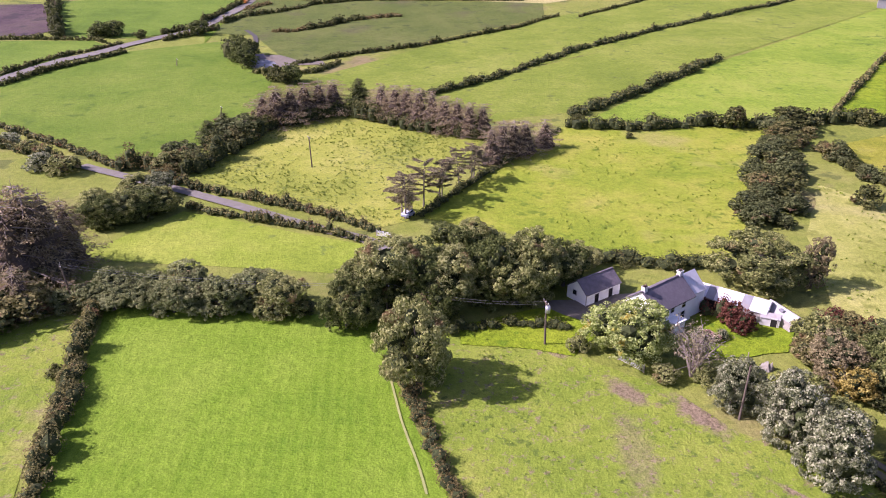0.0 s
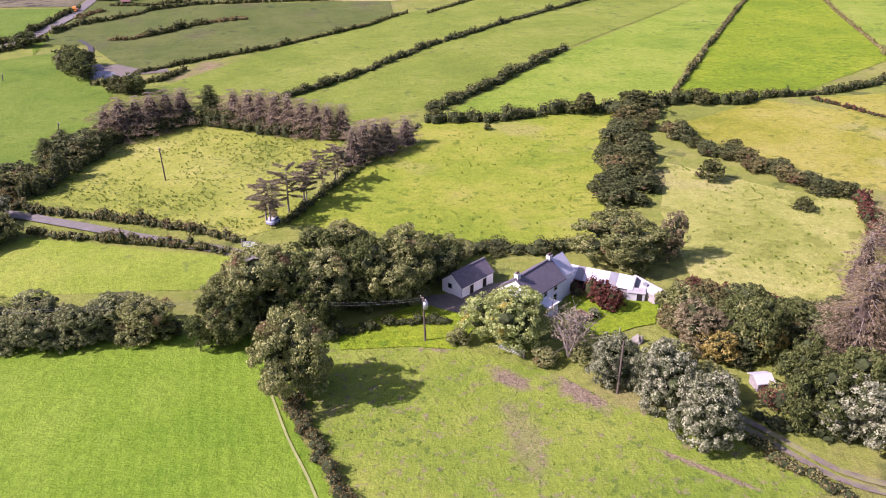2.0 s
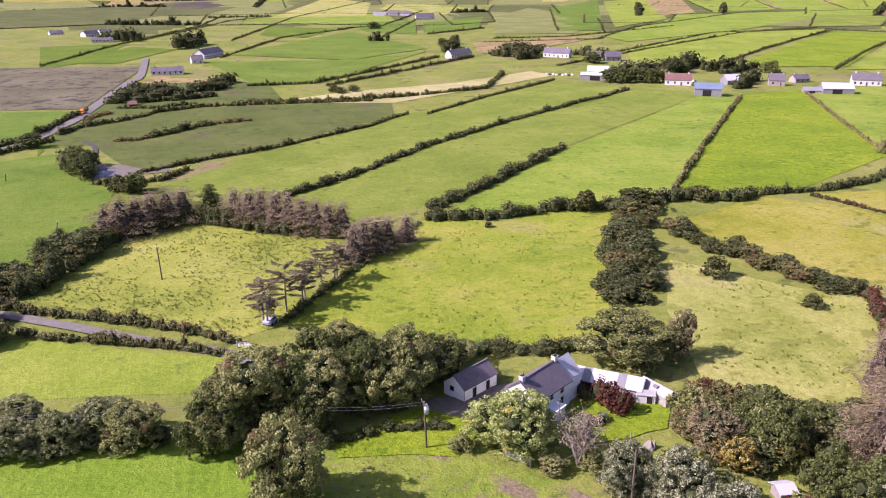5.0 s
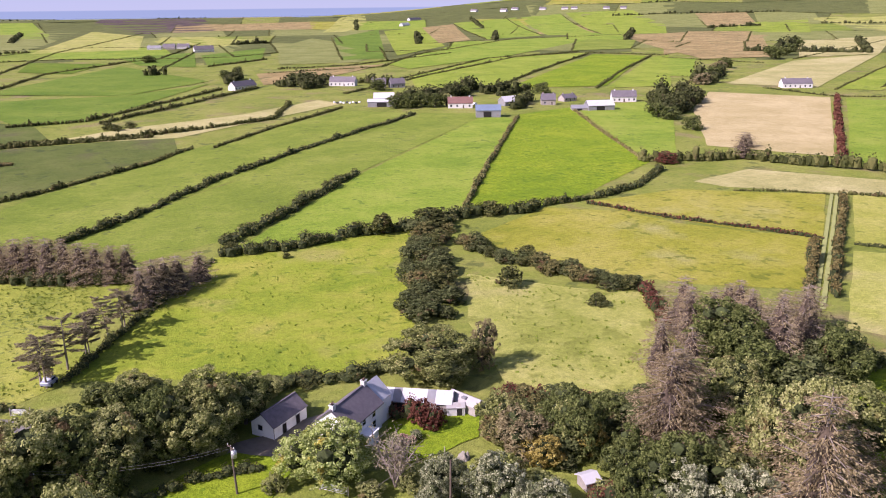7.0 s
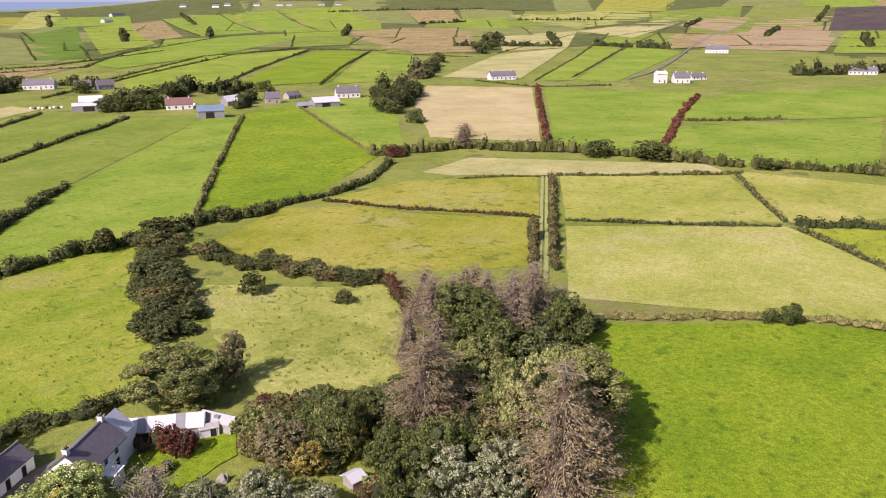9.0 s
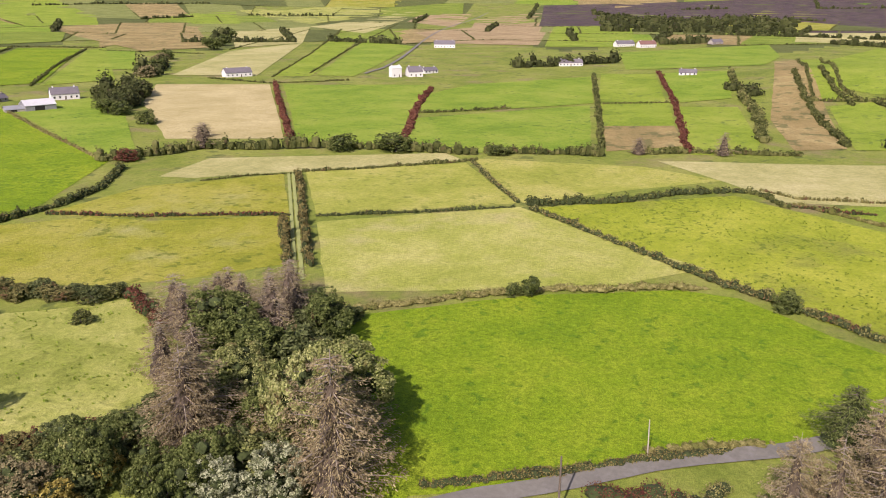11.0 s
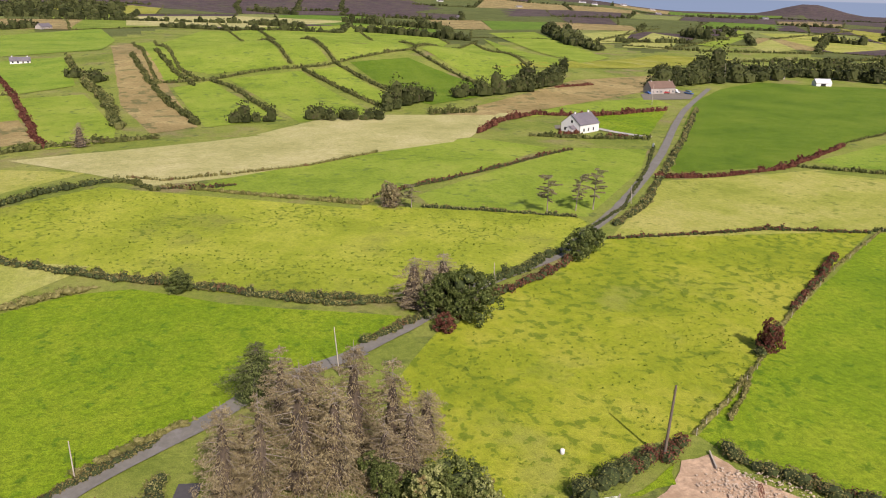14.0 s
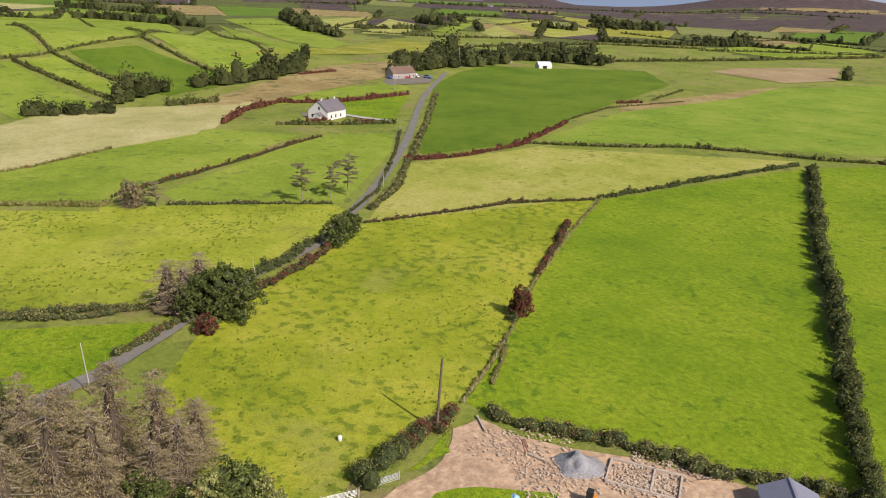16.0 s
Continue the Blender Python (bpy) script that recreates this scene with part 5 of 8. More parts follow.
def flower_bed(p):
    g = np.random.default_rng(5)
    for k, (dx, dy, mat, nm, lab) in enumerate(((0, 0, PINK, "hydrangea", "pink flowering hydrangea bush by the house"), (1.6, 0.4, LEAF["white"], "garden_bush", "pale flowering garden bush"), (-1.5, 1.4, LEAF["green"], "garden_bush", "green garden bush with white flowers"), (-2.3, 0.2, LEAF["white"], "garden_bush", "pale flowering garden bush"))):
        c = np.column_stack((p[0] + dx + g.normal(size=7) * 0.5, p[1] + dy + g.normal(size=7) * 0.5, 0.5 + g.uniform(0, 0.5, 7)))
        v, f = shells(c, np.full((7, 3), 0.6), 0.2, np.full(7, 70), g)
        ob = tagged(new(nm, mesh_of(nm, v, f, [mat])), lab, "bush")
        # dark cores paint the shade inside the bushes
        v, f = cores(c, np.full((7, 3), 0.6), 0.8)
        tagged(part("inner_growth", mesh_of("inner_growth", v, f, [INNER_SHADE]), ob), kind="stuff")


def hidden_shed(a, b):
    far_house(a, b, 2.2, 1.5, 2.0, STONE_WALL, TIN_PALE, "shed", "small pale garden shed half hidden by trees")


def fence_post(x, y):
    z = float(height(x, y))
    v, f = tube([(x, y, z - 0.1), (x, y, z + 1.25)], [0.06, 0.05], 6)
    tagged(new("fence_post", mesh_of("fence_post", v, f + [tuple(range(6, 12))], [WOOD_PALE])), "pale wooden fence post beside the field wall", "post", "fence posts along the wall")


def marker_post(p):
    z = float(height(*p))
    v, f = box(p[0] - 0.5, p[1] - 0.1, z, p[0] + 0.5, p[1] + 0.1, z + 2.0)
    ob = tagged(new("road_sign"), "white roadside sign board", "sign")
    solid("board", [(v, f)], WHITE, ob)


def white_drum(p):
    v, f = tube([(p[0], p[1], 0.0), (p[0], p[1], 0.1), (p[0], p[1], 0.7), (p[0], p[1], 0.8)], [0.25, 0.32, 0.32, 0.2], 14)
    tagged(new("feed_drum", mesh_of("feed_drum", v, f + [tuple(range(42, 56))], [WHITE], smooth=True)), "white plastic feed drum standing in the grass", "drum")




# ---- fields of the plan
field([(-53.6, 99.7), (-32.0, 100.5), (-11.4, 96.8), (-7.5, 81.2), (2.3, 52.2), (-44.1, 50.9)], "lush_mown", "bright green mown meadow with faint mower stripes")
field([(-5.1, 79.3), (-11.3, 95.2), (13.5, 90.9), (23.0, 83.8), (29.2, 79.3), (34.6, 71.4), (47.4, 64.1), (51.9, 52.7), (2.9, 52.2)], "pasture", "worn green pasture with bare trodden patches")
field([(-69.6, 93.4), (-57.1, 97.6), (-56.5, 100.1), (-47.5, 59.4), (-45.7, 50.9), (-54.4, 49.8)], "pasture", "green pasture beyond the hedge")
field([(-63.2, 121.0), (-53.2, 137.7), (-15.1, 122.7), (-17.8, 111.8), (-58.0, 115.7), (-82.8, 116.9), (-81.9, 121.0), (-82.7, 138.0)], "green2", "pale yellowish green grass field beside the lane")
field([(-58.9, 158.0), (-46.2, 196.9), (-31.1, 207.2), (8.5, 187.5), (-6.0, 135.5), (-13.7, 130.7), (-34.2, 142.9)], "tufted", "rough tufted pasture with a power pole")
field([(28.8, 195.6), (89.9, 204.4), (52.9, 126.3), (45.3, 115.1), (25.8, 122.0), (-6.0, 135.5), (8.9, 162.8)], "meadow", "broad green meadow beside the dead conifers")
field([(-143.4, 241.7), (-121.6, 280.3), (-83.4, 305.6), (-65.5, 255.8), (-56.8, 241.3), (-55.0, 209.7), (-62.0, 179.5), (-69.5, 164.6), (-76.4, 163.7), (-118.5, 193.5)], "hillgreen", "smooth green field")
field([(-229.7, 377.6), (-196.2, 383.3), (-176.1, 351.2), (-162.9, 318.5), (-164.9, 309.2), (-189.7, 305.6)], "moor", "brown heathery rough ground")
field([(-180.9, 297.5), (-138.0, 300.9), (-131.5, 293.9), (-136.9, 273.6), (-145.0, 244.7), (-150.2, 234.4)], "dark2", "green field beside the country road")
field([(-96.8, 345.0), (-97.0, 405.0), (-97.3, 500.0), (-60.0, 497.0), (-36.0, 500.0), (-16.0, 470.0), (-10.0, 428.0), (-20.0, 408.5), (-47.0, 406.0), (-67.5, 393.0), (-79.0, 373.0), (-93.5, 358.0)], "hill", "rough ground with scrub beside the country road")
field([(-191.1, 387.0), (-170.9, 405.8), (-102.2, 399.5), (-101.5, 358.4), (-106.9, 328.8), (-115.1, 314.2), (-124.9, 307.0), (-151.0, 305.6)], "dark2", "smooth dark green field beyond the country road")
field([(79.6, 155.0), (95.2, 136.4), (108.6, 125.6), (95.8, 107.7), (88.8, 97.3), (72.1, 87.1), (58.4, 97.8), (66.1, 128.6)], "straw", "straw-coloured rough grass field")
field([(91.9, 180.6), (130.3, 200.5), (148.3, 185.2), (153.3, 167.2), (175.8, 136.7), (140.6, 111.2), (122.0, 124.5), (110.9, 137.1), (96.8, 169.4)], "olive", "olive green wet pasture")
field([(144.2, 199.6), (182.5, 200.1), (219.1, 171.3), (178.0, 138.5), (163.0, 155.5), (148.3, 185.2)], "olive", "yellowish rough pasture")
field([(195.6, 206.7), (228.4, 213.0), (280.4, 138.0), (271.0, 125.5), (224.0, 170.2), (199.6, 194.6)], "pale", "pale green strip field")
field([(226.7, 167.2), (267.1, 122.6), (218.9, 83.8), (178.7, 129.5)], "olive2", "yellow-green field")
field([(173.9, 126.0), (215.4, 81.5), (194.9, 50.1), (182.2, 22.6), (159.5, 39.8), (147.9, 59.4), (129.2, 92.5)], "hay", "pale mown hay field")
field([(111.3, 77.2), (122.6, 78.3), (146.3, 54.0), (164.5, 25.6), (165.2, 13.1), (151.9, -5.0), (144.5, -20.4), (136.8, -37.3), (125.2, -26.2), (110.0, -4.5), (104.2, 7.7), (81.5, 31.5), (73.8, 42.6), (63.3, 43.4), (81.8, 61.4)], "lush", "bright green sheep pasture")
field([(275.5, 126.1), (291.4, 60.9), (280.4, 31.4), (256.1, 53.6), (221.4, 80.0), (220.8, 82.5)], "olive2", "yellow-green field")
field([(216.0, 77.5), (259.8, 25.3), (249.6, 9.5), (234.8, -16.9), (217.1, -47.4), (221.4, -48.7), (195.0, -105.8), (188.4, -106.7), (166.1, -83.8), (142.1, -41.1), (153.4, -20.7), (156.9, -7.2), (174.4, 18.7)], "rushy", "rough green pasture with darker rushes")
field([(127.4, -40.9), (141.9, -59.6), (174.3, -105.1), (173.1, -134.1), (160.1, -178.7), (118.3, -115.1), (96.8, -87.8), (83.0, -65.6), (83.1, -56.7), (76.3, -43.6), (72.5, -37.5), (69.4, -18.4), (107.5, -26.7), (117.6, -33.4)], "tufted2", "rough yellowish green pasture with cattle")
field([(159.1, -180.5), (152.4, -287.4), (83.0, -169.3), (45.2, -110.9), (35.0, -94.4), (43.2, -88.2), (50.9, -83.0), (62.3, -77.9), (71.9, -70.4), (78.4, -67.7), (83.0, -66.7), (89.5, -76.7), (98.7, -89.9), (116.2, -112.9)], "lush", "lush bright green field")
field([(149.1, -293.7), (125.2, -361.8), (23.6, -163.3), (27.1, -103.7), (36.4, -98.6), (50.8, -121.3)], "lush", "lush bright green field beyond the dark hedge")
field([(229.1, -156.1), (229.7, -202.5), (231.4, -232.6), (228.9, -223.1), (161.2, -298.6), (161.9, -253.6), (161.5, -183.2), (173.2, -104.8), (225.4, -153.4)], "olive2", "yellow-green field beside the lane")
field([(398.6, -291.6), (454.9, -353.8), (486.2, -410.0), (420.7, -521.4), (349.5, -461.7), (301.3, -343.4), (274.8, -285.0), (239.9, -222.7), (239.3, -170.4), (248.9, -173.2)], "dark", "dark green smooth field")
field([(244.6, -238.2), (280.3, -331.1), (308.8, -511.9), (281.4, -632.8), (242.8, -667.3), (130.5, -375.5), (147.7, -344.8), (206.2, -282.2), (233.6, -240.9)], "green", "green field")
field([(299.0, -347.9), (313.6, -548.4), (324.3, -590.1), (288.5, -453.8), (280.3, -331.1)], "brown", "buff strip of rough grass")
field([(397.6, -578.9), (409.6, -628.8), (371.9, -742.0), (315.4, -624.0), (324.2, -566.2)], "brownred", "reddish brown field")
field([(228.7, -68.1), (261.9, -113.2), (290.0, -154.1), (281.2, -185.1), (247.4, -160.7), (193.9, -109.0), (217.8, -68.3)], "green2", "green field with wind-bent trees")
field([(253.4, -1.0), (279.1, -32.7), (296.3, -73.4), (320.1, -119.8), (292.6, -144.8), (259.9, -103.4), (243.5, -70.8), (226.5, -53.3)], "green2", "green field")
field([(277.2, 28.9), (304.6, 58.7), (328.1, -6.4), (366.1, -86.7), (382.3, -157.9), (311.9, -109.2), (295.3, -68.9), (264.9, -15.0), (257.6, 9.8)], "pale", "pale hay field")
field([(342.2, -30.3), (388.6, -74.9), (378.1, -144.9), (382.3, -165.8), (320.1, -119.8), (305.7, -73.4)], "pale", "buff grass field")
field([(329.7, -184.4), (371.6, -212.8), (376.0, -257.8), (309.0, -203.0)], "lush", "garden lawn beside the white house")
field([(365.7, -158.5), (402.6, -210.0), (424.8, -277.9), (394.8, -274.5), (376.5, -217.4)], "green2", "green field with sheep")
field([(833.6, 35.4), (854.0, 15.4), (505.7, -6.2), (501.5, 10.3)], "green2", "small hillside field")
field([(852.4, 8.0), (1042.0, -37.6), (1039.3, -68.9), (538.9, -71.9), (524.1, -21.2), (546.7, -2.8)], "green2", "small hillside field")
field([(1039.2, -72.1), (1091.6, -106.6), (545.2, -100.3), (535.7, -76.7)], "green2", "small hillside field")
field([(1127.2, -113.8), (1213.2, -259.2), (584.2, -170.4), (540.6, -106.9)], "green2", "small hillside field")
field([(485.4, 1.8), (503.8, -19.9), (380.7, -47.1), (363.1, -10.6)], "green2", "small hillside field")
field([(507.9, -31.1), (521.2, -77.8), (391.3, -95.3), (370.7, -53.2), (452.0, -42.4)], "green2", "small hillside field")
field([(522.3, -85.1), (528.5, -104.3), (425.0, -119.7), (397.7, -104.3)], "green2", "small hillside field")
field([(1213.0, -263.3), (1206.9, -344.1), (889.2, -306.9), (590.5, -174.4)], "green2", "small hillside field")
field([(947.5, -372.0), (621.2, -317.6), (553.5, -278.3), (553.6, -259.0)], "green2", "small hillside field")
field([(539.4, -114.1), (553.2, -159.2), (466.3, -184.9), (438.9, -175.7), (412.6, -132.0), (423.7, -125.8)], "dark", "dark green hillside field")
field([(593.0, -181.9), (884.6, -333.1), (515.6, -241.3), (474.1, -217.8), (466.2, -186.7)], "green2", "small hillside field")
field([(1056.6, -423.3), (1084.8, -506.5), (679.7, -397.1), (595.3, -320.5)], "green2", "small hillside field")
field([(795.0, 52.5), (833.8, 36.3), (364.2, -7.4), (351.2, 12.2), (431.9, 27.7)], "brown", "brown rushy slope")
field([(1371.9, 62.1), (1434.8, -119.5), (1325.3, -292.7), (1127.2, -113.8), (1134.8, 52.8)], "pale", "bleached grass on the slope")
field([(1367.8, 481.9), (1764.3, 67.5), (1515.4, -126.7), (1524.2, -337.2), (1852.6, -626.2), (2625.1, -621.1), (2772.3, -125.0), (2110.0, 731.3)], "moor", "purple brown heather moor")
field([(329.6, 353.2), (401.6, 415.7), (440.5, 350.1), (368.1, 290.1), (276.5, 214.1), (251.3, 258.7)], "stubble", "far field")
field([(444.4, 341.6), (492.7, 251.8), (371.1, 202.3), (285.1, 160.3), (265.9, 199.4), (345.2, 261.8)], "green", "far field")
field([(451.0, 230.7), (509.4, 229.4), (595.7, 167.8), (454.8, 126.3), (394.1, 174.8), (371.8, 200.9)], "green", "far field")
field([(354.0, 193.1), (444.8, 125.2), (308.5, 85.6), (280.5, 139.9), (285.1, 160.3)], "green", "far field")
field([(618.1, 166.3), (623.0, 125.1), (474.3, 88.0), (463.2, 125.1)], "green2", "far field")
field([(455.9, 123.2), (474.8, 86.4), (393.2, 68.4), (376.3, 99.5)], "green2", "far field")
field([(376.3, 99.5), (393.2, 68.4), (340.5, 55.2), (314.2, 81.1)], "brown", "far field")
field([(631.9, 122.5), (647.2, 76.3), (504.9, 55.2), (475.7, 83.2)], "green", "far field")
field([(459.5, 80.2), (472.0, 48.1), (365.5, 26.6), (334.4, 26.2), (322.5, 48.8)], "green2", "far field")
field([(451.9, 450.6), (660.1, 572.9), (802.6, 583.7), (481.2, 394.4)], "pale", "far field")
field([(486.7, 383.6), (913.5, 610.3), (988.9, 609.5), (499.6, 358.1)], "green2", "far field")
field([(508.1, 359.0), (885.4, 546.1), (828.9, 444.0), (514.4, 328.6)], "green", "far field")
field([(938.7, 811.1), (1141.1, 810.6), (802.6, 583.7), (705.6, 604.3)], "pale", "far field")
field([(617.7, 715.2), (1036.7, 950.6), (959.3, 1102.8)], "brown", "far field")
field([(900.6, 310.0), (1589.5, 523.7), (1547.8, 360.2), (947.8, 215.9)], "green2", "far field")
field([(854.0, 209.8), (1067.6, 79.4), (882.8, 53.2), (717.5, 56.5), (654.9, 155.4)], "green", "far field")
field([(1089.7, 582.8), (1578.0, 544.1), (940.8, 338.7), (887.9, 436.7)], "brownred", "far field")
field([(1607.2, 708.4), (1969.1, 664.3), (1608.4, 579.7), (1209.2, 543.2)], "brownred", "far field")
field([(455.4, 530.8), (591.8, 685.7), (610.7, 655.1), (469.0, 505.9)], "green", "far field")
field([(1141.1, 810.6), (1691.3, 947.6), (1772.6, 930.8), (1024.5, 631.2)], "pale", "far field")
field([(1280.9, 1285.8), (1527.9, 1297.4), (1147.9, 965.7), (1096.8, 1029.1)], "green2", "far field")
field([(1527.9, 1297.4), (1841.9, 1164.4), (1742.1, 975.8), (1222.8, 868.2)], "straw", "far field")
field([(-99.8, 317.9), (-97.5, 338.0), (-92.0, 355.0), (-77.5, 369.0), (-66.0, 389.0), (-47.0, 401.5), (-20.0, 402.5), (45.9, 402.0), (42.2, 359.7), (-12.5, 302.5), (-54.5, 264.6), (-79.2, 314.3)], "hill", "hill pasture with rough scrub")
field([(-50.0, 238.7), (-12.2, 292.2), (41.9, 356.6), (149.9, 455.4), (183.1, 422.5), (81.5, 313.4), (-9.1, 230.9)], "meadow2", "far field")
field([(-7.5, 227.3), (69.6, 303.7), (186.2, 421.7), (220.9, 401.2), (93.7, 276.0), (37.1, 212.2), (10.5, 200.4)], "meadow2", "far field")
field([(35.0, 200.9), (92.1, 271.1), (220.9, 401.2), (219.7, 369.4), (107.1, 209.6), (93.0, 206.2), (63.7, 200.5)], "green", "far field")
field([(104.0, 207.0), (233.1, 386.9), (275.0, 398.5), (206.7, 242.7), (139.6, 202.1)], "lush", "far field")
field([(277.9, 397.6), (352.6, 396.8), (210.1, 231.3), (208.2, 247.5)], "green", "far field")
field([(27.2, 442.6), (93.3, 467.6), (153.0, 513.8), (160.2, 487.1), (47.0, 398.2), (-20.5, 409.7)], "pale", "far field")
# dark kinds on these north-western fields stand in for cloud shadow
field([(-221.9, 761.5), (-152.8, 782.6), (-148.9, 636.2), (-172.7, 585.2)], "dark", "far field")
field([(-167.6, 619.5), (-142.7, 752.7), (-101.1, 720.7), (-129.0, 614.2)], "dark", "far field")
field([(-55.6, 665.7), (58.1, 898.8), (111.8, 688.8), (38.4, 608.1)], "hillgreen", "far field")
field([(-68.0, 615.6), (38.4, 608.1), (107.7, 663.8), (9.8, 481.6), (-22.8, 474.1)], "hillgreen", "far field")
field([(-290.0, 590.0), (-172.7, 596.0), (-104.9, 592.3), (-103.8, 404.7), (-125.1, 408.3), (-170.0, 409.0), (-215.0, 408.0)], "bleak", "bleached hill grazing with dark heath")
field([(-92.5, 484.5), (-91.5, 538.0), (-47.2, 503.6), (-22.4, 462.1), (-56.0, 434.7)], "brown", "far field")
field([(-94.1, 297.2), (-122.7, 399.7), (-103.1, 400.0)], "dark", "far field")
field([(404.0, 1375.6), (405.6, 1051.4), (291.4, 819.8), (208.4, 834.7), (284.4, 1139.6)], "hazegrey", "far field")
field([(443.2, 1369.2), (633.7, 1647.9), (336.3, 852.8), (286.6, 862.2)], "dark2", "far field")
field([(616.8, 1571.9), (746.5, 1669.3), (497.2, 1033.1), (366.0, 892.7)], "green2", "far field")
field([(746.5, 1669.3), (866.3, 1750.2), (602.6, 1155.9), (518.8, 1097.1)], "brown", "far field")
field([(887.8, 1793.9), (1095.6, 1847.3), (768.6, 1203.8), (628.1, 1150.2)], "green", "far field")
field([(1105.6, 1838.2), (1238.6, 1852.1), (865.4, 1178.8), (777.4, 1201.5)], "green", "far field")
field([(1270.1, 1875.7), (1456.1, 1820.6), (1185.7, 1369.8), (967.1, 1113.9), (874.0, 1176.4)], "green2", "far field")
field([(307.4, 778.4), (550.9, 1090.3), (712.6, 1130.3), (869.0, 1141.1), (485.4, 821.7), (303.7, 711.3)], "green", "far field")
field([(270.9, 633.4), (434.0, 790.9), (576.9, 800.7), (306.1, 537.2), (240.6, 550.8)], "green2", "far field")
field([(296.4, 511.6), (567.1, 777.1), (594.0, 715.1), (367.8, 486.9)], "lush", "far field")
field([(358.9, 474.2), (584.4, 695.6), (620.2, 708.8), (407.8, 461.0)], "green2", "far field")
field([(491.7, 1594.4), (1608.4, 4416.3), (719.1, 1950.3), (537.3, 1586.8)], "straw", "far field")
field([(-33.0, 1177.8), (75.0, 1898.6), (152.7, 1633.4), (102.6, 1192.6)], "straw", "far field")
field([(140.9, 1408.9), (206.7, 1707.9), (306.1, 1389.8), (209.0, 1179.5)], "straw", "far field")
field([(84.0, 2110.8), (290.1, 3603.0), (368.8, 2257.7), (320.2, 1805.2), (160.1, 1711.4)], "moor", "far field")
field([(-122.8, 1335.9), (-26.5, 2010.9), (49.6, 1899.2), (-34.8, 1250.1), (-124.5, 1184.7)], "hazegrey", "far field")
field([(67.9, 1043.7), (162.2, 1090.9), (125.8, 848.1), (76.5, 896.2)], "dark2", "far field")
field([(-28.8, 1001.7), (48.3, 944.3), (8.3, 827.9), (-37.1, 870.7)], "dark", "far field")
field([(160.6, 1031.5), (268.2, 1142.2), (209.6, 920.7), (140.2, 861.8)], "dark2", "far field")
field([(-382.9, 1340.3), (-226.9, 1768.5), (-130.0, 1528.5), (-216.5, 1126.7)], "dimgrey", "far field")
field([(-241.9, 1643.1), (-187.9, 1821.0), (-123.6, 1573.1), (-177.7, 1372.5)], "moor", "far field")
field([(491.8, -260.4), (591.6, -524.1), (500.9, -385.1), (370.4, -154.5), (375.5, -120.0)], "brown", "brown rough ground")
field([(1060.5, -572.4), (1144.4, -712.3), (885.4, -534.2), (874.2, -495.1)], "straw", "far pale field")
field([(816.2, -492.4), (1081.4, -704.7), (970.7, -681.7), (785.1, -535.4)], "straw", "far pale field")
field([(862.3, -623.8), (1163.1, -930.1), (1009.6, -831.0), (809.2, -620.7)], "green2", "far field")
field([(824.5, -679.3), (940.7, -808.0), (773.6, -703.4), (736.0, -633.0)], "straw", "far field")
field([(1077.3, -899.1), (1053.8, -1010.4), (784.6, -887.3), (727.2, -718.6)], "olive2", "far field")
field([(1221.4, -1202.6), (796.9, -1058.1), (673.3, -872.3), (740.9, -838.2)], "olive", "far field")
field([(561.4, -790.2), (576.6, -1122.0), (439.6, -972.9), (447.5, -785.1)], "green2", "far field")
field([(529.8, -211.4), (717.6, -474.8), (658.7, -535.6), (567.3, -342.1)], "olive", "far field")
field([(1528.0, -1309.8), (1347.5, -1362.5), (1044.9, -1383.4), (687.5, -1505.7), (615.7, -1687.2), (1639.1, -4404.9), (1977.3, -4263.8), (2398.7, -3155.8), (2910.2, -2491.0)], "moor", "dark purple heather hillside")
field([(1696.4, -1336.7), (1738.3, -1580.0), (1369.8, -1377.1), (948.3, -1261.8), (907.9, -1397.0), (2014.0, -3072.6), (2169.5, -2096.1), (1992.3, -1653.7)], "moor", "heather hillside")
field([(162.5, 737.6), (238.5, 770.0), (307.4, 778.4), (208.2, 671.6), (144.3, 633.3)], "brown", "rushy brown strip")
field([(875.3, 1120.3), (1008.0, 1123.9), (1017.8, 947.5), (688.0, 622.7), (611.5, 645.7), (742.6, 899.9)], "brown", "brown rough ground")
field([(1054.3, 499.5), (1240.6, 570.4), (1194.8, 409.4), (919.4, 324.7), (899.2, 398.1)], "brownred", "brown fallow field")
field([(1404.7, 768.6), (1693.1, 886.7), (1745.3, 780.3), (1263.8, 600.2)], "brownred", "brown fallow field")
# ---- lanes and bare ground
road([(-84.1, 163.0), (-75.0, 158.2), (-57.9, 148.9), (-44.0, 141.0), (-28.9, 131.9), (-15.3, 124.5), (-8.8, 117.3), (0.8, 107.6), (9.6, 104.3)], "asphalt", 2.7, "narrow grey tarmac lane between hedges")
road([(-146.6, 227.9), (-142.4, 239.7), (-139.0, 254.9), (-134.6, 268.4), (-127.9, 278.6), (-122.1, 293.4), (-113.6, 309.7), (-105.5, 324.0), (-100.0, 371.7), (-99.7, 405.1), (-100.5, 454.8), (-100.3, 502.2), (-99.1, 533.5), (-114.2, 646.7)], "asphalt", 5, "grey country road climbing past the houses")
road([(66.3, 47.2), (71.3, 41.3), (78.1, 34.0), (86.5, 24.6), (96.1, 14.9), (105.0, 2.7), (114.5, -8.9), (123.2, -26.0), (123.3, -25.1), (132.6, -38.1), (148.8, -58.5), (163.6, -84.2), (180.8, -102.6), (198.6, -121.3), (238.3, -157.3), (274.1, -187.5), (329.6, -231.5), (379.3, -272.9), (455.9, -344.9)], "asphalt", 3.4, "worn grey tarmac lane running past the fields")
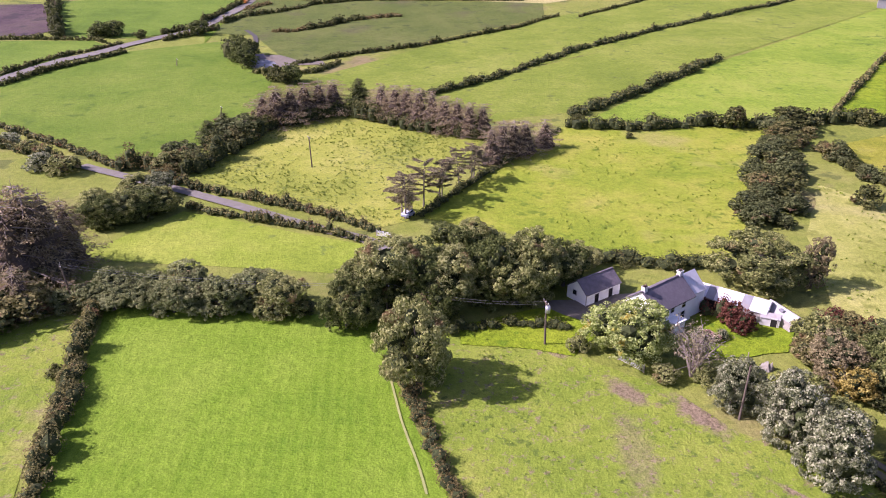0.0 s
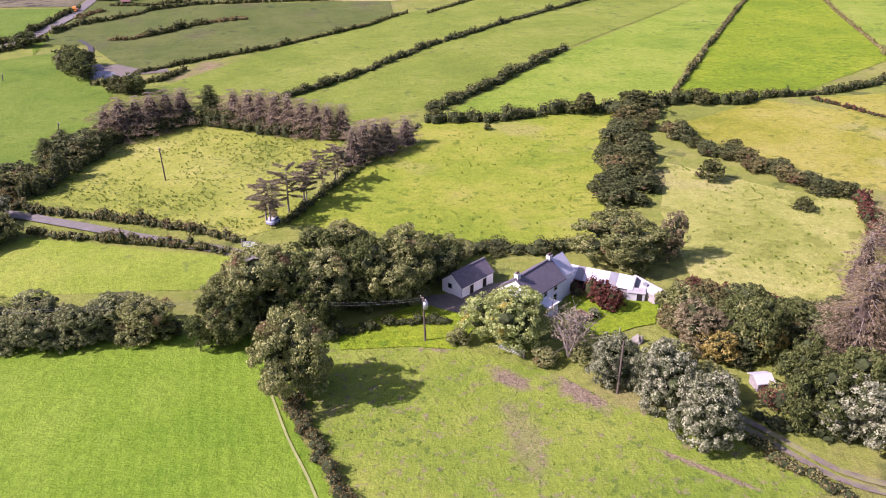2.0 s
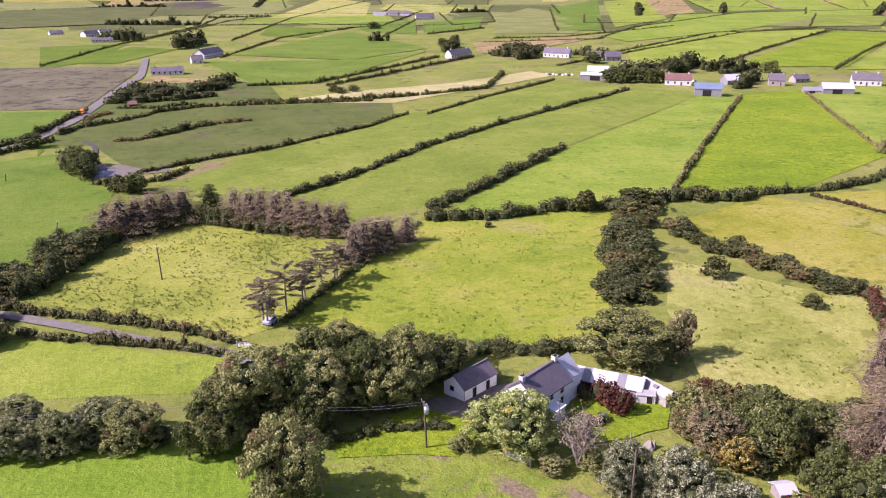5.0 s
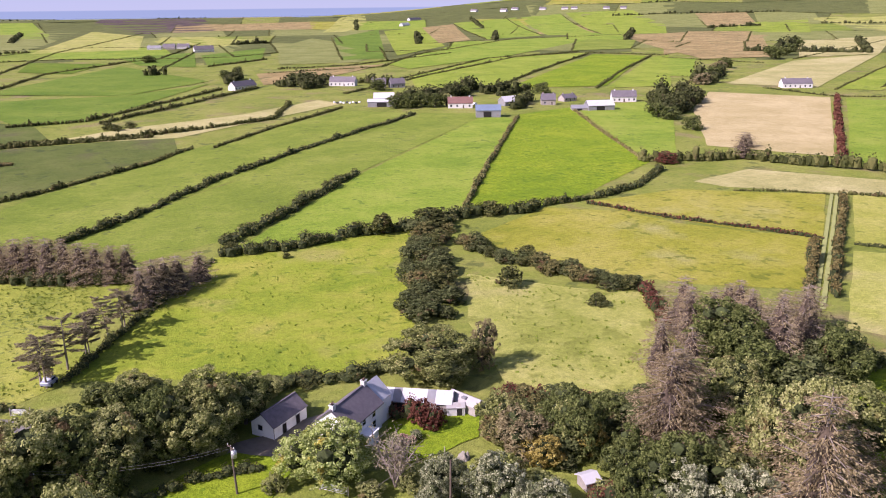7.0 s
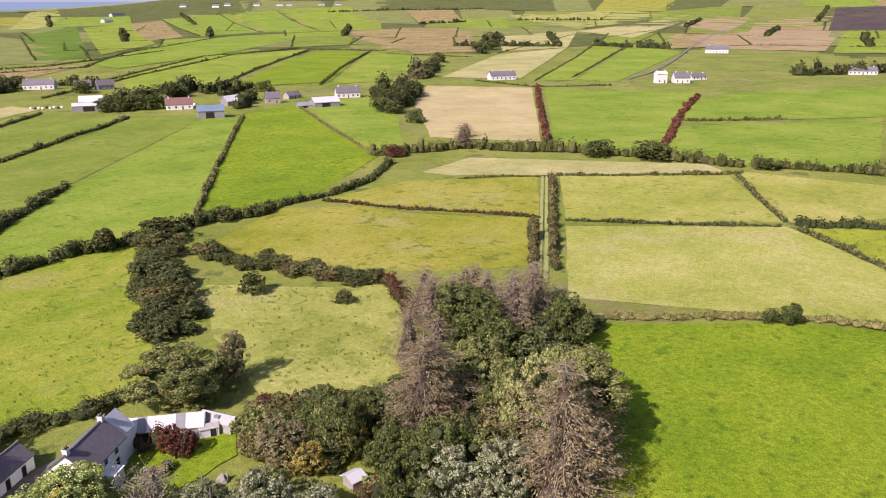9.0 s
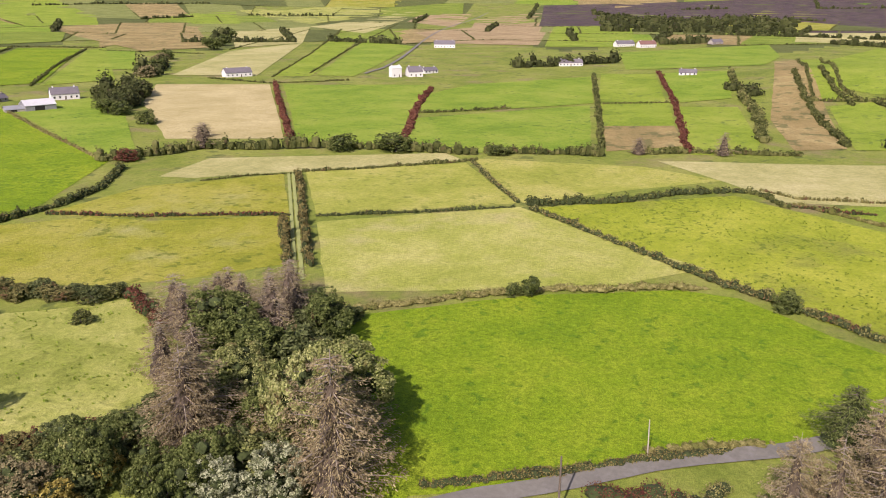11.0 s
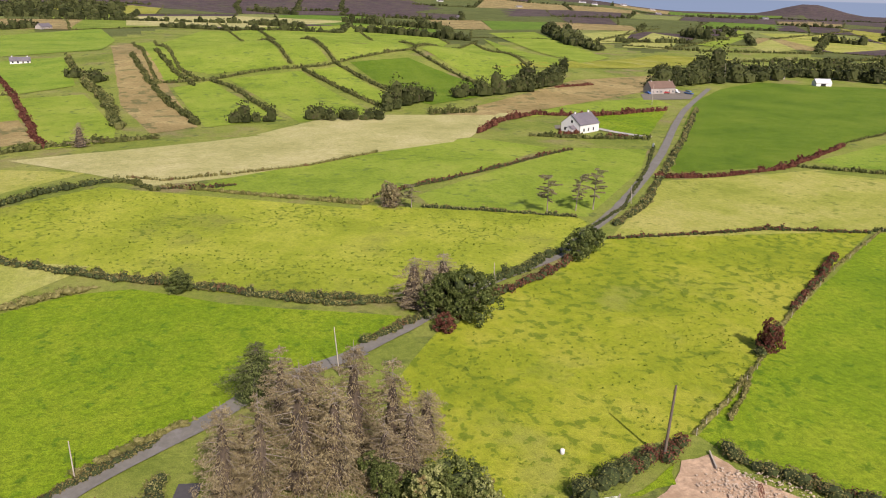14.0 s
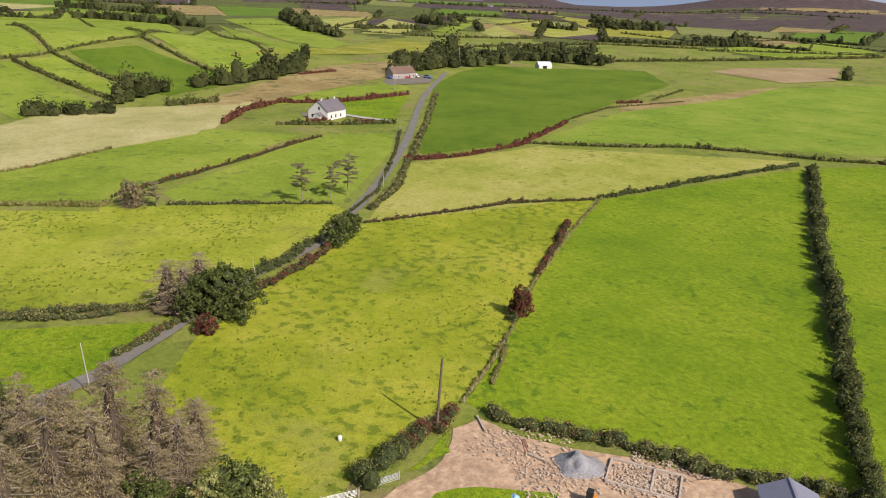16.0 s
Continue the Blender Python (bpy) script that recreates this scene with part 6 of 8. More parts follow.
road([(40.9, 75.0), (47.0, 66.9), (49.4, 63.4), (52.7, 57.2), (55.9, 53.4), (66.3, 47.2)], "track", 3, "twin-wheel farm track with a grassy middle")
road([(91.2, 3.8), (88.2, 4.5), (84.7, 5.3), (79.6, 6.5)], "drive", 3.0, "dark tarmac driveway")
road([(132.5, 101.9), (169.8, 130.4), (221.6, 170.1)], "track", 3, "grassy farm track between two hedges")
road([(-72.5, 280.0), (-75.8, 303.5), (-79.2, 314.3), (-84.4, 323.8)], "drive", 1.8, "pale gravel drive")
road([(535.6, 331.9), (657.7, 370.5), (1185.2, 582.4), (1805.6, 766.1)], "asphalt", 3, "far grey road")
road([(341.5, -184.5), (317.9, -193.0), (304.7, -201.8)], "gravel", 4, "pale gravel driveway of the white house")
road([(-8.2, 81.2), (-6.3, 72.7), (-4.0, 64.9), (-2.9, 60.3)], "worn", 0.3, "thin worn line along the hedge")
patch([(78.0, -60.4), (78.3, -65.4), (72.4, -66.4), (68.2, -69.1), (62.4, -73.3), (59.5, -75.7), (53.0, -79.8), (46.9, -83.7), (44.5, -84.5), (36.1, -78.8), (67.0, -32.5), (69.1, -39.7), (70.8, -45.8), (72.4, -54.2)], "dirt", "bare reddish earth of the building site", 0.5)
patch([(67.1, -49.3), (64.9, -54.9), (62.5, -57.6), (58.5, -62.3), (48.7, -54.7), (59.6, -38.4)], "grassy", "strip of grass beside the building site", 0.5)
patch([(74.9, -54.1), (77.7, -59.1), (73.4, -56.4), (72.5, -50.5), (73.0, -48.6)], "grassy", "grassy hump by the gate", 0.5)
patch([(-70.0, 278.5), (-62.0, 279.5), (-54.0, 271.5), (-45.0, 270.5), (-43.5, 265.5), (-55.0, 263.5), (-60.5, 259.5), (-66.5, 262.0)], "yard", "pale grey hardcore yard by the hill pasture", 1.2)
patch([(15.2, 103.2), (21.0, 103.1), (24.1, 105.0), (30.8, 106.0), (30.9, 103.1), (21.6, 97.4), (19.3, 94.5), (14.5, 95.9), (13.5, 100.2)], "yard", "grey farmyard beside the white shed", 0.5)
patch([(37.5, 99.4), (47.5, 96.3), (51.3, 95.8), (47.4, 89.0), (41.3, 87.6), (33.8, 87.2), (34.0, 92.5)], "lawn", "mown garden lawn behind the farmhouse", 0.5)
patch([(0.8, 95.6), (14.6, 101.0), (22.0, 95.0), (16.9, 87.5), (6.3, 89.8), (1.1, 90.3)], "lawn", "lush long grass by the power pole", 0.5)
patch([(436.6, -279.1), (458.3, -317.9), (436.7, -319.1), (413.9, -300.5), (414.6, -267.3)], "yard", "grey yard full of vehicles", 0.5)
patch([(-72.3, 267.8), (-62.3, 278.3), (-59.8, 269.5), (-65.0, 257.3)], "yard", "grey concrete pad", 0.5)
patch([(342.9, -172.1), (345.0, -191.3), (354.9, -202.3), (322.8, -174.5), (333.9, -168.2)], "yard", "gravel round the white house", 0.5)
# ---- hedges of the plan
hedge([(-42.2, 52.2), (-45.3, 57.9), (-47.7, 71.1), (-51.6, 85.6), (-54.1, 97.6), (-55.1, 104.7)], "mixed", 2.8, 2.4)
hedge([(1.2, 57.0), (-1.1, 64.0), (-4.0, 73.3), (-6.3, 81.2)], "brownh", 2.4, 1.6)
thicket([(-68.3, 97.7), (-56.0, 100.0), (-45.9, 100.7), (-36.9, 100.0), (-26.7, 99.1), (-20.2, 97.1)], 2.4, 3.4, 2.4, ["scrub", "willow", "briar", "willow"])
hedge([(-53.1, 139.1), (-40.1, 134.1), (-24.0, 128.3), (-15.3, 123.8)], "mixed", 2, 1.8)
hedge([(-56.2, 150.3), (-42.6, 144.6), (-25.2, 136.1), (-14.2, 128.7)], "mixed", 2, 1.8)
hedge([(-117.3, 180.4), (-98.3, 170.5), (-84.8, 161.5)], "mixed", 2.5, 2.5)
hedge([(-120.0, 193.4), (-96.1, 177.9), (-76.0, 162.5)], "mixed", 2.5, 1.5)
hedge([(-59.2, 156.9), (-52.2, 173.6), (-46.9, 193.2)], "gorse", 3.5, 4)
thicket([(-63.7, 163.1), (-59.1, 169.2)], 4.2, 4.8, 2.1, ["scrub", "hedget", "scrub", "briar"])
thicket([(-57.5, 180.6), (-50.4, 189.2)], 3.5, 5.7, 2.5, ["scrub", "hedget", "scrub", "briar"])
thicket([(-70.9, 132.0), (-62.7, 135.5), (-56.8, 141.7)], 4.9, 4.0, 2.4, ["scrub", "hedget", "scrub", "briar"])
hedge([(31.0, 196.0), (45.8, 194.2), (60.5, 196.7), (69.3, 199.3), (78.4, 197.5), (85.5, 197.2)], "gorse", 4.5, 3)
hedge([(85.9, 195.9), (107.5, 203.3), (118.4, 197.9), (128.4, 201.9)], "gorse", 5, 4)
hedge([(131.4, 202.3), (153.4, 203.3), (174.7, 210.1), (199.4, 228.4)], "gorse", 4, 2.5)
hedge([(145.0, 197.5), (156.3, 170.5), (167.1, 153.4), (175.8, 136.7)], "fuchsia", 1.6, 1.2)
hedge([(108.0, 125.8), (101.9, 114.2), (97.1, 107.0)], "fuchsia", 3, 3)
hedge([(55.0, 98.3), (60.0, 95.3), (65.9, 91.3), (70.0, 88.1)], "fuchsia", 2.5, 2)
hedge([(56.7, 98.5), (62.7, 94.6), (70.8, 86.8)], "fuchsia", 2, 2)
hedge([(139.2, 110.0), (167.6, 132.5)], "brownh", 2.2, 2.6)
hedge([(141.1, 105.3), (173.0, 129.8), (220.6, 166.3)], "brownh", 2.2, 2.6)
hedge([(273.0, 123.3), (241.6, 101.1), (219.4, 83.2)], "mixed", 2, 1.6)
hedge([(178.7, 129.5), (196.9, 104.0), (214.3, 82.7)], "gorse", 1.5, 1)
hedge([(225.5, 167.3), (236.3, 154.9), (264.2, 127.9), (273.8, 120.8)], "gorse", 2.5, 1.5)
hedge([(197.5, 189.3), (211.6, 180.3), (221.8, 168.0)], "gorse", 1.5, 1)
hedge([(218.2, 78.9), (235.5, 54.8), (255.6, 39.9), (266.1, 22.0)], "gorse", 4, 2.4)
hedge([(266.1, 22.0), (261.7, 16.0), (251.0, 9.8)], "gorse", 4, 2)
hedge([(215.1, 77.8), (197.3, 52.3), (183.9, 34.4), (174.0, 20.4), (166.0, 5.7), (154.9, -10.7), (145.9, -25.6), (144.4, -39.0)], "mixed", 2.5, 1.2)
hedge([(123.5, 82.4), (131.3, 73.4), (142.3, 62.5), (153.0, 48.6), (163.4, 30.6), (167.7, 20.9)], "bank", 3, 1.1)
thicket([(112.5, 86.4), (115.5, 79.9), (120.6, 80.6)], 3.5, 3.8, 1.7, ["scrub", "hedget", "scrub", "briar"])
hedge([(252.5, 9.9), (253.4, -14.8), (249.8, -0.9)], "fuchsia", 1.8, 1.3)
hedge([(270.6, 18.0), (263.9, 6.7), (269.3, -15.2), (277.6, -42.2), (296.7, -72.3)], "mixed", 1.6, 1.3)
hedge([(256.4, 6.8), (239.3, -19.1), (221.4, -48.7), (224.6, -52.8)], "bank", 2, 1.2)
hedge([(214.8, -65.5), (204.8, -86.6), (194.5, -105.5)], "mixed", 1.6, 1.1)
hedge([(229.8, -54.1), (240.6, -71.9), (247.0, -85.7), (260.4, -108.2), (277.2, -134.7), (286.6, -152.3)], "fuchsia", 2, 1.6)
hedge([(175.6, 21.3), (165.7, 5.4), (156.0, -10.0), (150.5, -23.6), (144.4, -37.0)], "mixed", 2.5, 1.5)
hedge([(128.2, -42.2), (142.5, -59.9), (151.4, -75.0), (158.8, -84.8)], "fuchsia", 2.4, 1.7)
hedge([(126.3, -26.8), (133.9, -38.5), (138.7, -45.9)], "mixed", 2, 1.3)
hedge([(150.2, -61.8), (156.3, -72.9), (165.6, -85.1)], "gorse", 3, 2)
hedge([(183.4, -112.3), (202.9, -134.4), (229.1, -156.1), (248.9, -173.2), (294.6, -211.9), (378.1, -278.9)], "mixed", 2.6, 1.8)
hedge([(181.1, -101.8), (199.2, -123.7), (246.8, -162.7), (286.1, -191.2)], "gorse", 1.4, 0.8)
hedge([(233.3, -157.7), (229.6, -176.2), (233.8, -206.1), (237.2, -220.4), (269.3, -277.8)], "fuchsia", 3.2, 2.2)
hedge([(237.2, -224.5), (228.1, -235.5), (212.9, -256.8), (203.0, -277.9), (184.2, -294.9), (157.8, -309.8), (139.8, -327.5), (124.3, -359.1)], "gorse", 2.6, 1.8)
hedge([(160.6, -182.1), (159.2, -214.1), (159.4, -239.7), (156.4, -290.3)], "gorse", 2.6, 1.6)
hedge([(148.1, -285.6), (96.1, -195.9), (69.8, -153.0), (50.8, -121.3), (37.4, -99.3), (32.2, -90.4)], "dark", 3.2, 3.4)
hedge([(160.2, -182.9), (137.1, -143.3), (116.4, -112.6), (98.8, -89.7), (89.6, -76.5), (83.3, -66.2)], "bank", 0.9, 0.7)
hedge([(102.5, -93.7), (110.2, -103.6)], "gorse", 3, 2)
hedge([(85.3, -74.1), (96.3, -86.8)], "bank", 1.0, 0.8)
hedge([(145.0, -152.5), (118.7, -115.7)], "fuchsia", 1.6, 1.6)
hedge([(73.9, -42.7), (76.8, -49.9), (78.0, -54.5)], "gorse", 4, 2.6)
hedge([(77.8, -52.3), (79.1, -58.2), (81.6, -63.2)], "fuchsia", 3.2, 2.4)
hedge([(78.0, -67.4), (71.5, -70.0), (62.1, -77.6), (50.5, -82.7), (43.0, -88.0), (34.5, -94.8)], "mixed", 3.4, 1.9)
hedge([(173.4, -104.5), (170.8, -132.3), (170.2, -151.9), (160.1, -178.7)], "fuchsia", 1.6, 1)
hedge([(329.6, -127.5), (356.0, -148.2), (374.4, -175.3), (364.1, -203.4), (376.0, -257.8)], "fuchsia", 4, 3)
hedge([(319.0, -149.4), (308.2, -172.4), (301.3, -198.1)], "gorse", 4, 2)
hedge([(319.5, -163.9), (320.1, -173.0)], "fuchsia", 4, 2.5)
hedge([(310.0, -182.3), (306.6, -189.3)], "fuchsia", 4, 2.5)
hedge([(304.0, -354.9), (300.4, -370.0)], "fuchsia", 5, 3)
hedge([(304.3, -385.6), (327.9, -448.1)], "gorse", 3, 2)
hedge([(274.8, -285.0), (294.2, -335.6), (292.2, -401.0)], "gorse", 2, 1.2)
hedge([(-7.5, 226.0), (13.7, 247.6), (46.9, 291.4), (93.2, 338.6), (181.2, 418.1)], "gorse", 3, 1.8)
hedge([(-54.5, 264.6), (-35.1, 282.1), (-12.3, 297.2), (29.6, 337.1), (48.1, 363.3)], "gorse", 3, 1.8)
hedge([(58.5, 361.4), (96.7, 408.4), (154.0, 468.2)], "gorse", 3, 1.8)
hedge([(32.7, 205.9), (54.1, 228.3), (76.7, 255.4), (93.7, 276.0)], "gorse", 4, 2.6)
hedge([(104.8, 206.8), (138.3, 255.5), (178.1, 311.4), (226.3, 378.0)], "mixed", 2.6, 2)
hedge([(269.7, 388.1), (241.2, 326.2), (220.8, 279.5), (204.8, 243.2)], "mixed", 2, 1.6)
hedge([(204.8, 243.2), (213.4, 235.2)], "gorse", 4, 3)
hedge([(-98.1, 338.2), (-92.6, 355.9), (-78.0, 369.6), (-66.7, 390.2), (-47.6, 403.5), (-20.3, 406.2), (36.2, 405.8)], "gorse", 4, 2.2)
hedge([(-72.5, 322.0), (-64.1, 322.3), (-58.0, 331.0)], "brownh", 4, 1.6)
hedge([(-60.0, 329.0), (-54.1, 333.4), (-47.0, 345.0), (-40.0, 352.0)], "gorse", 6, 2.4)
hedge([(-42.0, 352.0), (-32.0, 357.0), (-24.0, 361.0)], "brownh", 7, 1.8)
hedge([(-29.2, 475.1), (9.8, 481.6), (109.0, 617.0)], "gorse", 4, 3)
hedge([(15.8, 468.0), (67.3, 530.3), (135.0, 612.4)], "gorse", 4, 3)
hedge([(-31.7, 411.6), (13.4, 409.6), (52.4, 416.9), (104.4, 440.2), (130.5, 502.7)], "gorse", 4, 2.5)
hedge([(-78.7, 272.8), (-72.5, 275.8)], "tall", 9, 8)
hedge([(-91.5, 420.0), (-89.0, 440.0), (-84.0, 462.0), (-72.0, 472.0)], "tall", 9, 5)
hedge([(-86.0, 448.0), (-70.0, 446.0), (-55.0, 462.0), (-40.4, 494.0)], "tall", 12, 4.5)
hedge([(-78.0, 424.0), (-62.0, 430.0), (-46.0, 440.0)], "tall", 10, 4)
hedge([(-95.5, 372.0), (-92.0, 384.0), (-88.0, 392.0)], "brownh", 5, 1.6)
hedge([(-88.0, 405.0), (-70.0, 402.0), (-52.0, 412.0)], "gorse", 4, 2)
hedge([(198.8, 487.3), (223.4, 472.2), (273.4, 517.5)], "tall", 12, 9)
hedge([(164.1, 585.8), (182.8, 603.5)], "tall", 10, 8)
hedge([(262.9, 487.4), (287.8, 496.2)], "tall", 7, 7)
hedge([(241.9, 407.9), (271.4, 439.2)], "tall", 7, 6)
hedge([(-101.1, 720.7), (-83.6, 774.3)], "tall", 12, 12)
hedge([(-183.8, 817.0), (-146.0, 812.9)], "tall", 9, 9)
hedge([(-116.9, 1184.2), (-33.7, 1205.8)], "gorse", 5, 5)
hedge([(70.9, 771.5), (84.1, 769.4)], "tall", 8, 9)
hedge([(137.6, 846.3), (216.0, 919.7)], "gorse", 5, 3)
hedge([(-177.6, 602.8), (-157.6, 783.2), (-113.5, 1010.1), (-99.8, 1254.5)], "gorse", 4, 2.4)
hedge([(-148.5, 813.2), (-82.4, 1117.5), (-33.7, 1205.8)], "gorse", 4, 2.4)
hedge([(-60.7, 802.8), (-2.0, 1175.1), (165.1, 1764.8)], "gorse", 4, 2.4)
hedge([(-58.1, 644.0), (-13.8, 830.8), (61.1, 942.7)], "gorse", 4, 2.4)
hedge([(48.3, 944.3), (104.8, 985.4), (204.0, 1308.6)], "gorse", 4, 2.4)
hedge([(86.5, 816.7), (162.2, 1090.9)], "gorse", 4, 2.4)
hedge([(180.8, 540.8), (305.4, 652.5), (463.7, 784.3), (581.0, 827.1)], "gorse", 4, 2.4)
hedge([(173.0, 735.7), (289.1, 746.8), (385.6, 888.8), (670.6, 1140.3), (910.8, 1129.7)], "gorse", 4, 2.4)
hedge([(194.4, 778.0), (273.2, 785.0), (439.8, 897.3)], "gorse", 4, 2.4)
hedge([(284.8, 514.4), (402.0, 631.9), (566.4, 785.8)], "gorse", 4, 2.4)
hedge([(247.9, 613.6), (434.0, 790.9), (576.9, 800.7), (620.2, 708.8)], "gorse", 4, 2.4)
hedge([(352.0, 476.7), (466.0, 591.0), (599.4, 713.9)], "gorse", 4, 2.4)
hedge([(405.6, 1051.4), (336.3, 852.8)], "gorse", 4, 2.4)
hedge([(438.3, 1370.0), (286.6, 862.2)], "gorse", 4, 2.4)
hedge([(866.3, 1750.2), (628.1, 1150.2)], "gorse", 4, 2.4)
hedge([(1075.7, 1866.1), (768.6, 1203.8)], "gorse", 4, 2.4)
hedge([(1238.6, 1852.1), (874.0, 1176.4)], "gorse", 4, 2.4)
hedge([(719.1, 1950.3), (922.3, 2142.6)], "gorse", 4, 2.4)
hedge([(480.5, 378.7), (672.2, 479.8), (1002.9, 665.0), (1315.8, 738.1)], "gorse", 3.5, 1.8)
hedge([(516.4, 370.0), (794.4, 505.1), (1315.8, 738.1)], "gorse", 3.5, 1.8)
hedge([(450.2, 413.2), (446.7, 352.5), (489.4, 317.5)], "gorse", 3.5, 1.8)
hedge([(372.9, 198.1), (411.5, 161.7)], "gorse", 3.5, 1.8)
hedge([(591.8, 685.7), (619.6, 572.0)], "gorse", 3.5, 1.8)
hedge([(677.7, 588.0), (1069.1, 759.8)], "gorse", 3.5, 1.8)
hedge([(450.6, 123.4), (475.3, 84.7)], "gorse", 3.5, 1.8)
hedge([(604.3, 167.9), (408.3, 110.2), (309.8, 82.4)], "gorse", 4, 2.5)
hedge([(442.1, 346.7), (335.4, 259.8), (277.4, 211.9)], "fuchsia", 4, 3)
hedge([(204.9, 246.2), (223.8, 234.4), (243.0, 230.5), (251.3, 210.0), (266.4, 188.8), (278.8, 159.4), (280.5, 139.9), (283.6, 126.5)], "gorse", 7, 5)
hedge([(287.4, 123.2), (301.2, 94.2), (304.0, 80.8)], "gorse", 5, 4)
hedge([(478.0, 244.4), (371.8, 200.9), (290.7, 163.4)], "fuchsia", 5, 2.5)
hedge([(632.0, 124.8), (464.1, 81.0), (325.7, 50.4)], "fuchsia", 4, 2.5)
hedge([(328.1, 386.4), (309.0, 349.1), (374.0, 405.9)], "tall", 9, 9)
hedge([(440.2, 472.9), (446.5, 461.0)], "tall", 12, 12)
hedge([(711.5, 643.8), (794.8, 692.3)], "tall", 10, 13)
hedge([(623.1, 71.2), (494.4, 47.4), (434.1, 32.3)], "gorse", 6, 4)
hedge([(623.7, 28.5), (478.1, 11.2), (369.4, -6.7)], "gorse", 5, 3)
hedge([(633.0, 11.2), (535.3, 0.1), (489.5, -9.8)], "gorse", 5, 4)
hedge([(316.1, 65.0), (326.2, 49.3), (334.4, 26.2), (340.5, 8.7)], "gorse", 4, 2.5)
hedge([(433.3, 35.1), (366.4, 24.2)], "gorse", 8, 4)
hedge([(833.6, 35.4), (501.5, 10.3)], "gorse", 4, 2.6)
hedge([(854.0, 15.4), (546.7, -2.8), (506.1, -13.8)], "gorse", 4, 2.6)
hedge([(1039.3, -68.9), (541.5, -74.0)], "gorse", 4, 2.6)
hedge([(1127.4, -110.3), (544.4, -103.9)], "gorse", 4, 2.6)
hedge([(501.5, 10.3), (505.0, -16.8), (525.4, -50.9), (531.1, -93.8), (584.2, -170.4), (901.3, -346.6)], "gorse", 4, 2.6)
hedge([(503.8, -19.9), (482.3, -30.5), (398.3, -44.2)], "gorse", 4, 2.6)
hedge([(523.7, -80.0), (454.1, -95.0), (397.7, -104.3)], "gorse", 4, 2.6)
hedge([(541.3, -103.2), (423.7, -125.8)], "gorse", 4, 2.6)
hedge([(584.2, -170.4), (457.1, -183.1)], "gorse", 4, 2.6)
hedge([(1213.2, -259.2), (591.2, -176.9)], "gorse", 4, 2.6)
hedge([(884.6, -333.1), (515.6, -241.3)], "gorse", 4, 2.6)
hedge([(1133.3, -348.2), (863.2, -297.9)], "gorse", 4, 2.6)
hedge([(373.7, -21.7), (374.7, -41.3)], "tall", 8, 7)
hedge([(376.7, -59.3), (375.2, -91.1)], "tall", 8, 6)
hedge([(398.1, -102.9), (427.5, -133.5)], "tall", 9, 8)
hedge([(433.2, -152.3), (439.4, -172.3)], "tall", 9, 9)
hedge([(438.6, -177.4), (473.4, -238.3)], "tall", 11, 10)
hedge([(383.9, -122.5), (386.5, -148.1)], "gorse", 5, 4)
hedge([(463.1, -233.0), (473.1, -263.8)], "fuchsia", 6, 2.5)
hedge([(539.2, -351.8), (518.7, -380.8), (580.4, -443.7)], "tall", 14, 11)
hedge([(516.1, -400.8), (519.5, -485.4), (464.0, -516.1)], "tall", 14, 10)
hedge([(1291.9, -267.3), (1207.6, -335.5), (1129.6, -381.4)], "tall", 10, 9)
hedge([(1650.5, -153.8), (1520.7, -223.7)], "tall", 12, 10)
hedge([(1042.6, -513.6), (877.1, -471.2)], "tall", 10, 13)
hedge([(1072.7, -748.3), (1057.3, -824.8)], "tall", 8, 6)
hedge([(592.0, -517.5), (562.6, -615.6)], "tall", 9, 8)
hedge([(903.5, -857.9), (837.2, -867.2)], "tall", 12, 9)
hedge([(854.9, -453.6), (1186.0, -784.5)], "gorse", 7, 4)
hedge([(840.8, -507.3), (757.8, -564.7), (717.2, -689.6)], "gorse", 7, 4)
hedge([(785.1, -535.4), (1079.5, -888.4)], "gorse", 7, 4)
hedge([(940.7, -808.0), (1123.7, -1137.5)], "gorse", 7, 4)
hedge([(641.3, -521.5), (640.8, -697.4), (558.6, -796.9)], "gorse", 7, 4)
hedge([(487.4, -554.5), (454.5, -696.1), (418.9, -928.5)], "gorse", 7, 4)
hedge([(778.9, -905.0), (618.2, -880.3), (622.8, -1161.3)], "gorse", 7, 4)
hedge([(545.6, -768.3), (433.6, -949.3)], "gorse", 7, 4)
hedge([(716.4, -1088.4), (462.2, -1021.5)], "gorse", 7, 4)
hedge([(604.8, -839.0), (593.9, -942.1)], "tall", 12, 10)
hedge([(899.8, -963.0), (809.6, -1018.7)], "tall", 12, 9)
hedge([(1070.1, -513.9), (770.0, -435.9)], "tall", 9, 8)
hedge([(319.8, -641.3), (317.5, -645.8)], "tall", 10, 10)
hedge([(76.5, 41.6), (81.9, 34.7), (87.2, 27.2), (95.3, 17.9), (102.7, 7.6)], "brownh", 2.2, 0.8)
hedge([(97.5, 18.3), (104.2, 7.7), (107.3, 2.8)], "bank", 2, 0.8)
hedge([(83.5, 21.1), (85.2, 17.0), (88.4, 11.6)], "fuchsia", 4, 1.6)
hedge([(84.4, 14.0), (87.3, 10.0), (92.8, 7.4)], "mixed", 4, 1.8)
thicket([(82.3, 10.9), (86.1, 9.1)], 3.5, 2.4, 1.3, ["scrub", "hedget", "scrub", "briar"])
hedge([(47.1, 61.7), (49.7, 56.7), (52.6, 52.2)], "mixed", 2.5, 1.2)
hedge([(50.4, 65.5), (53.6, 62.8), (57.9, 59.6)], "tall", 3, 1.6)
hedge([(52.0, 69.6), (54.1, 67.2), (56.2, 66.0)], "fuchsia", 3.5, 2)
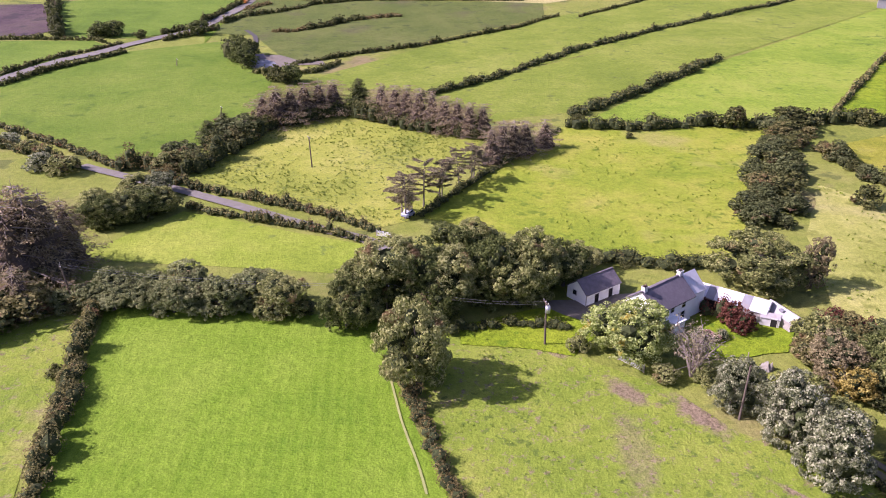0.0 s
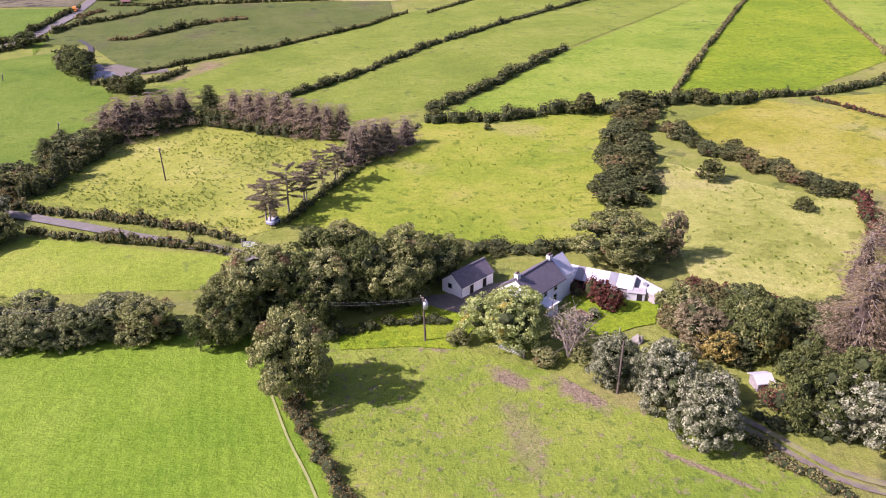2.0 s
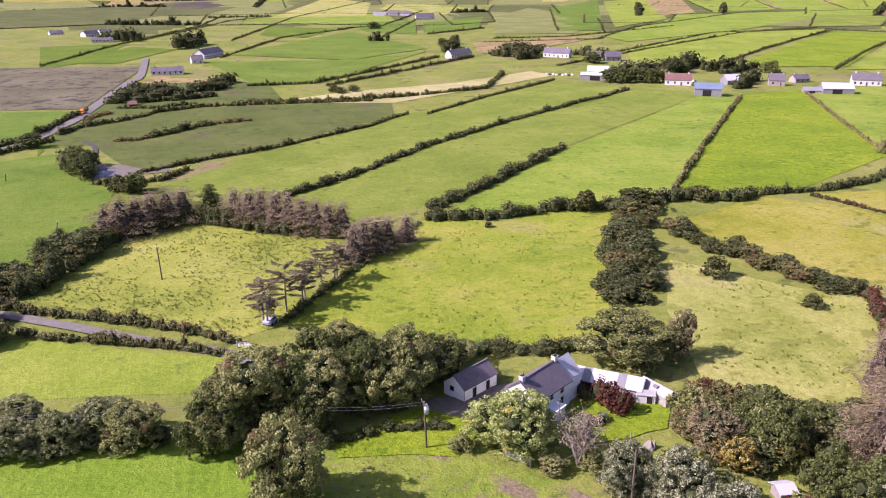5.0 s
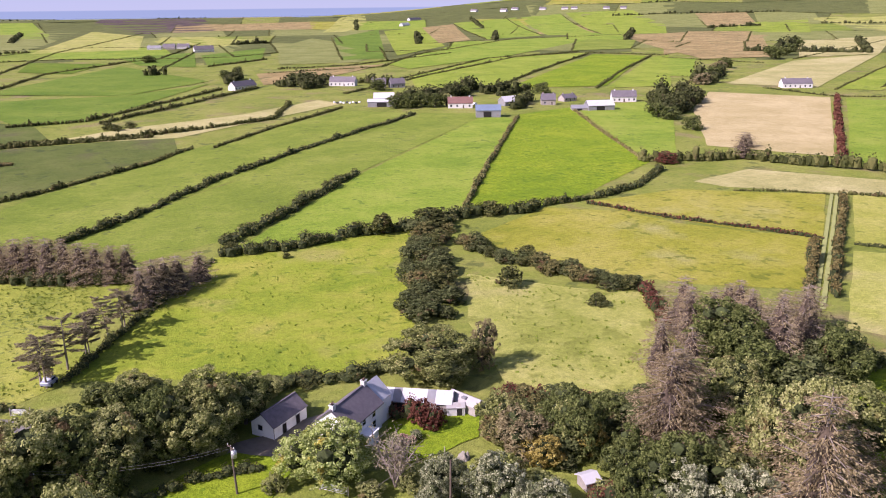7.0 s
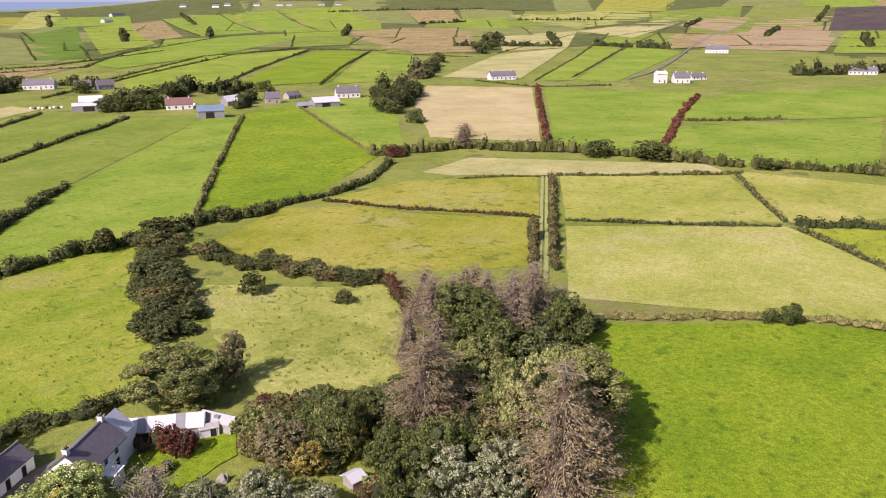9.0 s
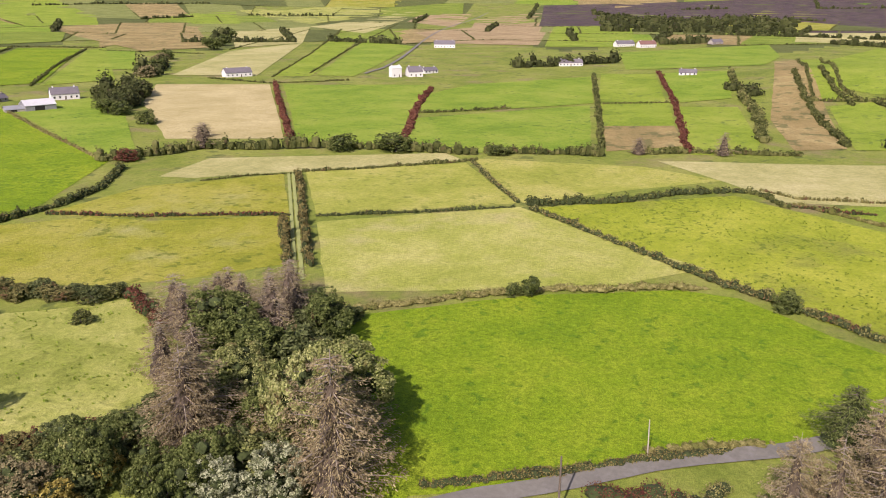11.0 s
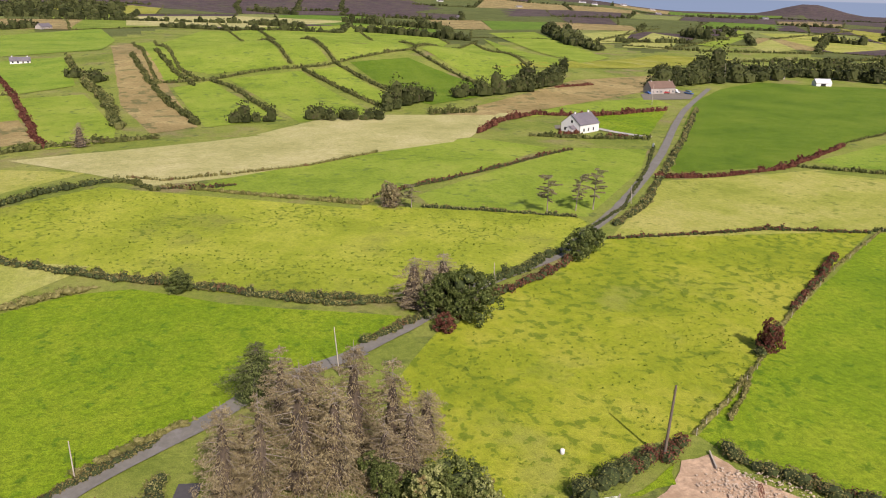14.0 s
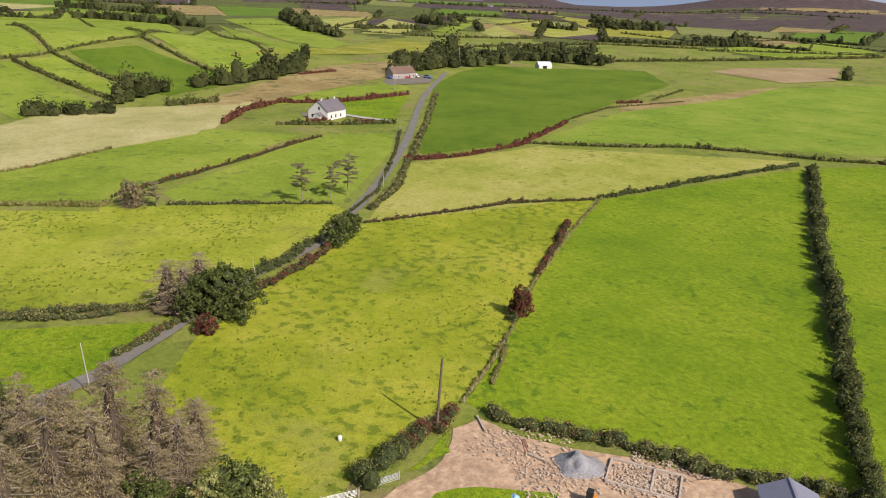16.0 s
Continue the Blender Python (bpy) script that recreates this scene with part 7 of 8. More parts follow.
hedge([(21.3, 118.5), (29.8, 117.0), (36.8, 114.9), (44.4, 115.1)], "gorse", 4, 2)
hedge([(0.7, 94.1), (9.0, 96.0), (17.1, 94.7)], "gorse", 2.5, 1.3)
hedge([(38.2, 100.2), (41.9, 98.0)], "fuchsia", 2.6, 3.2)
hedge([(-59.1, 152.7), (-68.2, 160.9), (-74.5, 161.8)], "brownh", 4, 3.4)
hedge([(-48.4, 193.2), (-39.1, 198.8), (-29.4, 205.7), (-13.2, 195.1), (1.4, 188.0), (9.8, 184.7)], "gorse", 4, 4)
hedge([(-6.0, 136.3), (8.7, 162.0), (27.7, 193.1)], "gorse", 2, 1.4)
thicket([(-68.5, 97.0), (-63.6, 98.1), (-62.8, 104.4)], 4.9, 5.7, 2.5, ["scrub", "hedget", "scrub", "briar"])
thicket([(-70.1, 90.6), (-66.0, 92.2)], 5.6, 4.8, 2.1, ["scrub", "hedget", "scrub", "briar"])
thicket([(74.1, 86.3), (71.0, 79.1), (71.0, 74.3)], 4.2, 4.8, 2.1, ["scrub", "hedget", "scrub", "briar"])
thicket([(65.8, 59.3), (74.0, 62.4), (80.4, 64.6)], 4.9, 5.7, 2.5, ["scrub", "hedget", "scrub", "briar"])
thicket([(70.9, 69.8), (68.1, 64.4), (64.4, 59.0)], 6.3, 5.7, 2.5, ["scrub", "hedget", "scrub", "briar"])
thicket([(110.8, 79.8), (100.9, 76.2), (95.4, 75.5)], 5.6, 5.7, 2.5, ["scrub", "hedget", "scrub", "briar"])
thicket([(50.2, 88.9), (52.9, 81.8), (56.4, 76.4)], 4.2, 3.8, 1.7, ["scrub", "hedget", "scrub", "briar"])
thicket([(55.6, 97.4), (64.0, 86.3), (67.1, 78.4)], 3.5, 3.3, 1.5, ["scrub", "hedget", "scrub", "briar"])
hedge([(642.9, 246.6), (678.1, 217.3), (729.8, 184.2)], "tall", 10, 8)
hedge([(1863.9, 523.1), (1676.0, 354.6), (1614.9, 229.9), (1610.8, 81.8)], "tall", 12, 9)
hedge([(1011.7, 198.2), (1059.1, 149.0)], "tall", 9, 8)
hedge([(541.5, 63.2), (517.4, 39.5)], "tall", 9, 6)
hedge([(219.8, 610.2), (232.0, 579.9)], "tall", 8, 6)
hedge([(119.5, 657.3), (139.8, 701.6)], "tall", 8, 7)
hedge([(152.9, 617.6), (176.9, 592.5)], "tall", 10, 8)
hedge([(267.6, 471.5), (300.4, 490.1)], "tall", 7, 6)
hedge([(434.1, 454.2), (510.7, 515.6)], "tall", 7, 7)
hedge([(299.5, 336.9), (365.5, 386.3)], "tall", 9, 9)
hedge([(69.8, -73.5), (68.1, -74.8)], "fuchsia", 1.5, 1.6)
hedge([(64.5, -77.0), (62.8, -78.7)], "fuchsia", 1.4, 1.5)
hedge([(-65.0, 252.5), (-55.0, 249.1), (-44.8, 254.8), (-39.0, 268.1)], "gorse", 3.5, 2.2)
hedge([(-195.9, 393.4), (-175.4, 351.2), (-154.3, 307.6)], "tall", 5, 5)
hedge([(-115.5, 315.3), (-107.3, 330.0), (-104.3, 364.1), (-101.4, 399.6)], "gorse", 3.4, 2.6)
hedge([(-111.6, 302.2), (-102.8, 314.8), (-97.0, 326.9)], "gorse", 3.4, 2.4)
hedge([(-183.1, 301.6), (-161.8, 302.8), (-137.4, 302.0), (-132.5, 298.0)], "gorse", 3, 2)
hedge([(-145.7, 246.1), (-142.4, 262.1), (-137.6, 275.4), (-131.8, 283.1), (-125.2, 294.3)], "gorse", 2.6, 1.8)
hedge([(-138.9, 232.9), (-135.0, 246.6), (-130.2, 258.5), (-123.9, 268.9), (-118.1, 280.9)], "gorse", 3.2, 2.4)
hedge([(1648.8, 454.7), (1697.1, 339.7), (1749.4, 200.0), (1719.4, 82.2)], "tall", 16, 11)
hedge([(1513.3, 412.2), (1552.9, 311.8), (1602.6, 183.9), (1563.1, 75.3)], "tall", 16, 11)
hedge([(1385.3, 372.7), (1413.5, 284.6), (1452.5, 167.4), (1417.2, 68.9)], "tall", 16, 11)
hedge([(1275.7, 338.8), (1295.7, 261.7), (1326.3, 153.5), (1294.7, 63.5)], "tall", 16, 11)
hedge([(1185.7, -113.5), (1167.0, -146.6), (1147.8, -176.5)], "tall", 14, 10)
hedge([(1063.1, -236.2), (1025.5, -273.3), (969.7, -309.7), (917.5, -339.1)], "tall", 12, 10)
hedge([(1136.8, -550.6), (959.3, -481.1), (842.9, -444.3)], "tall", 14, 11)
hedge([(1008.2, -707.6), (945.1, -702.0), (926.4, -722.0)], "tall", 13, 11)
hedge([(565.9, -408.7), (540.4, -415.6), (527.4, -435.4), (520.7, -458.9)], "tall", 16, 10)
hedge([(467.7, -304.7), (480.5, -348.1), (489.2, -387.0), (504.2, -440.9)], "tall", 16, 11)
hedge([(527.2, -487.6), (506.1, -515.9), (480.7, -539.6)], "tall", 12, 9)
hedge([(1015.3, -1102.1), (880.8, -1037.4), (819.3, -1039.3)], "tall", 16, 10)
hedge([(607.5, -837.9), (587.9, -856.1)], "tall", 14, 10)
hedge([(627.2, -949.9), (607.8, -958.9)], "tall", 14, 10)
hedge([(462.9, -216.9), (493.9, -244.3), (531.9, -272.5)], "tall", 9, 8)
# ---- trees of the plan
tree("syc", -4.5, 80.7, 13.6, 10.3)
tree("syc", -9.5, 100.2, 12.6, 12.4)
tree("syc", -0.1, 101.3, 10.4, 11.2)
tree("syc", 12.8, 105.4, 11.5, 12.0)
tree("syc", -13.9, 96.7, 9.3, 8.1)
tree("syc", 3.9, 122.2, 5.6, 8.6)
tree("syc", 21.7, 114.3, 4.9, 6.4)
tree("syc", 50.0, 108.1, 10.0, 15.4)
tree("lime", 24.6, 88.6, 9.4, 11.0)
tree("white", 35.4, 76.7, 7.1, 6.6)
tree("white", 40.0, 70.9, 9.2, 7.1)
tree("white", 42.3, 63.3, 9.3, 8.1)
tree("hedget", -26.2, 98.2, 7.0, 8.0)
tree("willow", -35.0, 98.2, 6.4, 6.8)
tree("willow", -42.6, 98.7, 6.0, 6.2)
tree("bare", 32.0, 83.0, 8.3, 9.1)
tree("con", -67.4, 108.0, 17.7, 12.5)
tree("con", -75.2, 111.7, 14.4, 12.5)
tree("con", -46.2, 196.9, 11.0, 11.0)
tree("con", -39.7, 202.4, 10.5, 11.2)
tree("con", -32.8, 208.2, 10.0, 10.7)
tree("con", -19.1, 203.5, 10.2, 8.9)
tree("con", -12.0, 198.7, 11.1, 8.7)
tree("con", -5.1, 193.9, 10.9, 8.5)
tree("con", 1.4, 189.4, 10.1, 8.3)
tree("con", 7.8, 187.3, 9.3, 8.2)
tree("con", 11.8, 170.5, 10.0, 7.6)
tree("con", 17.4, 174.8, 8.8, 8.4)
tree("con", 22.6, 179.2, 7.6, 7.3)
tree("dark", -25.8, 208.6, 10.3, 6.8)
tree("dark", -58.3, 188.9, 5.7, 5.0)
tree("thin", -9.9, 136.6, 8.0, 7.3)
tree("thin", -5.7, 141.1, 9.9, 7.5)
tree("thin", -2.6, 145.7, 9.0, 7.2)
tree("thin", 4.3, 155.5, 8.5, 5.8)
tree("con", 71.5, 74.8, 15.6, 12.6)
tree("con", 76.7, 56.7, 15.9, 15.8)
tree("con", 99.9, 105.7, 11.9, 8.8)
tree("con", 114.0, 108.1, 7.2, 8.3)
tree("con", 114.6, 95.4, 10.0, 7.9)
tree("con", 121.0, 95.2, 10.2, 8.2)
tree("con", 113.6, 101.9, 8.1, 6.9)
tree("con", 68.6, 49.9, 21.5, 13.8)
tree("con", 68.4, 73.4, 17.3, 10.7)
tree("con", 97.7, 101.4, 11.7, 7.5)
tree("con", 115.1, 91.2, 12.0, 6.7)
tree("con", 106.0, 88.6, 12.6, 6.4)
tree("con", 87.7, 90.2, 9.6, 6.9)
tree("syc", 84.9, 59.9, 13.6, 15.2)
tree("syc", 83.5, 76.3, 9.9, 9.9)
tree("syc", 75.0, 57.3, 16.9, 11.8)
tree("green", 98.6, 92.6, 11.3, 12.5)
tree("green", 94.8, 82.5, 8.6, 12.7)
tree("green", 83.1, 79.5, 8.1, 11.9)
tree("green", 107.7, 77.6, 9.9, 10.3)
tree("green", 62.4, 64.5, 10.1, 9.1)
tree("green", 57.9, 63.7, 9.0, 7.4)
tree("green", 57.6, 79.2, 9.7, 7.3)
tree("green", 66.4, 83.8, 5.7, 6.9)
tree("white", 64.7, 55.5, 8.9, 8.0)
tree("white", 59.5, 60.5, 8.1, 8.7)
tree("white", 82.7, 72.0, 6.8, 5.3)
tree("dusty", 51.2, 82.6, 7.0, 8.0)
tree("dusty", 68.6, 86.6, 2.9, 5.3)
tree("gold", 51.4, 78.4, 5.1, 5.5)
tree("gold", 58.6, 78.1, 5.3, 4.8)
tree("shrub", 54.6, 68.0, 3.0, 4.2)
tree("shrub", 57.1, 79.7, 7.5, 7.3)
tree("shrub", 50.9, 89.3, 6.3, 6.7)
tree("shrub", 43.2, 75.1, 5.6, 6.7)
tree("shrub", 47.1, 71.2, 4.8, 6.6)
tree("con", 84.8, -0.3, 15.2, 5.9)
tree("con", 84.1, -4.5, 16.5, 5.9)
tree("con", 85.2, -9.5, 19.2, 7.4)
tree("con", 85.1, -13.7, 15.7, 8.2)
tree("con", 90.3, -17.3, 18.6, 7.0)
tree("con", 88.4, -22.0, 16.7, 7.0)
tree("con", 90.3, -27.4, 9.8, 7.1)
tree("con", 82.5, -19.4, 10.8, 6.6)
tree("con", 102.1, -9.3, 13.6, 5.1)
tree("dark", 112.0, -6.9, 9.8, 7.2)
tree("green", 132.6, -49.6, 11.3, 11.0)
tree("green", 134.6, -44.4, 9.5, 8.8)
tree("con", 140.7, -40.6, 11.5, 7.9)
tree("con", 140.1, -46.5, 12.2, 8.0)
tree("green", 160.0, -87.7, 8.7, 6.8)
tree("green", 163.0, -92.6, 7.5, 6.3)
tree("thin", 200.5, -99.3, 12.1, 7.5)
tree("thin", 200.7, -108.8, 11.4, 6.7)
tree("thin", 200.8, -114.7, 12.7, 7.7)
tree("dusty", 218.5, -56.7, 7.8, 6.7)
tree("thin", 214.6, -62.0, 7.5, 5.8)
tree("green", 161.1, 3.7, 5.4, 5.1)
tree("green", 145.0, 56.0, 3.2, 3.8)
tree("green", 147.2, 52.8, 4.5, 4.5)
tree("green", 76.9, -26.5, 8.0, 8.6)
tree("green", 80.0, -18.8, 6.8, 7.2)
tree("bushr", 42.5, 94.4, 4.0, 3.8)
tree("bushr", 103.8, -97.0, 6.5, 4.4)
tree("bushr", 127.9, -42.9, 3.9, 4.2)
tree("bush", -52.5, 80.9, 2.5, 2.4)
tree("bush", 75.0, 197.0, 5.8, 9.2)
tree("bush", 110.8, 201.3, 4.3, 7.4)
tree("bush", 90.7, 197.8, 5.5, 12.6)
tree("bush", 83.7, 143.3, 4.7, 6.2)
tree("bush", 56.0, 197.5, 2.5, 3.7)
tree("bush", 32.7, 196.7, 3.5, 4.3)
tree("bush", 45.0, 187.2, 1.5, 2.5)
tree("bush", 93.8, 124.3, 2.8, 4.1)
tree("bush", 29.6, 115.5, 1.3, 2.8)
tree("dusty", 58.8, 109.1, 9.5, 5.8)
tree("con", 217.8, -56.4, 7.0, 6.7)
tree("green", 277.4, 295.9, 7.3, 10.1)
tree("con", 243.0, 230.5, 11.3, 9.6)
tree("con", 314.9, 68.2, 7.1, 8.2)
tree("con", 326.5, 37.2, 10.2, 6.7)
tree("green", 264.8, 177.2, 6.9, 11.5)
tree("green", 273.5, 156.6, 8.1, 13.7)
tree("green", 286.9, 118.1, 4.4, 9.0)
tree("con", 263.2, 247.3, 6.9, 7.8)
tree("shrub", 17.9, 88.9, 2.7, 3.1)
tree("shrub", 28.0, 81.6, 2.5, 3.7)
tree("shrub", 33.6, 81.2, 2.9, 3.7)
tree("con", -42.7, 198.6, 10.7, 8.9)
tree("con", -36.1, 204.3, 10.9, 9.0)
tree("con", -15.1, 200.1, 10.8, 8.8)
tree("con", -8.5, 195.3, 11.3, 8.5)
tree("con", -1.8, 190.8, 10.4, 8.4)
tree("con", 4.5, 187.2, 9.7, 8.2)
tree("con", 9.0, 166.5, 9.8, 6.8)
tree("con", 14.6, 172.6, 9.4, 7.7)
tree("con", -49.5, 195.2, 9.2, 8.8)
tree("con", -68.9, 104.2, 16.4, 12.7)
tree("green", -12.0, 99.3, 8.9, 9.0)
tree("green", -4.4, 100.4, 12.2, 10.7)
tree("green", 6.9, 103.3, 11.9, 10.1)
tree("green", 18.1, 108.3, 7.9, 7.9)
tree("green", 0.9, 117.6, 6.8, 8.4)
tree("green", -2.5, 96.3, 7.9, 7.2)
tree("green", -15.7, 95.1, 8.3, 7.2)
tree("syc", 10.3, 102.5, 10.5, 10.9)
tree("con", 86.1, -2.5, 12.2, 5.2)
tree("con", 92.4, -12.3, 15.8, 6.3)
tree("con", 85.2, -23.4, 11.7, 6.8)
tree("shrub", 75.9, -23.3, 7.8, 6.3)
tree("shrub", 73.8, -28.3, 6.3, 5.6)
tree("green", 59.7, 85.8, 6.5, 7.6)
tree("green", 59.6, 71.0, 7.7, 6.2)
tree("green", 78.6, 66.3, 11.0, 8.4)
tree("green", 96.3, 87.7, 8.3, 9.1)
tree("green", 54.4, 63.8, 8.0, 5.8)
tree("con", 84.4, 93.7, 10.7, 6.9)
tree("con", 109.0, 97.7, 10.3, 6.7)
tree("con", 114.4, 105.7, 8.9, 5.9)
tree("con", 104.4, 102.6, 9.7, 5.6)
tree("con", 137.7, -42.6, 11.6, 6.7)
tree("bushr", 41.6, 96.3, 4.1, 3.6)
thicket([(88.6, 194.2), (80.9, 179.0), (73.6, 164.8), (67.2, 150.8), (62.2, 138.6), (59.2, 131.8)], 9.5, 3.8, 1.15, ["scrub", "scrub", "scrub", "briar", "bush"])
thicket([(90.6, 178.5), (92.2, 168.9), (95.0, 156.8), (99.3, 147.2), (102.2, 138.9), (105.4, 130.7), (109.3, 127.9)], 5.5, 3.0, 1.5, ["scrub", "scrub", "briar", "bush"])
thicket([(-53.6, 101.6), (-49.5, 102.6), (-45.5, 102.7), (-41.1, 101.3), (-36.4, 100.2), (-32.9, 102.0), (-28.0, 99.8)], 2.2, 4.8, 2.6, ["willow", "hedget", "willow", "briar", "willow"])
tree("green", 182.5, 450.1, 8, 11)
tree("green", 189.1, 446.2, 9, 10)
tree("green", 198.2, 447.0, 10, 12)
tree("green", 205.7, 442.5, 9, 11)
tree("syc", 214.1, 443.8, 8, 10)
tree("green", 169.8, 636.4, 9, 12)
tree("green", 177.3, 621.4, 10, 13)
tree("green", 187.9, 614.9, 9, 12)
tree("green", 210.9, 552.5, 9, 14)
tree("green", 248.1, 487.4, 8, 10)
tree("green", 301.2, 470.2, 8, 12)
tree("green", 291.9, 338.6, 8, 12)
tree("green", 291.3, 328.8, 7, 11)
tree("dusty", 327.9, 361.0, 7, 11)
tree("green", 345.3, 372.0, 7, 11)
tree("dusty", 432.0, 456.4, 9, 14)
tree("green", 467.8, 485.2, 10, 15)
tree("dusty", 516.2, 526.0, 10, 15)
tree("green", 555.2, 555.7, 10, 14)
tree("green", 666.7, 602.1, 13, 18)
tree("green", 719.2, 634.7, 13, 18)
tree("green", 825.9, 714.6, 14, 20)
tree("bushr", 209.5, 236.4, 5, 8)
tree("green", 129.0, 706.1, 8, 11)
tree("green", 143.2, 728.5, 9, 11)
tree("green", 90.7, 939.3, 9, 14)
tree("bush", 18.2, 444.9, 4, 7)
tree("bush", 29.2, 443.3, 3.5, 7)
tree("bush", 21.9, 438.6, 3.5, 8)
tree("green", -137.5, 310.7, 6, 9)
tree("green", -134.2, 310.9, 6.5, 9)
tree("green", -140.0, 308.4, 4.5, 7)
tree("bush", -121.7, 307.1, 3.5, 5)
tree("green", -101.7, 314.8, 6, 8)
tree("green", -77.6, 277.2, 8, 8)
tree("green", -72.5, 266.8, 9, 9)
tree("green", -69.0, 260.3, 7, 8)
tree("green", -72.0, 279.3, 6, 7)
tree("bush", -56.2, 243.9, 5, 7)
tree("green", -50.3, 241.2, 6.5, 7)
tree("bush", -52.3, 239.7, 5, 6)
tree("thin", -9.0, 134.9, 9.5, 6.5)
tree("thin", -2.1, 146.1, 9, 6)
tree("thin", 1.5, 151.6, 9.5, 6)
tree("thin", 4.8, 157.4, 8.5, 6)
tree("con", -71.8, 106.8, 17, 9.5)
tree("con", -68.4, 107.9, 18.5, 10)
tree("con", -65.9, 110.3, 16, 9)
tree("con", -64.7, 114.0, 13, 8)
tree("con", -78.4, 109.6, 17, 10)
tree("con", -65.1, 97.1, 9, 7)
tree("hedget", -69.0, 132.5, 6.5, 8)
tree("green", -65.6, 131.0, 6.5, 8)
tree("hedget", -62.8, 132.7, 6.5, 8)
tree("green", -59.0, 134.4, 6, 8)
tree("hedget", -56.7, 137.2, 5.5, 7)
tree("white", -61.7, 146.3, 5, 7)
tree("hedget", -65.2, 144.7, 5, 7)
tree("white", -92.7, 160.9, 4, 6)
tree("hedget", -86.4, 158.2, 4.5, 6.5)
tree("briar", -62.4, 161.6, 4.5, 6)
tree("hedget", -64.6, 160.5, 4.5, 6)
tree("briar", -60.1, 164.7, 4.5, 6)
tree("scrub", -55.5, 176.9, 5, 6)
tree("briar", -52.8, 179.6, 5, 6)
tree("scrub", -50.6, 182.3, 4.5, 6)
tree("dark", -58.7, 176.8, 7.5, 5)
tree("briar", -56.6, 175.6, 4, 6)
tree("white", -108.0, 178.6, 3.2, 5)
tree("hedget", -100.6, 173.3, 3, 5)
# ---- placed things
far_house((209.86, 432.71), (223.16, 426.11), 6, 3.3, 6.7, WHITE, ROOF_RED, "house", "white rendered house with a red-brown roof")
far_house((205.48, 388.16), (217.78, 382.06), 9, 4.2, 6.8, TIN_GREY, TIN_BLUE, "barn", "open barn with a blue metal roof")
far_house((244.19, 423.11), (254.59, 423.81), 8, 2.9, 5.8, TIN_GREY, TIN_PALE, "barn", "grey metal farm barn")
far_house((266.20, 416.44), (273.90, 412.54), 6, 3.4, 6.8, STONE_WALL, SLATE, "cottage", "old stone farm building with a slate roof")
far_house((287.67, 423.19), (297.87, 424.29), 6, 2.3, 4.6, STONE_WALL, SLATE, "cottage", "stone outbuilding with a slate roof")
far_house((275.21, 379.56), (290.01, 374.66), 9, 3.1, 5.7, TIN_GREY, TIN_PALE, "barn", "long low grey barn")
far_house((267.26, 384.91), (275.46, 380.81), 7, 1.6, 3.2, STONE_WALL, TIN_GREY, "shed", "low grey lean-to shed")
far_house((312.21, 406.26), (325.71, 399.26), 7, 3.5, 7.0, WHITE, SLATE, "house", "white bungalow with a grey slate roof")
far_house((169.42, 463.70), (186.42, 455.40), 8, 3.3, 4.7, TIN_GREY, TIN_PALE, "barn", "wide pale-roofed farm shed")
far_house((180.96, 483.45), (192.56, 477.85), 8, 3.0, 6.0, TIN_GREY, TIN_PALE, "barn", "tall pale-roofed farm shed")
far_house((188.45, 600.88), (204.95, 588.28), 7, 3.6, 7.1, WHITE, SLATE, "house", "white house with a slate roof")
far_house((210.86, 567.26), (220.46, 562.56), 7, 3.6, 7.1, STONE_WALL, SLATE, "house", "grey house with a slate roof")
far_house((224.29, 560.82), (235.49, 559.82), 7, 3.5, 6.9, TIN_GREY, SLATE, "house", "grey house with a dark roof")
far_house((116.16, 603.27), (135.26, 616.57), 7, 3.2, 6.5, WHITE, SLATE, "house", "white house with a slate roof")
far_house((162.33, 1091.44), (187.83, 1093.34), 8, 4.5, 8.9, WHITE, SLATE, "house", "white house on the slope")
far_house((134.91, 1197.02), (150.81, 1190.62), 7, 3.8, 7.7, STONE_WALL, SLATE, "house", "grey house on the slope")
far_house((154.77, 1203.63), (170.87, 1197.03), 7, 3.5, 7.0, WHITE, SLATE, "house", "white house on the slope")
far_house((113.46, 1191.41), (131.26, 1184.31), 7, 3.0, 6.1, WHITE, TIN_GREY, "house", "low white house on the slope")
far_house((733.98, 1749.91), (770.08, 1790.41), 9, 4.5, 9.0, WHITE, WHITE, "house", "white gable house on the far slope")
far_house((858.04, 1994.75), (907.14, 2030.85), 9, 4.5, 9.0, WHITE, SLATE, "house", "white house on the far slope")
far_house((1156.93, 2223.77), (1165.23, 2199.07), 9, 4.5, 9.0, WHITE, SLATE, "house", "white house on the far slope")
far_house((1200.08, 2115.12), (1209.88, 2095.42), 9, 4.5, 9.0, WHITE, SLATE, "house", "white house on the far slope")
far_house((1242.61, 2122.37), (1252.51, 2103.07), 9, 4.5, 9.0, WHITE, SLATE, "house", "white house on the far slope")
far_house((1289.77, 2041.76), (1301.07, 2025.96), 9, 4.5, 9.0, WHITE, SLATE, "house", "white house on the far slope")
far_house((1332.01, 1988.33), (1344.41, 1975.03), 9, 4.5, 9.0, WHITE, SLATE, "house", "white house on the far slope")
far_house((1351.14, 1968.35), (1364.14, 1956.15), 9, 4.5, 9.0, WHITE, SLATE, "house", "white house on the far slope")
far_house((1422.00, 1910.57), (1435.70, 1899.87), 9, 4.5, 9.0, WHITE, SLATE, "house", "white house on the far slope")
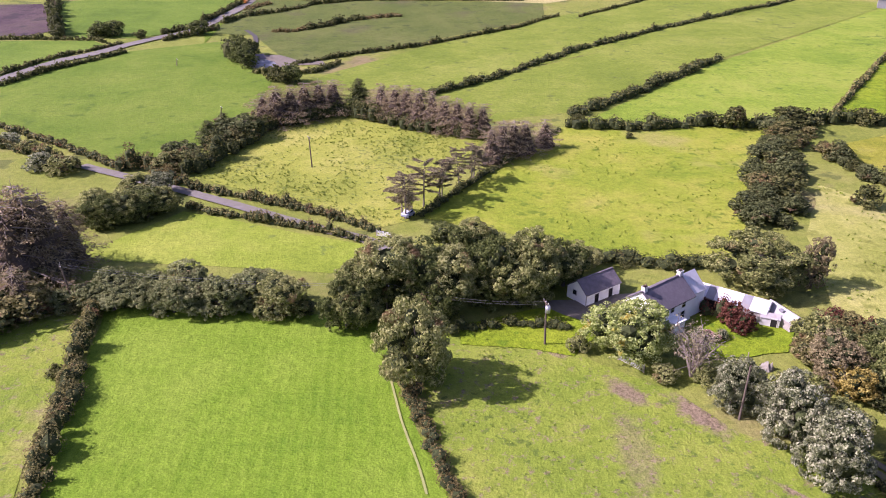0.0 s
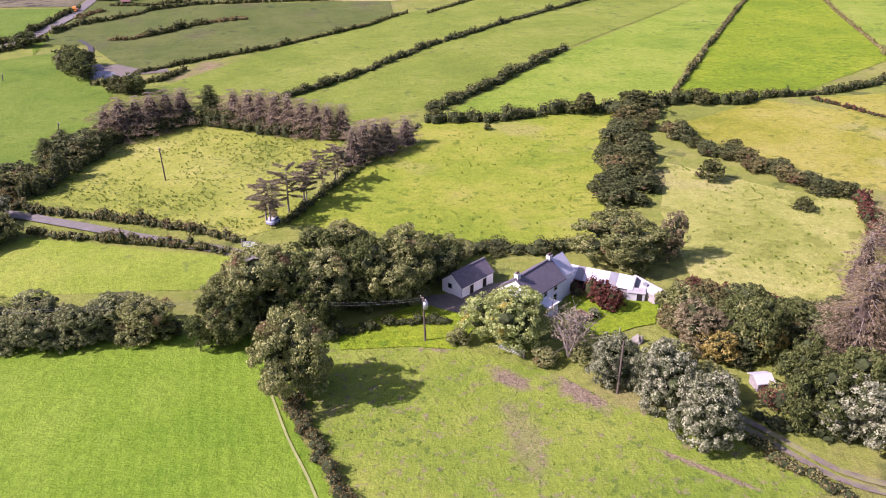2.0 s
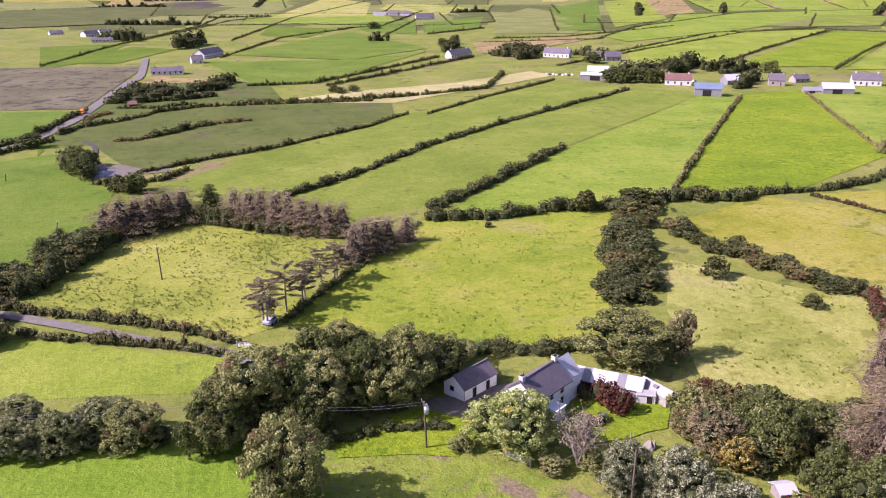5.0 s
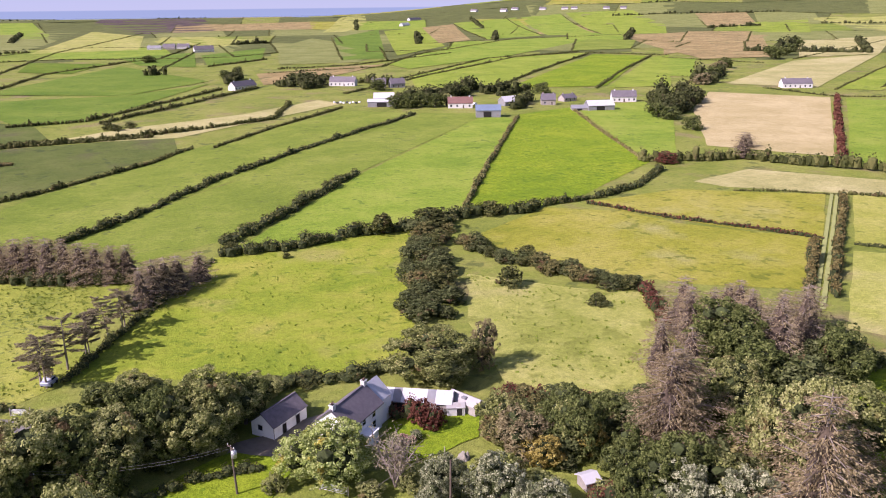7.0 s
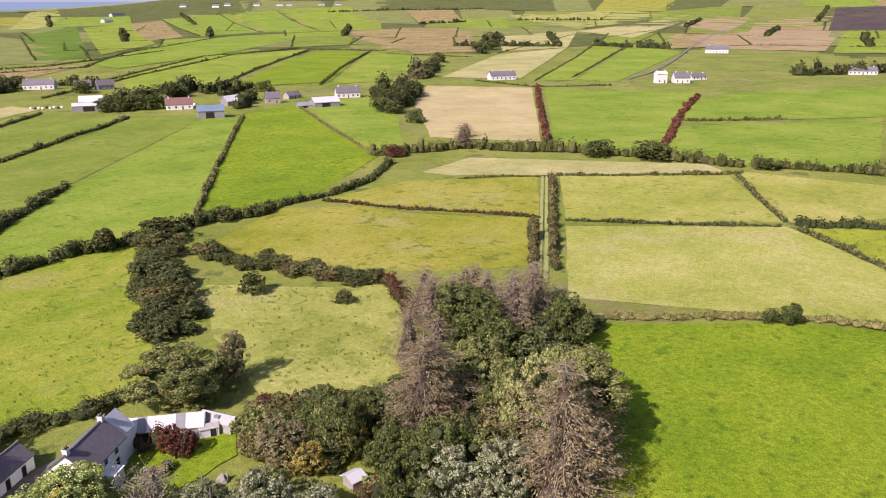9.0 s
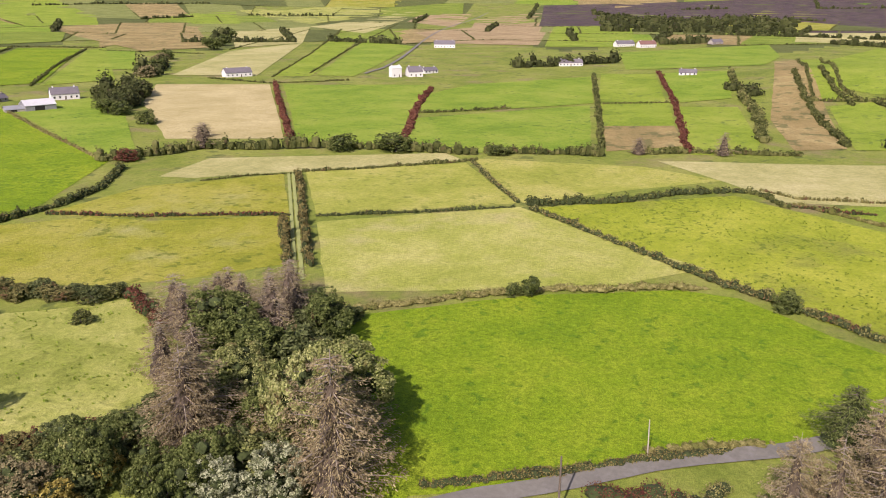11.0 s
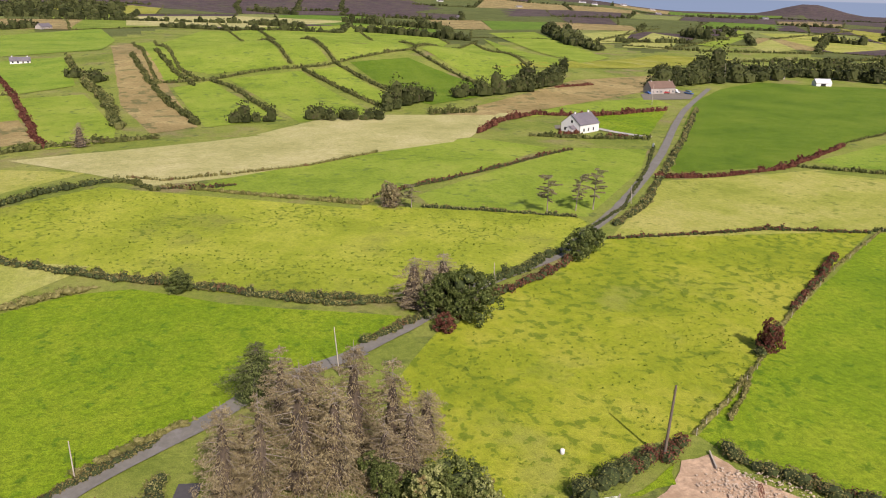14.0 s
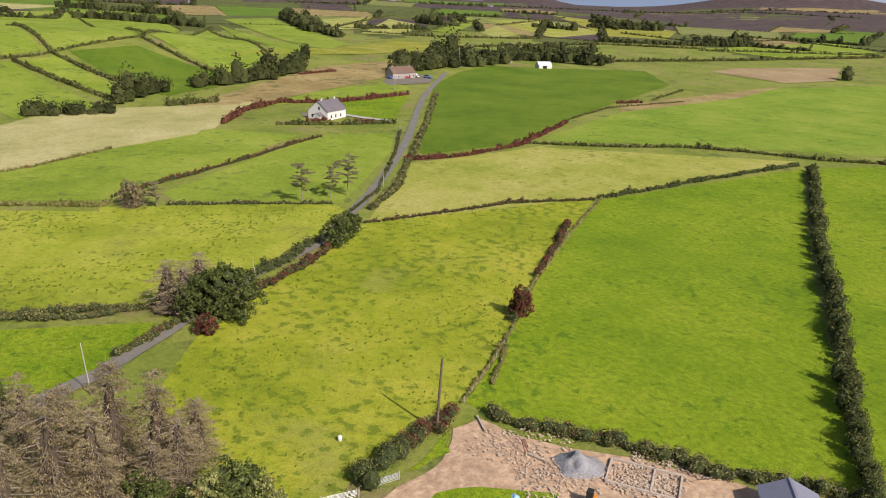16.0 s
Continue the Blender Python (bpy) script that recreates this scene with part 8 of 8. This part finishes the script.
far_house((1459.26, 1881.46), (1472.66, 1870.66), 9, 4.5, 9.0, WHITE, SLATE, "house", "white house on the far slope")
far_house((460.71, 405.76), (478.61, 395.96), 9, 3.3, 6.6, WHITE, SLATE, "house", "white bungalow with a grey roof")
far_house((823.84, 415.96), (835.04, 395.06), 9, 4.0, 8.1, WHITE, SLATE, "house", "white house with two gables")
far_house((532.86, 291.00), (540.86, 283.30), 9, 3.9, 7.7, WHITE, SLATE, "house", "white farmhouse beside the road")
far_house((523.89, 300.46), (530.39, 295.96), 6, 6.8, 8.5, WHITE, WHITE, "house", "tall narrow white building")
far_house((560.05, 291.76), (572.45, 286.06), 7, 2.4, 4.8, WHITE, SLATE, "house", "low white farm building")
far_house((671.99, 217.93), (684.29, 200.33), 8, 3.0, 6.1, WHITE, SLATE, "house", "white house in front of trees")
far_house((938.70, 234.39), (957.30, 217.99), 8, 3.8, 7.5, WHITE, SLATE, "house", "white house among the far fields")
far_house((941.32, 207.68), (958.82, 192.98), 8, 4.1, 8.1, WHITE, ROOF_RED, "house", "white house with a red roof")
far_house((614.06, 105.91), (616.46, 93.51), 8, 2.4, 4.9, WHITE, SLATE, "house", "white bungalow among the far fields")
far_house((1039.36, 140.56), (1055.66, 130.66), 8, 3.3, 6.6, STONE_WALL, SLATE, "house", "grey house among far fields")
far_house((-93.02, 538.46), (-73.32, 541.16), 9, 2.4, 4.9, WHITE, SLATE, "house", "long white building beside the road")
far_house((-75.29, 605.39), (-67.39, 607.59), 8, 3.0, 5.9, WHITE, SLATE, "house", "small white house by trees")
far_house((-69.83, 637.34), (-57.73, 666.04), 9, 3.5, 7.1, WHITE, SLATE, "house", "white house among trees")
far_house((-209.28, 873.99), (-199.08, 887.89), 8, 3.0, 6.1, WHITE, SLATE, "house", "white house among the far fields")
far_house((-201.35, 903.38), (-191.85, 910.48), 8, 2.7, 5.4, WHITE, SLATE, "house", "white house among the far fields")
far_house((-251.94, 907.63), (-240.34, 914.53), 8, 2.1, 4.3, WHITE, SLATE, "house", "white house among the far fields")
far_house((-83.71, 410.94), (-80.01, 411.94), 5, 1.2, 2.5, ROOF_RED, ROOF_RED, "shed", "small red tin shed")
far_house((-188.55, 804.77), (-169.95, 809.17), 8, 2.2, 4.3, WHITE, SLATE, "house", "low white house by trees")
far_house((436.23, -286.35), (438.03, -305.35), 8, 3.9, 7.8, STONE_WALL, ROOF_BROWN, "house", "house with a brown roof")
far_house((462.02, -442.23), (458.72, -453.13), 7, 2.7, 5.4, WHITE, TIN_PALE, "shed", "pale round-roofed metal shed")
far_house((504.06, -439.04), (505.26, -451.64), 6, 1.7, 3.3, STONE_WALL, SLATE, "shed", "grey stone shed among trees")
far_house((1522.94, -543.95), (1522.54, -554.45), 9, 2.1, 4.3, WHITE, SLATE, "house", "tiny white house far away")
far_house((2422.77, -1339.78), (2423.37, -1359.78), 9, 3.6, 7.3, WHITE, SLATE, "house", "tiny white house far away")
far_house((2769.73, -1482.04), (2803.93, -1522.94), 9, 4.2, 8.3, WHITE, SLATE, "house", "tiny white house far away")
far_house((3119.19, -2013.58), (3118.89, -2040.38), 9, 4.5, 9.0, WHITE, SLATE, "house", "tiny white house far away")
far_house((2224.53, -644.48), (2235.53, -662.48), 9, 3.0, 6.0, WHITE, SLATE, "house", "tiny white house far away")
far_house((2138.72, -706.91), (2148.52, -724.91), 9, 3.0, 5.9, WHITE, SLATE, "house", "tiny white house far away")
far_house((2012.17, -888.00), (2016.07, -904.70), 9, 2.9, 5.8, WHITE, SLATE, "house", "tiny white house far away")
far_house((2018.99, -1323.97), (2017.99, -1340.97), 9, 3.2, 6.3, WHITE, SLATE, "house", "tiny white house far away")
far_house((1789.32, -1505.76), (1787.12, -1521.66), 9, 3.0, 6.0, WHITE, SLATE, "house", "tiny white house far away")
far_house((3308.51, -1979.66), (3319.91, -2014.36), 9, 4.5, 9.0, WHITE, SLATE, "house", "tiny white house far away")
far_house((-68.6, 263.6), (-64.2, 267.0), 4, 1.9, 3.0, WHITE, SLATE, "shed", "small white farm shed beside a grey yard")
power_pole(13.2, 90.5, 7.2, "transformer", 0.14, -0.24, 0.03)
power_pole(-10.0, 97.7, 5.9, "arm", 0.14, 0.14, 0.01)
power_pole(-58.6, 100.4, 7.4, "arm", 0.14, -0.65, -0.36)
power_pole(35.5, 73.9, 8.1, "pole", 0.14, 0.04, -0.02)
power_pole(-31.8, 163.6, 7.3, "arm", 0.14, -0.25, -0.05)
power_pole(78.9, 24.7, 8.0, "pole", 0.14, 0.01, -0.02)
power_pole(96.5, 17.7, 5.6, "plain", 0.09, -0.03, 0.16)
power_pole(78.9, -58.1, 11.6, "pole", 0.19, -0.23, -0.31)
power_pole(115.5, -20.4, 8.8, "plain", 0.09, 0.14, 0.76)
power_pole(149.7, -62.2, 3.7, "plain", 0.08, 0.21, 0.50)
power_pole(152.5, -62.9, 3.8, "plain", 0.08, 0.01, 0.02)
power_pole(204.4, -130.0, 5.9, "plain", 0.1, 0.18, 0.28)
power_pole(-61.6, 197.0, 4.5, "arm", 0.14, 0.80, 0.24)
power_pole(-93.5, 261.9, 2.4, "arm", 0.14, 0.30, 0.11)
power_pole(482.8, -377.8, 14.7, "plain", 0.12, 0.28, 0.35)
power_pole(396.2, -261.3, 11.9, "plain", 0.12, 0.03, 0.05)
power_pole(40.3, 85.4, 2.4, "plain", 0.09, -0.06, 0.03)
wire((12.91, 90.48, 7.18), (-9.86, 97.69, 5.94), -0.35)
wire((12.91, 90.48, 7.18), (-9.86, 97.69, 5.94), 0.35)
wire((-9.86, 97.69, 5.94), (-59.30, 100.06, 7.37), -0.35)
wire((-9.86, 97.69, 5.94), (-59.30, 100.06, 7.37), 0.35)
gate((23.16, 86.74), (25.72, 83.96), 1.15)
gate((-13.88, 126.97), (-11.35, 125.85), 1.15)
gate((72.43, -43.46), (72.12, -46.89), 1.15)
gate((72.85, -36.41), (71.93, -40.69), 1.15)
car(349.1, -194.0, 20, PAINT_DARK, 4.2, "dark parked car by the white house")
car(354.3, -200.2, 50, PAINT_DARK, 4.2, "dark parked car on the gravel")
car(437.7, -285.2, 10, PAINT_BLUE, 4.2, "blue parked car in the yard")
car(439.3, -290.2, 10, PAINT_WHITE, 4.2, "white parked car in the yard")
car(437.6, -298.6, 80, PAINT_RED, 4.2, "red parked car in the yard")
car(441.0, -307.9, 5, PAINT_WHITE, 6.5, "white parked van in the yard")
car(434.2, -313.3, 15, PAINT_BLUE, 7, "blue and white parked lorry in the yard")
car(-8.6, 135.6, 60, PAINT_SILVER, 2.4, "silver-blue small trailer under the bare trees")
car(230.2, 437.2, 30, PAINT_WHITE, 4.2, "white parked car between the farm buildings")
car(-100.6, 392.0, -88, PAINT_ORANGE, 6, "orange vehicle on the far road")
bale(157.3, 492.9, WRAP_WHITE)
bale(158.2, 489.0, WRAP_BLACK)
bale(160.9, 490.9, WRAP_WHITE)
bale(161.8, 487.2, WRAP_WHITE)
bale(164.6, 489.0, WRAP_BLACK)
bale(165.3, 485.3, WRAP_WHITE)
bale(168.2, 487.2, WRAP_WHITE)
bale(169.0, 483.4, WRAP_BLACK)
bale(171.8, 485.3, WRAP_WHITE)
spoil_heap((61.20, -68.90), 3.5, 2.3)
foundation((56.68, -69.08), (59.70, -73.81), (51.61, -78.49))
pallet((49.44, -80.56))
ring_feeder((68.13, -65.24))
steel_shed((40.45, -84.27), (43.02, -80.18), (37.74, -84.92))
rubble((59.58, -63.35), 5.5, 900)
rubble((70.84, -62.90), 4.5, 400)
rubble((52.84, -72.51), 4, 500)
rubble((54.45, -79.26), 5, 700)
rubble((55.29, -72.11), 3.5, 800)
rubble((51.60, -74.38), 3.0, 600)
rubble((66.74, -66.60), 6, 700)
digger((54.53, -64.02))
plank((67.13, -64.85), (64.08, -65.65))
plank((78.67, -65.43), (74.70, -63.64))
tarp((60.93, -57.02))
silage_heap((-65.75, 264.96))
stone((43.08, 84.97))
flower_bed((37.41, 91.97))
hidden_shed((53.32, 70.94), (55.23, 70.87))
marker_post((283.95, -189.44))
white_drum((84.30, -45.34))
fence_post(159.8, -183.6)
fence_post(151.2, -168.8)
fence_post(143.6, -155.6)
fence_post(136.7, -143.9)
fence_post(129.0, -132.4)
fence_post(122.2, -122.2)
fence_post(116.1, -113.1)
fence_post(109.6, -104.5)
fence_post(103.8, -96.9)
fence_post(98.6, -90.1)
fence_post(95.3, -85.3)
fence_post(92.3, -80.9)
fence_post(89.4, -76.8)
fence_post(87.2, -73.2)
fence_post(85.2, -69.7)
fence_post(83.1, -66.5)
tufts([(-5.1, 79.3), (-11.3, 95.2), (13.5, 90.9), (23.0, 83.8), (29.2, 79.3), (34.6, 71.4), (47.4, 64.1), (51.9, 52.7), (2.9, 52.2)], "rank", 260, 0.35, "grass tufts in the worn pasture")
tufts([(-58.9, 158.0), (-46.2, 196.9), (-31.1, 207.2), (8.5, 187.5), (-6.0, 135.5), (-13.7, 130.7), (-34.2, 142.9)], "rush", 1500, 0.55, "rough grass tufts in the pasture")
tufts([(28.8, 195.6), (89.9, 204.4), (52.9, 126.3), (45.3, 115.1), (25.8, 122.0), (-6.0, 135.5), (8.9, 162.8)], "rank", 320, 0.6, "rank grass tufts in the meadow")
tufts([(79.6, 155.0), (95.2, 136.4), (108.6, 125.6), (95.8, 107.7), (88.8, 97.3), (72.1, 87.1), (58.4, 97.8), (66.1, 128.6)], "rank", 220, 0.6, "rank grass tufts in the field")
tufts([(216.0, 77.5), (259.8, 25.3), (249.6, 9.5), (234.8, -16.9), (217.1, -47.4), (221.4, -48.7), (195.0, -105.8), (188.4, -106.7), (166.1, -83.8), (142.1, -41.1), (153.4, -20.7), (156.9, -7.2), (174.4, 18.7)], "rush", 900, 0.6, "rushes standing in the rough pasture")
tufts([(127.4, -40.9), (141.9, -59.6), (174.3, -105.1), (173.1, -134.1), (160.1, -178.7), (118.3, -115.1), (96.8, -87.8), (83.0, -65.6), (83.1, -56.7), (76.3, -43.6), (72.5, -37.5), (69.4, -18.4), (107.5, -26.7), (117.6, -33.4)], "rush", 800, 0.5, "rank grass tufts in the cattle pasture")
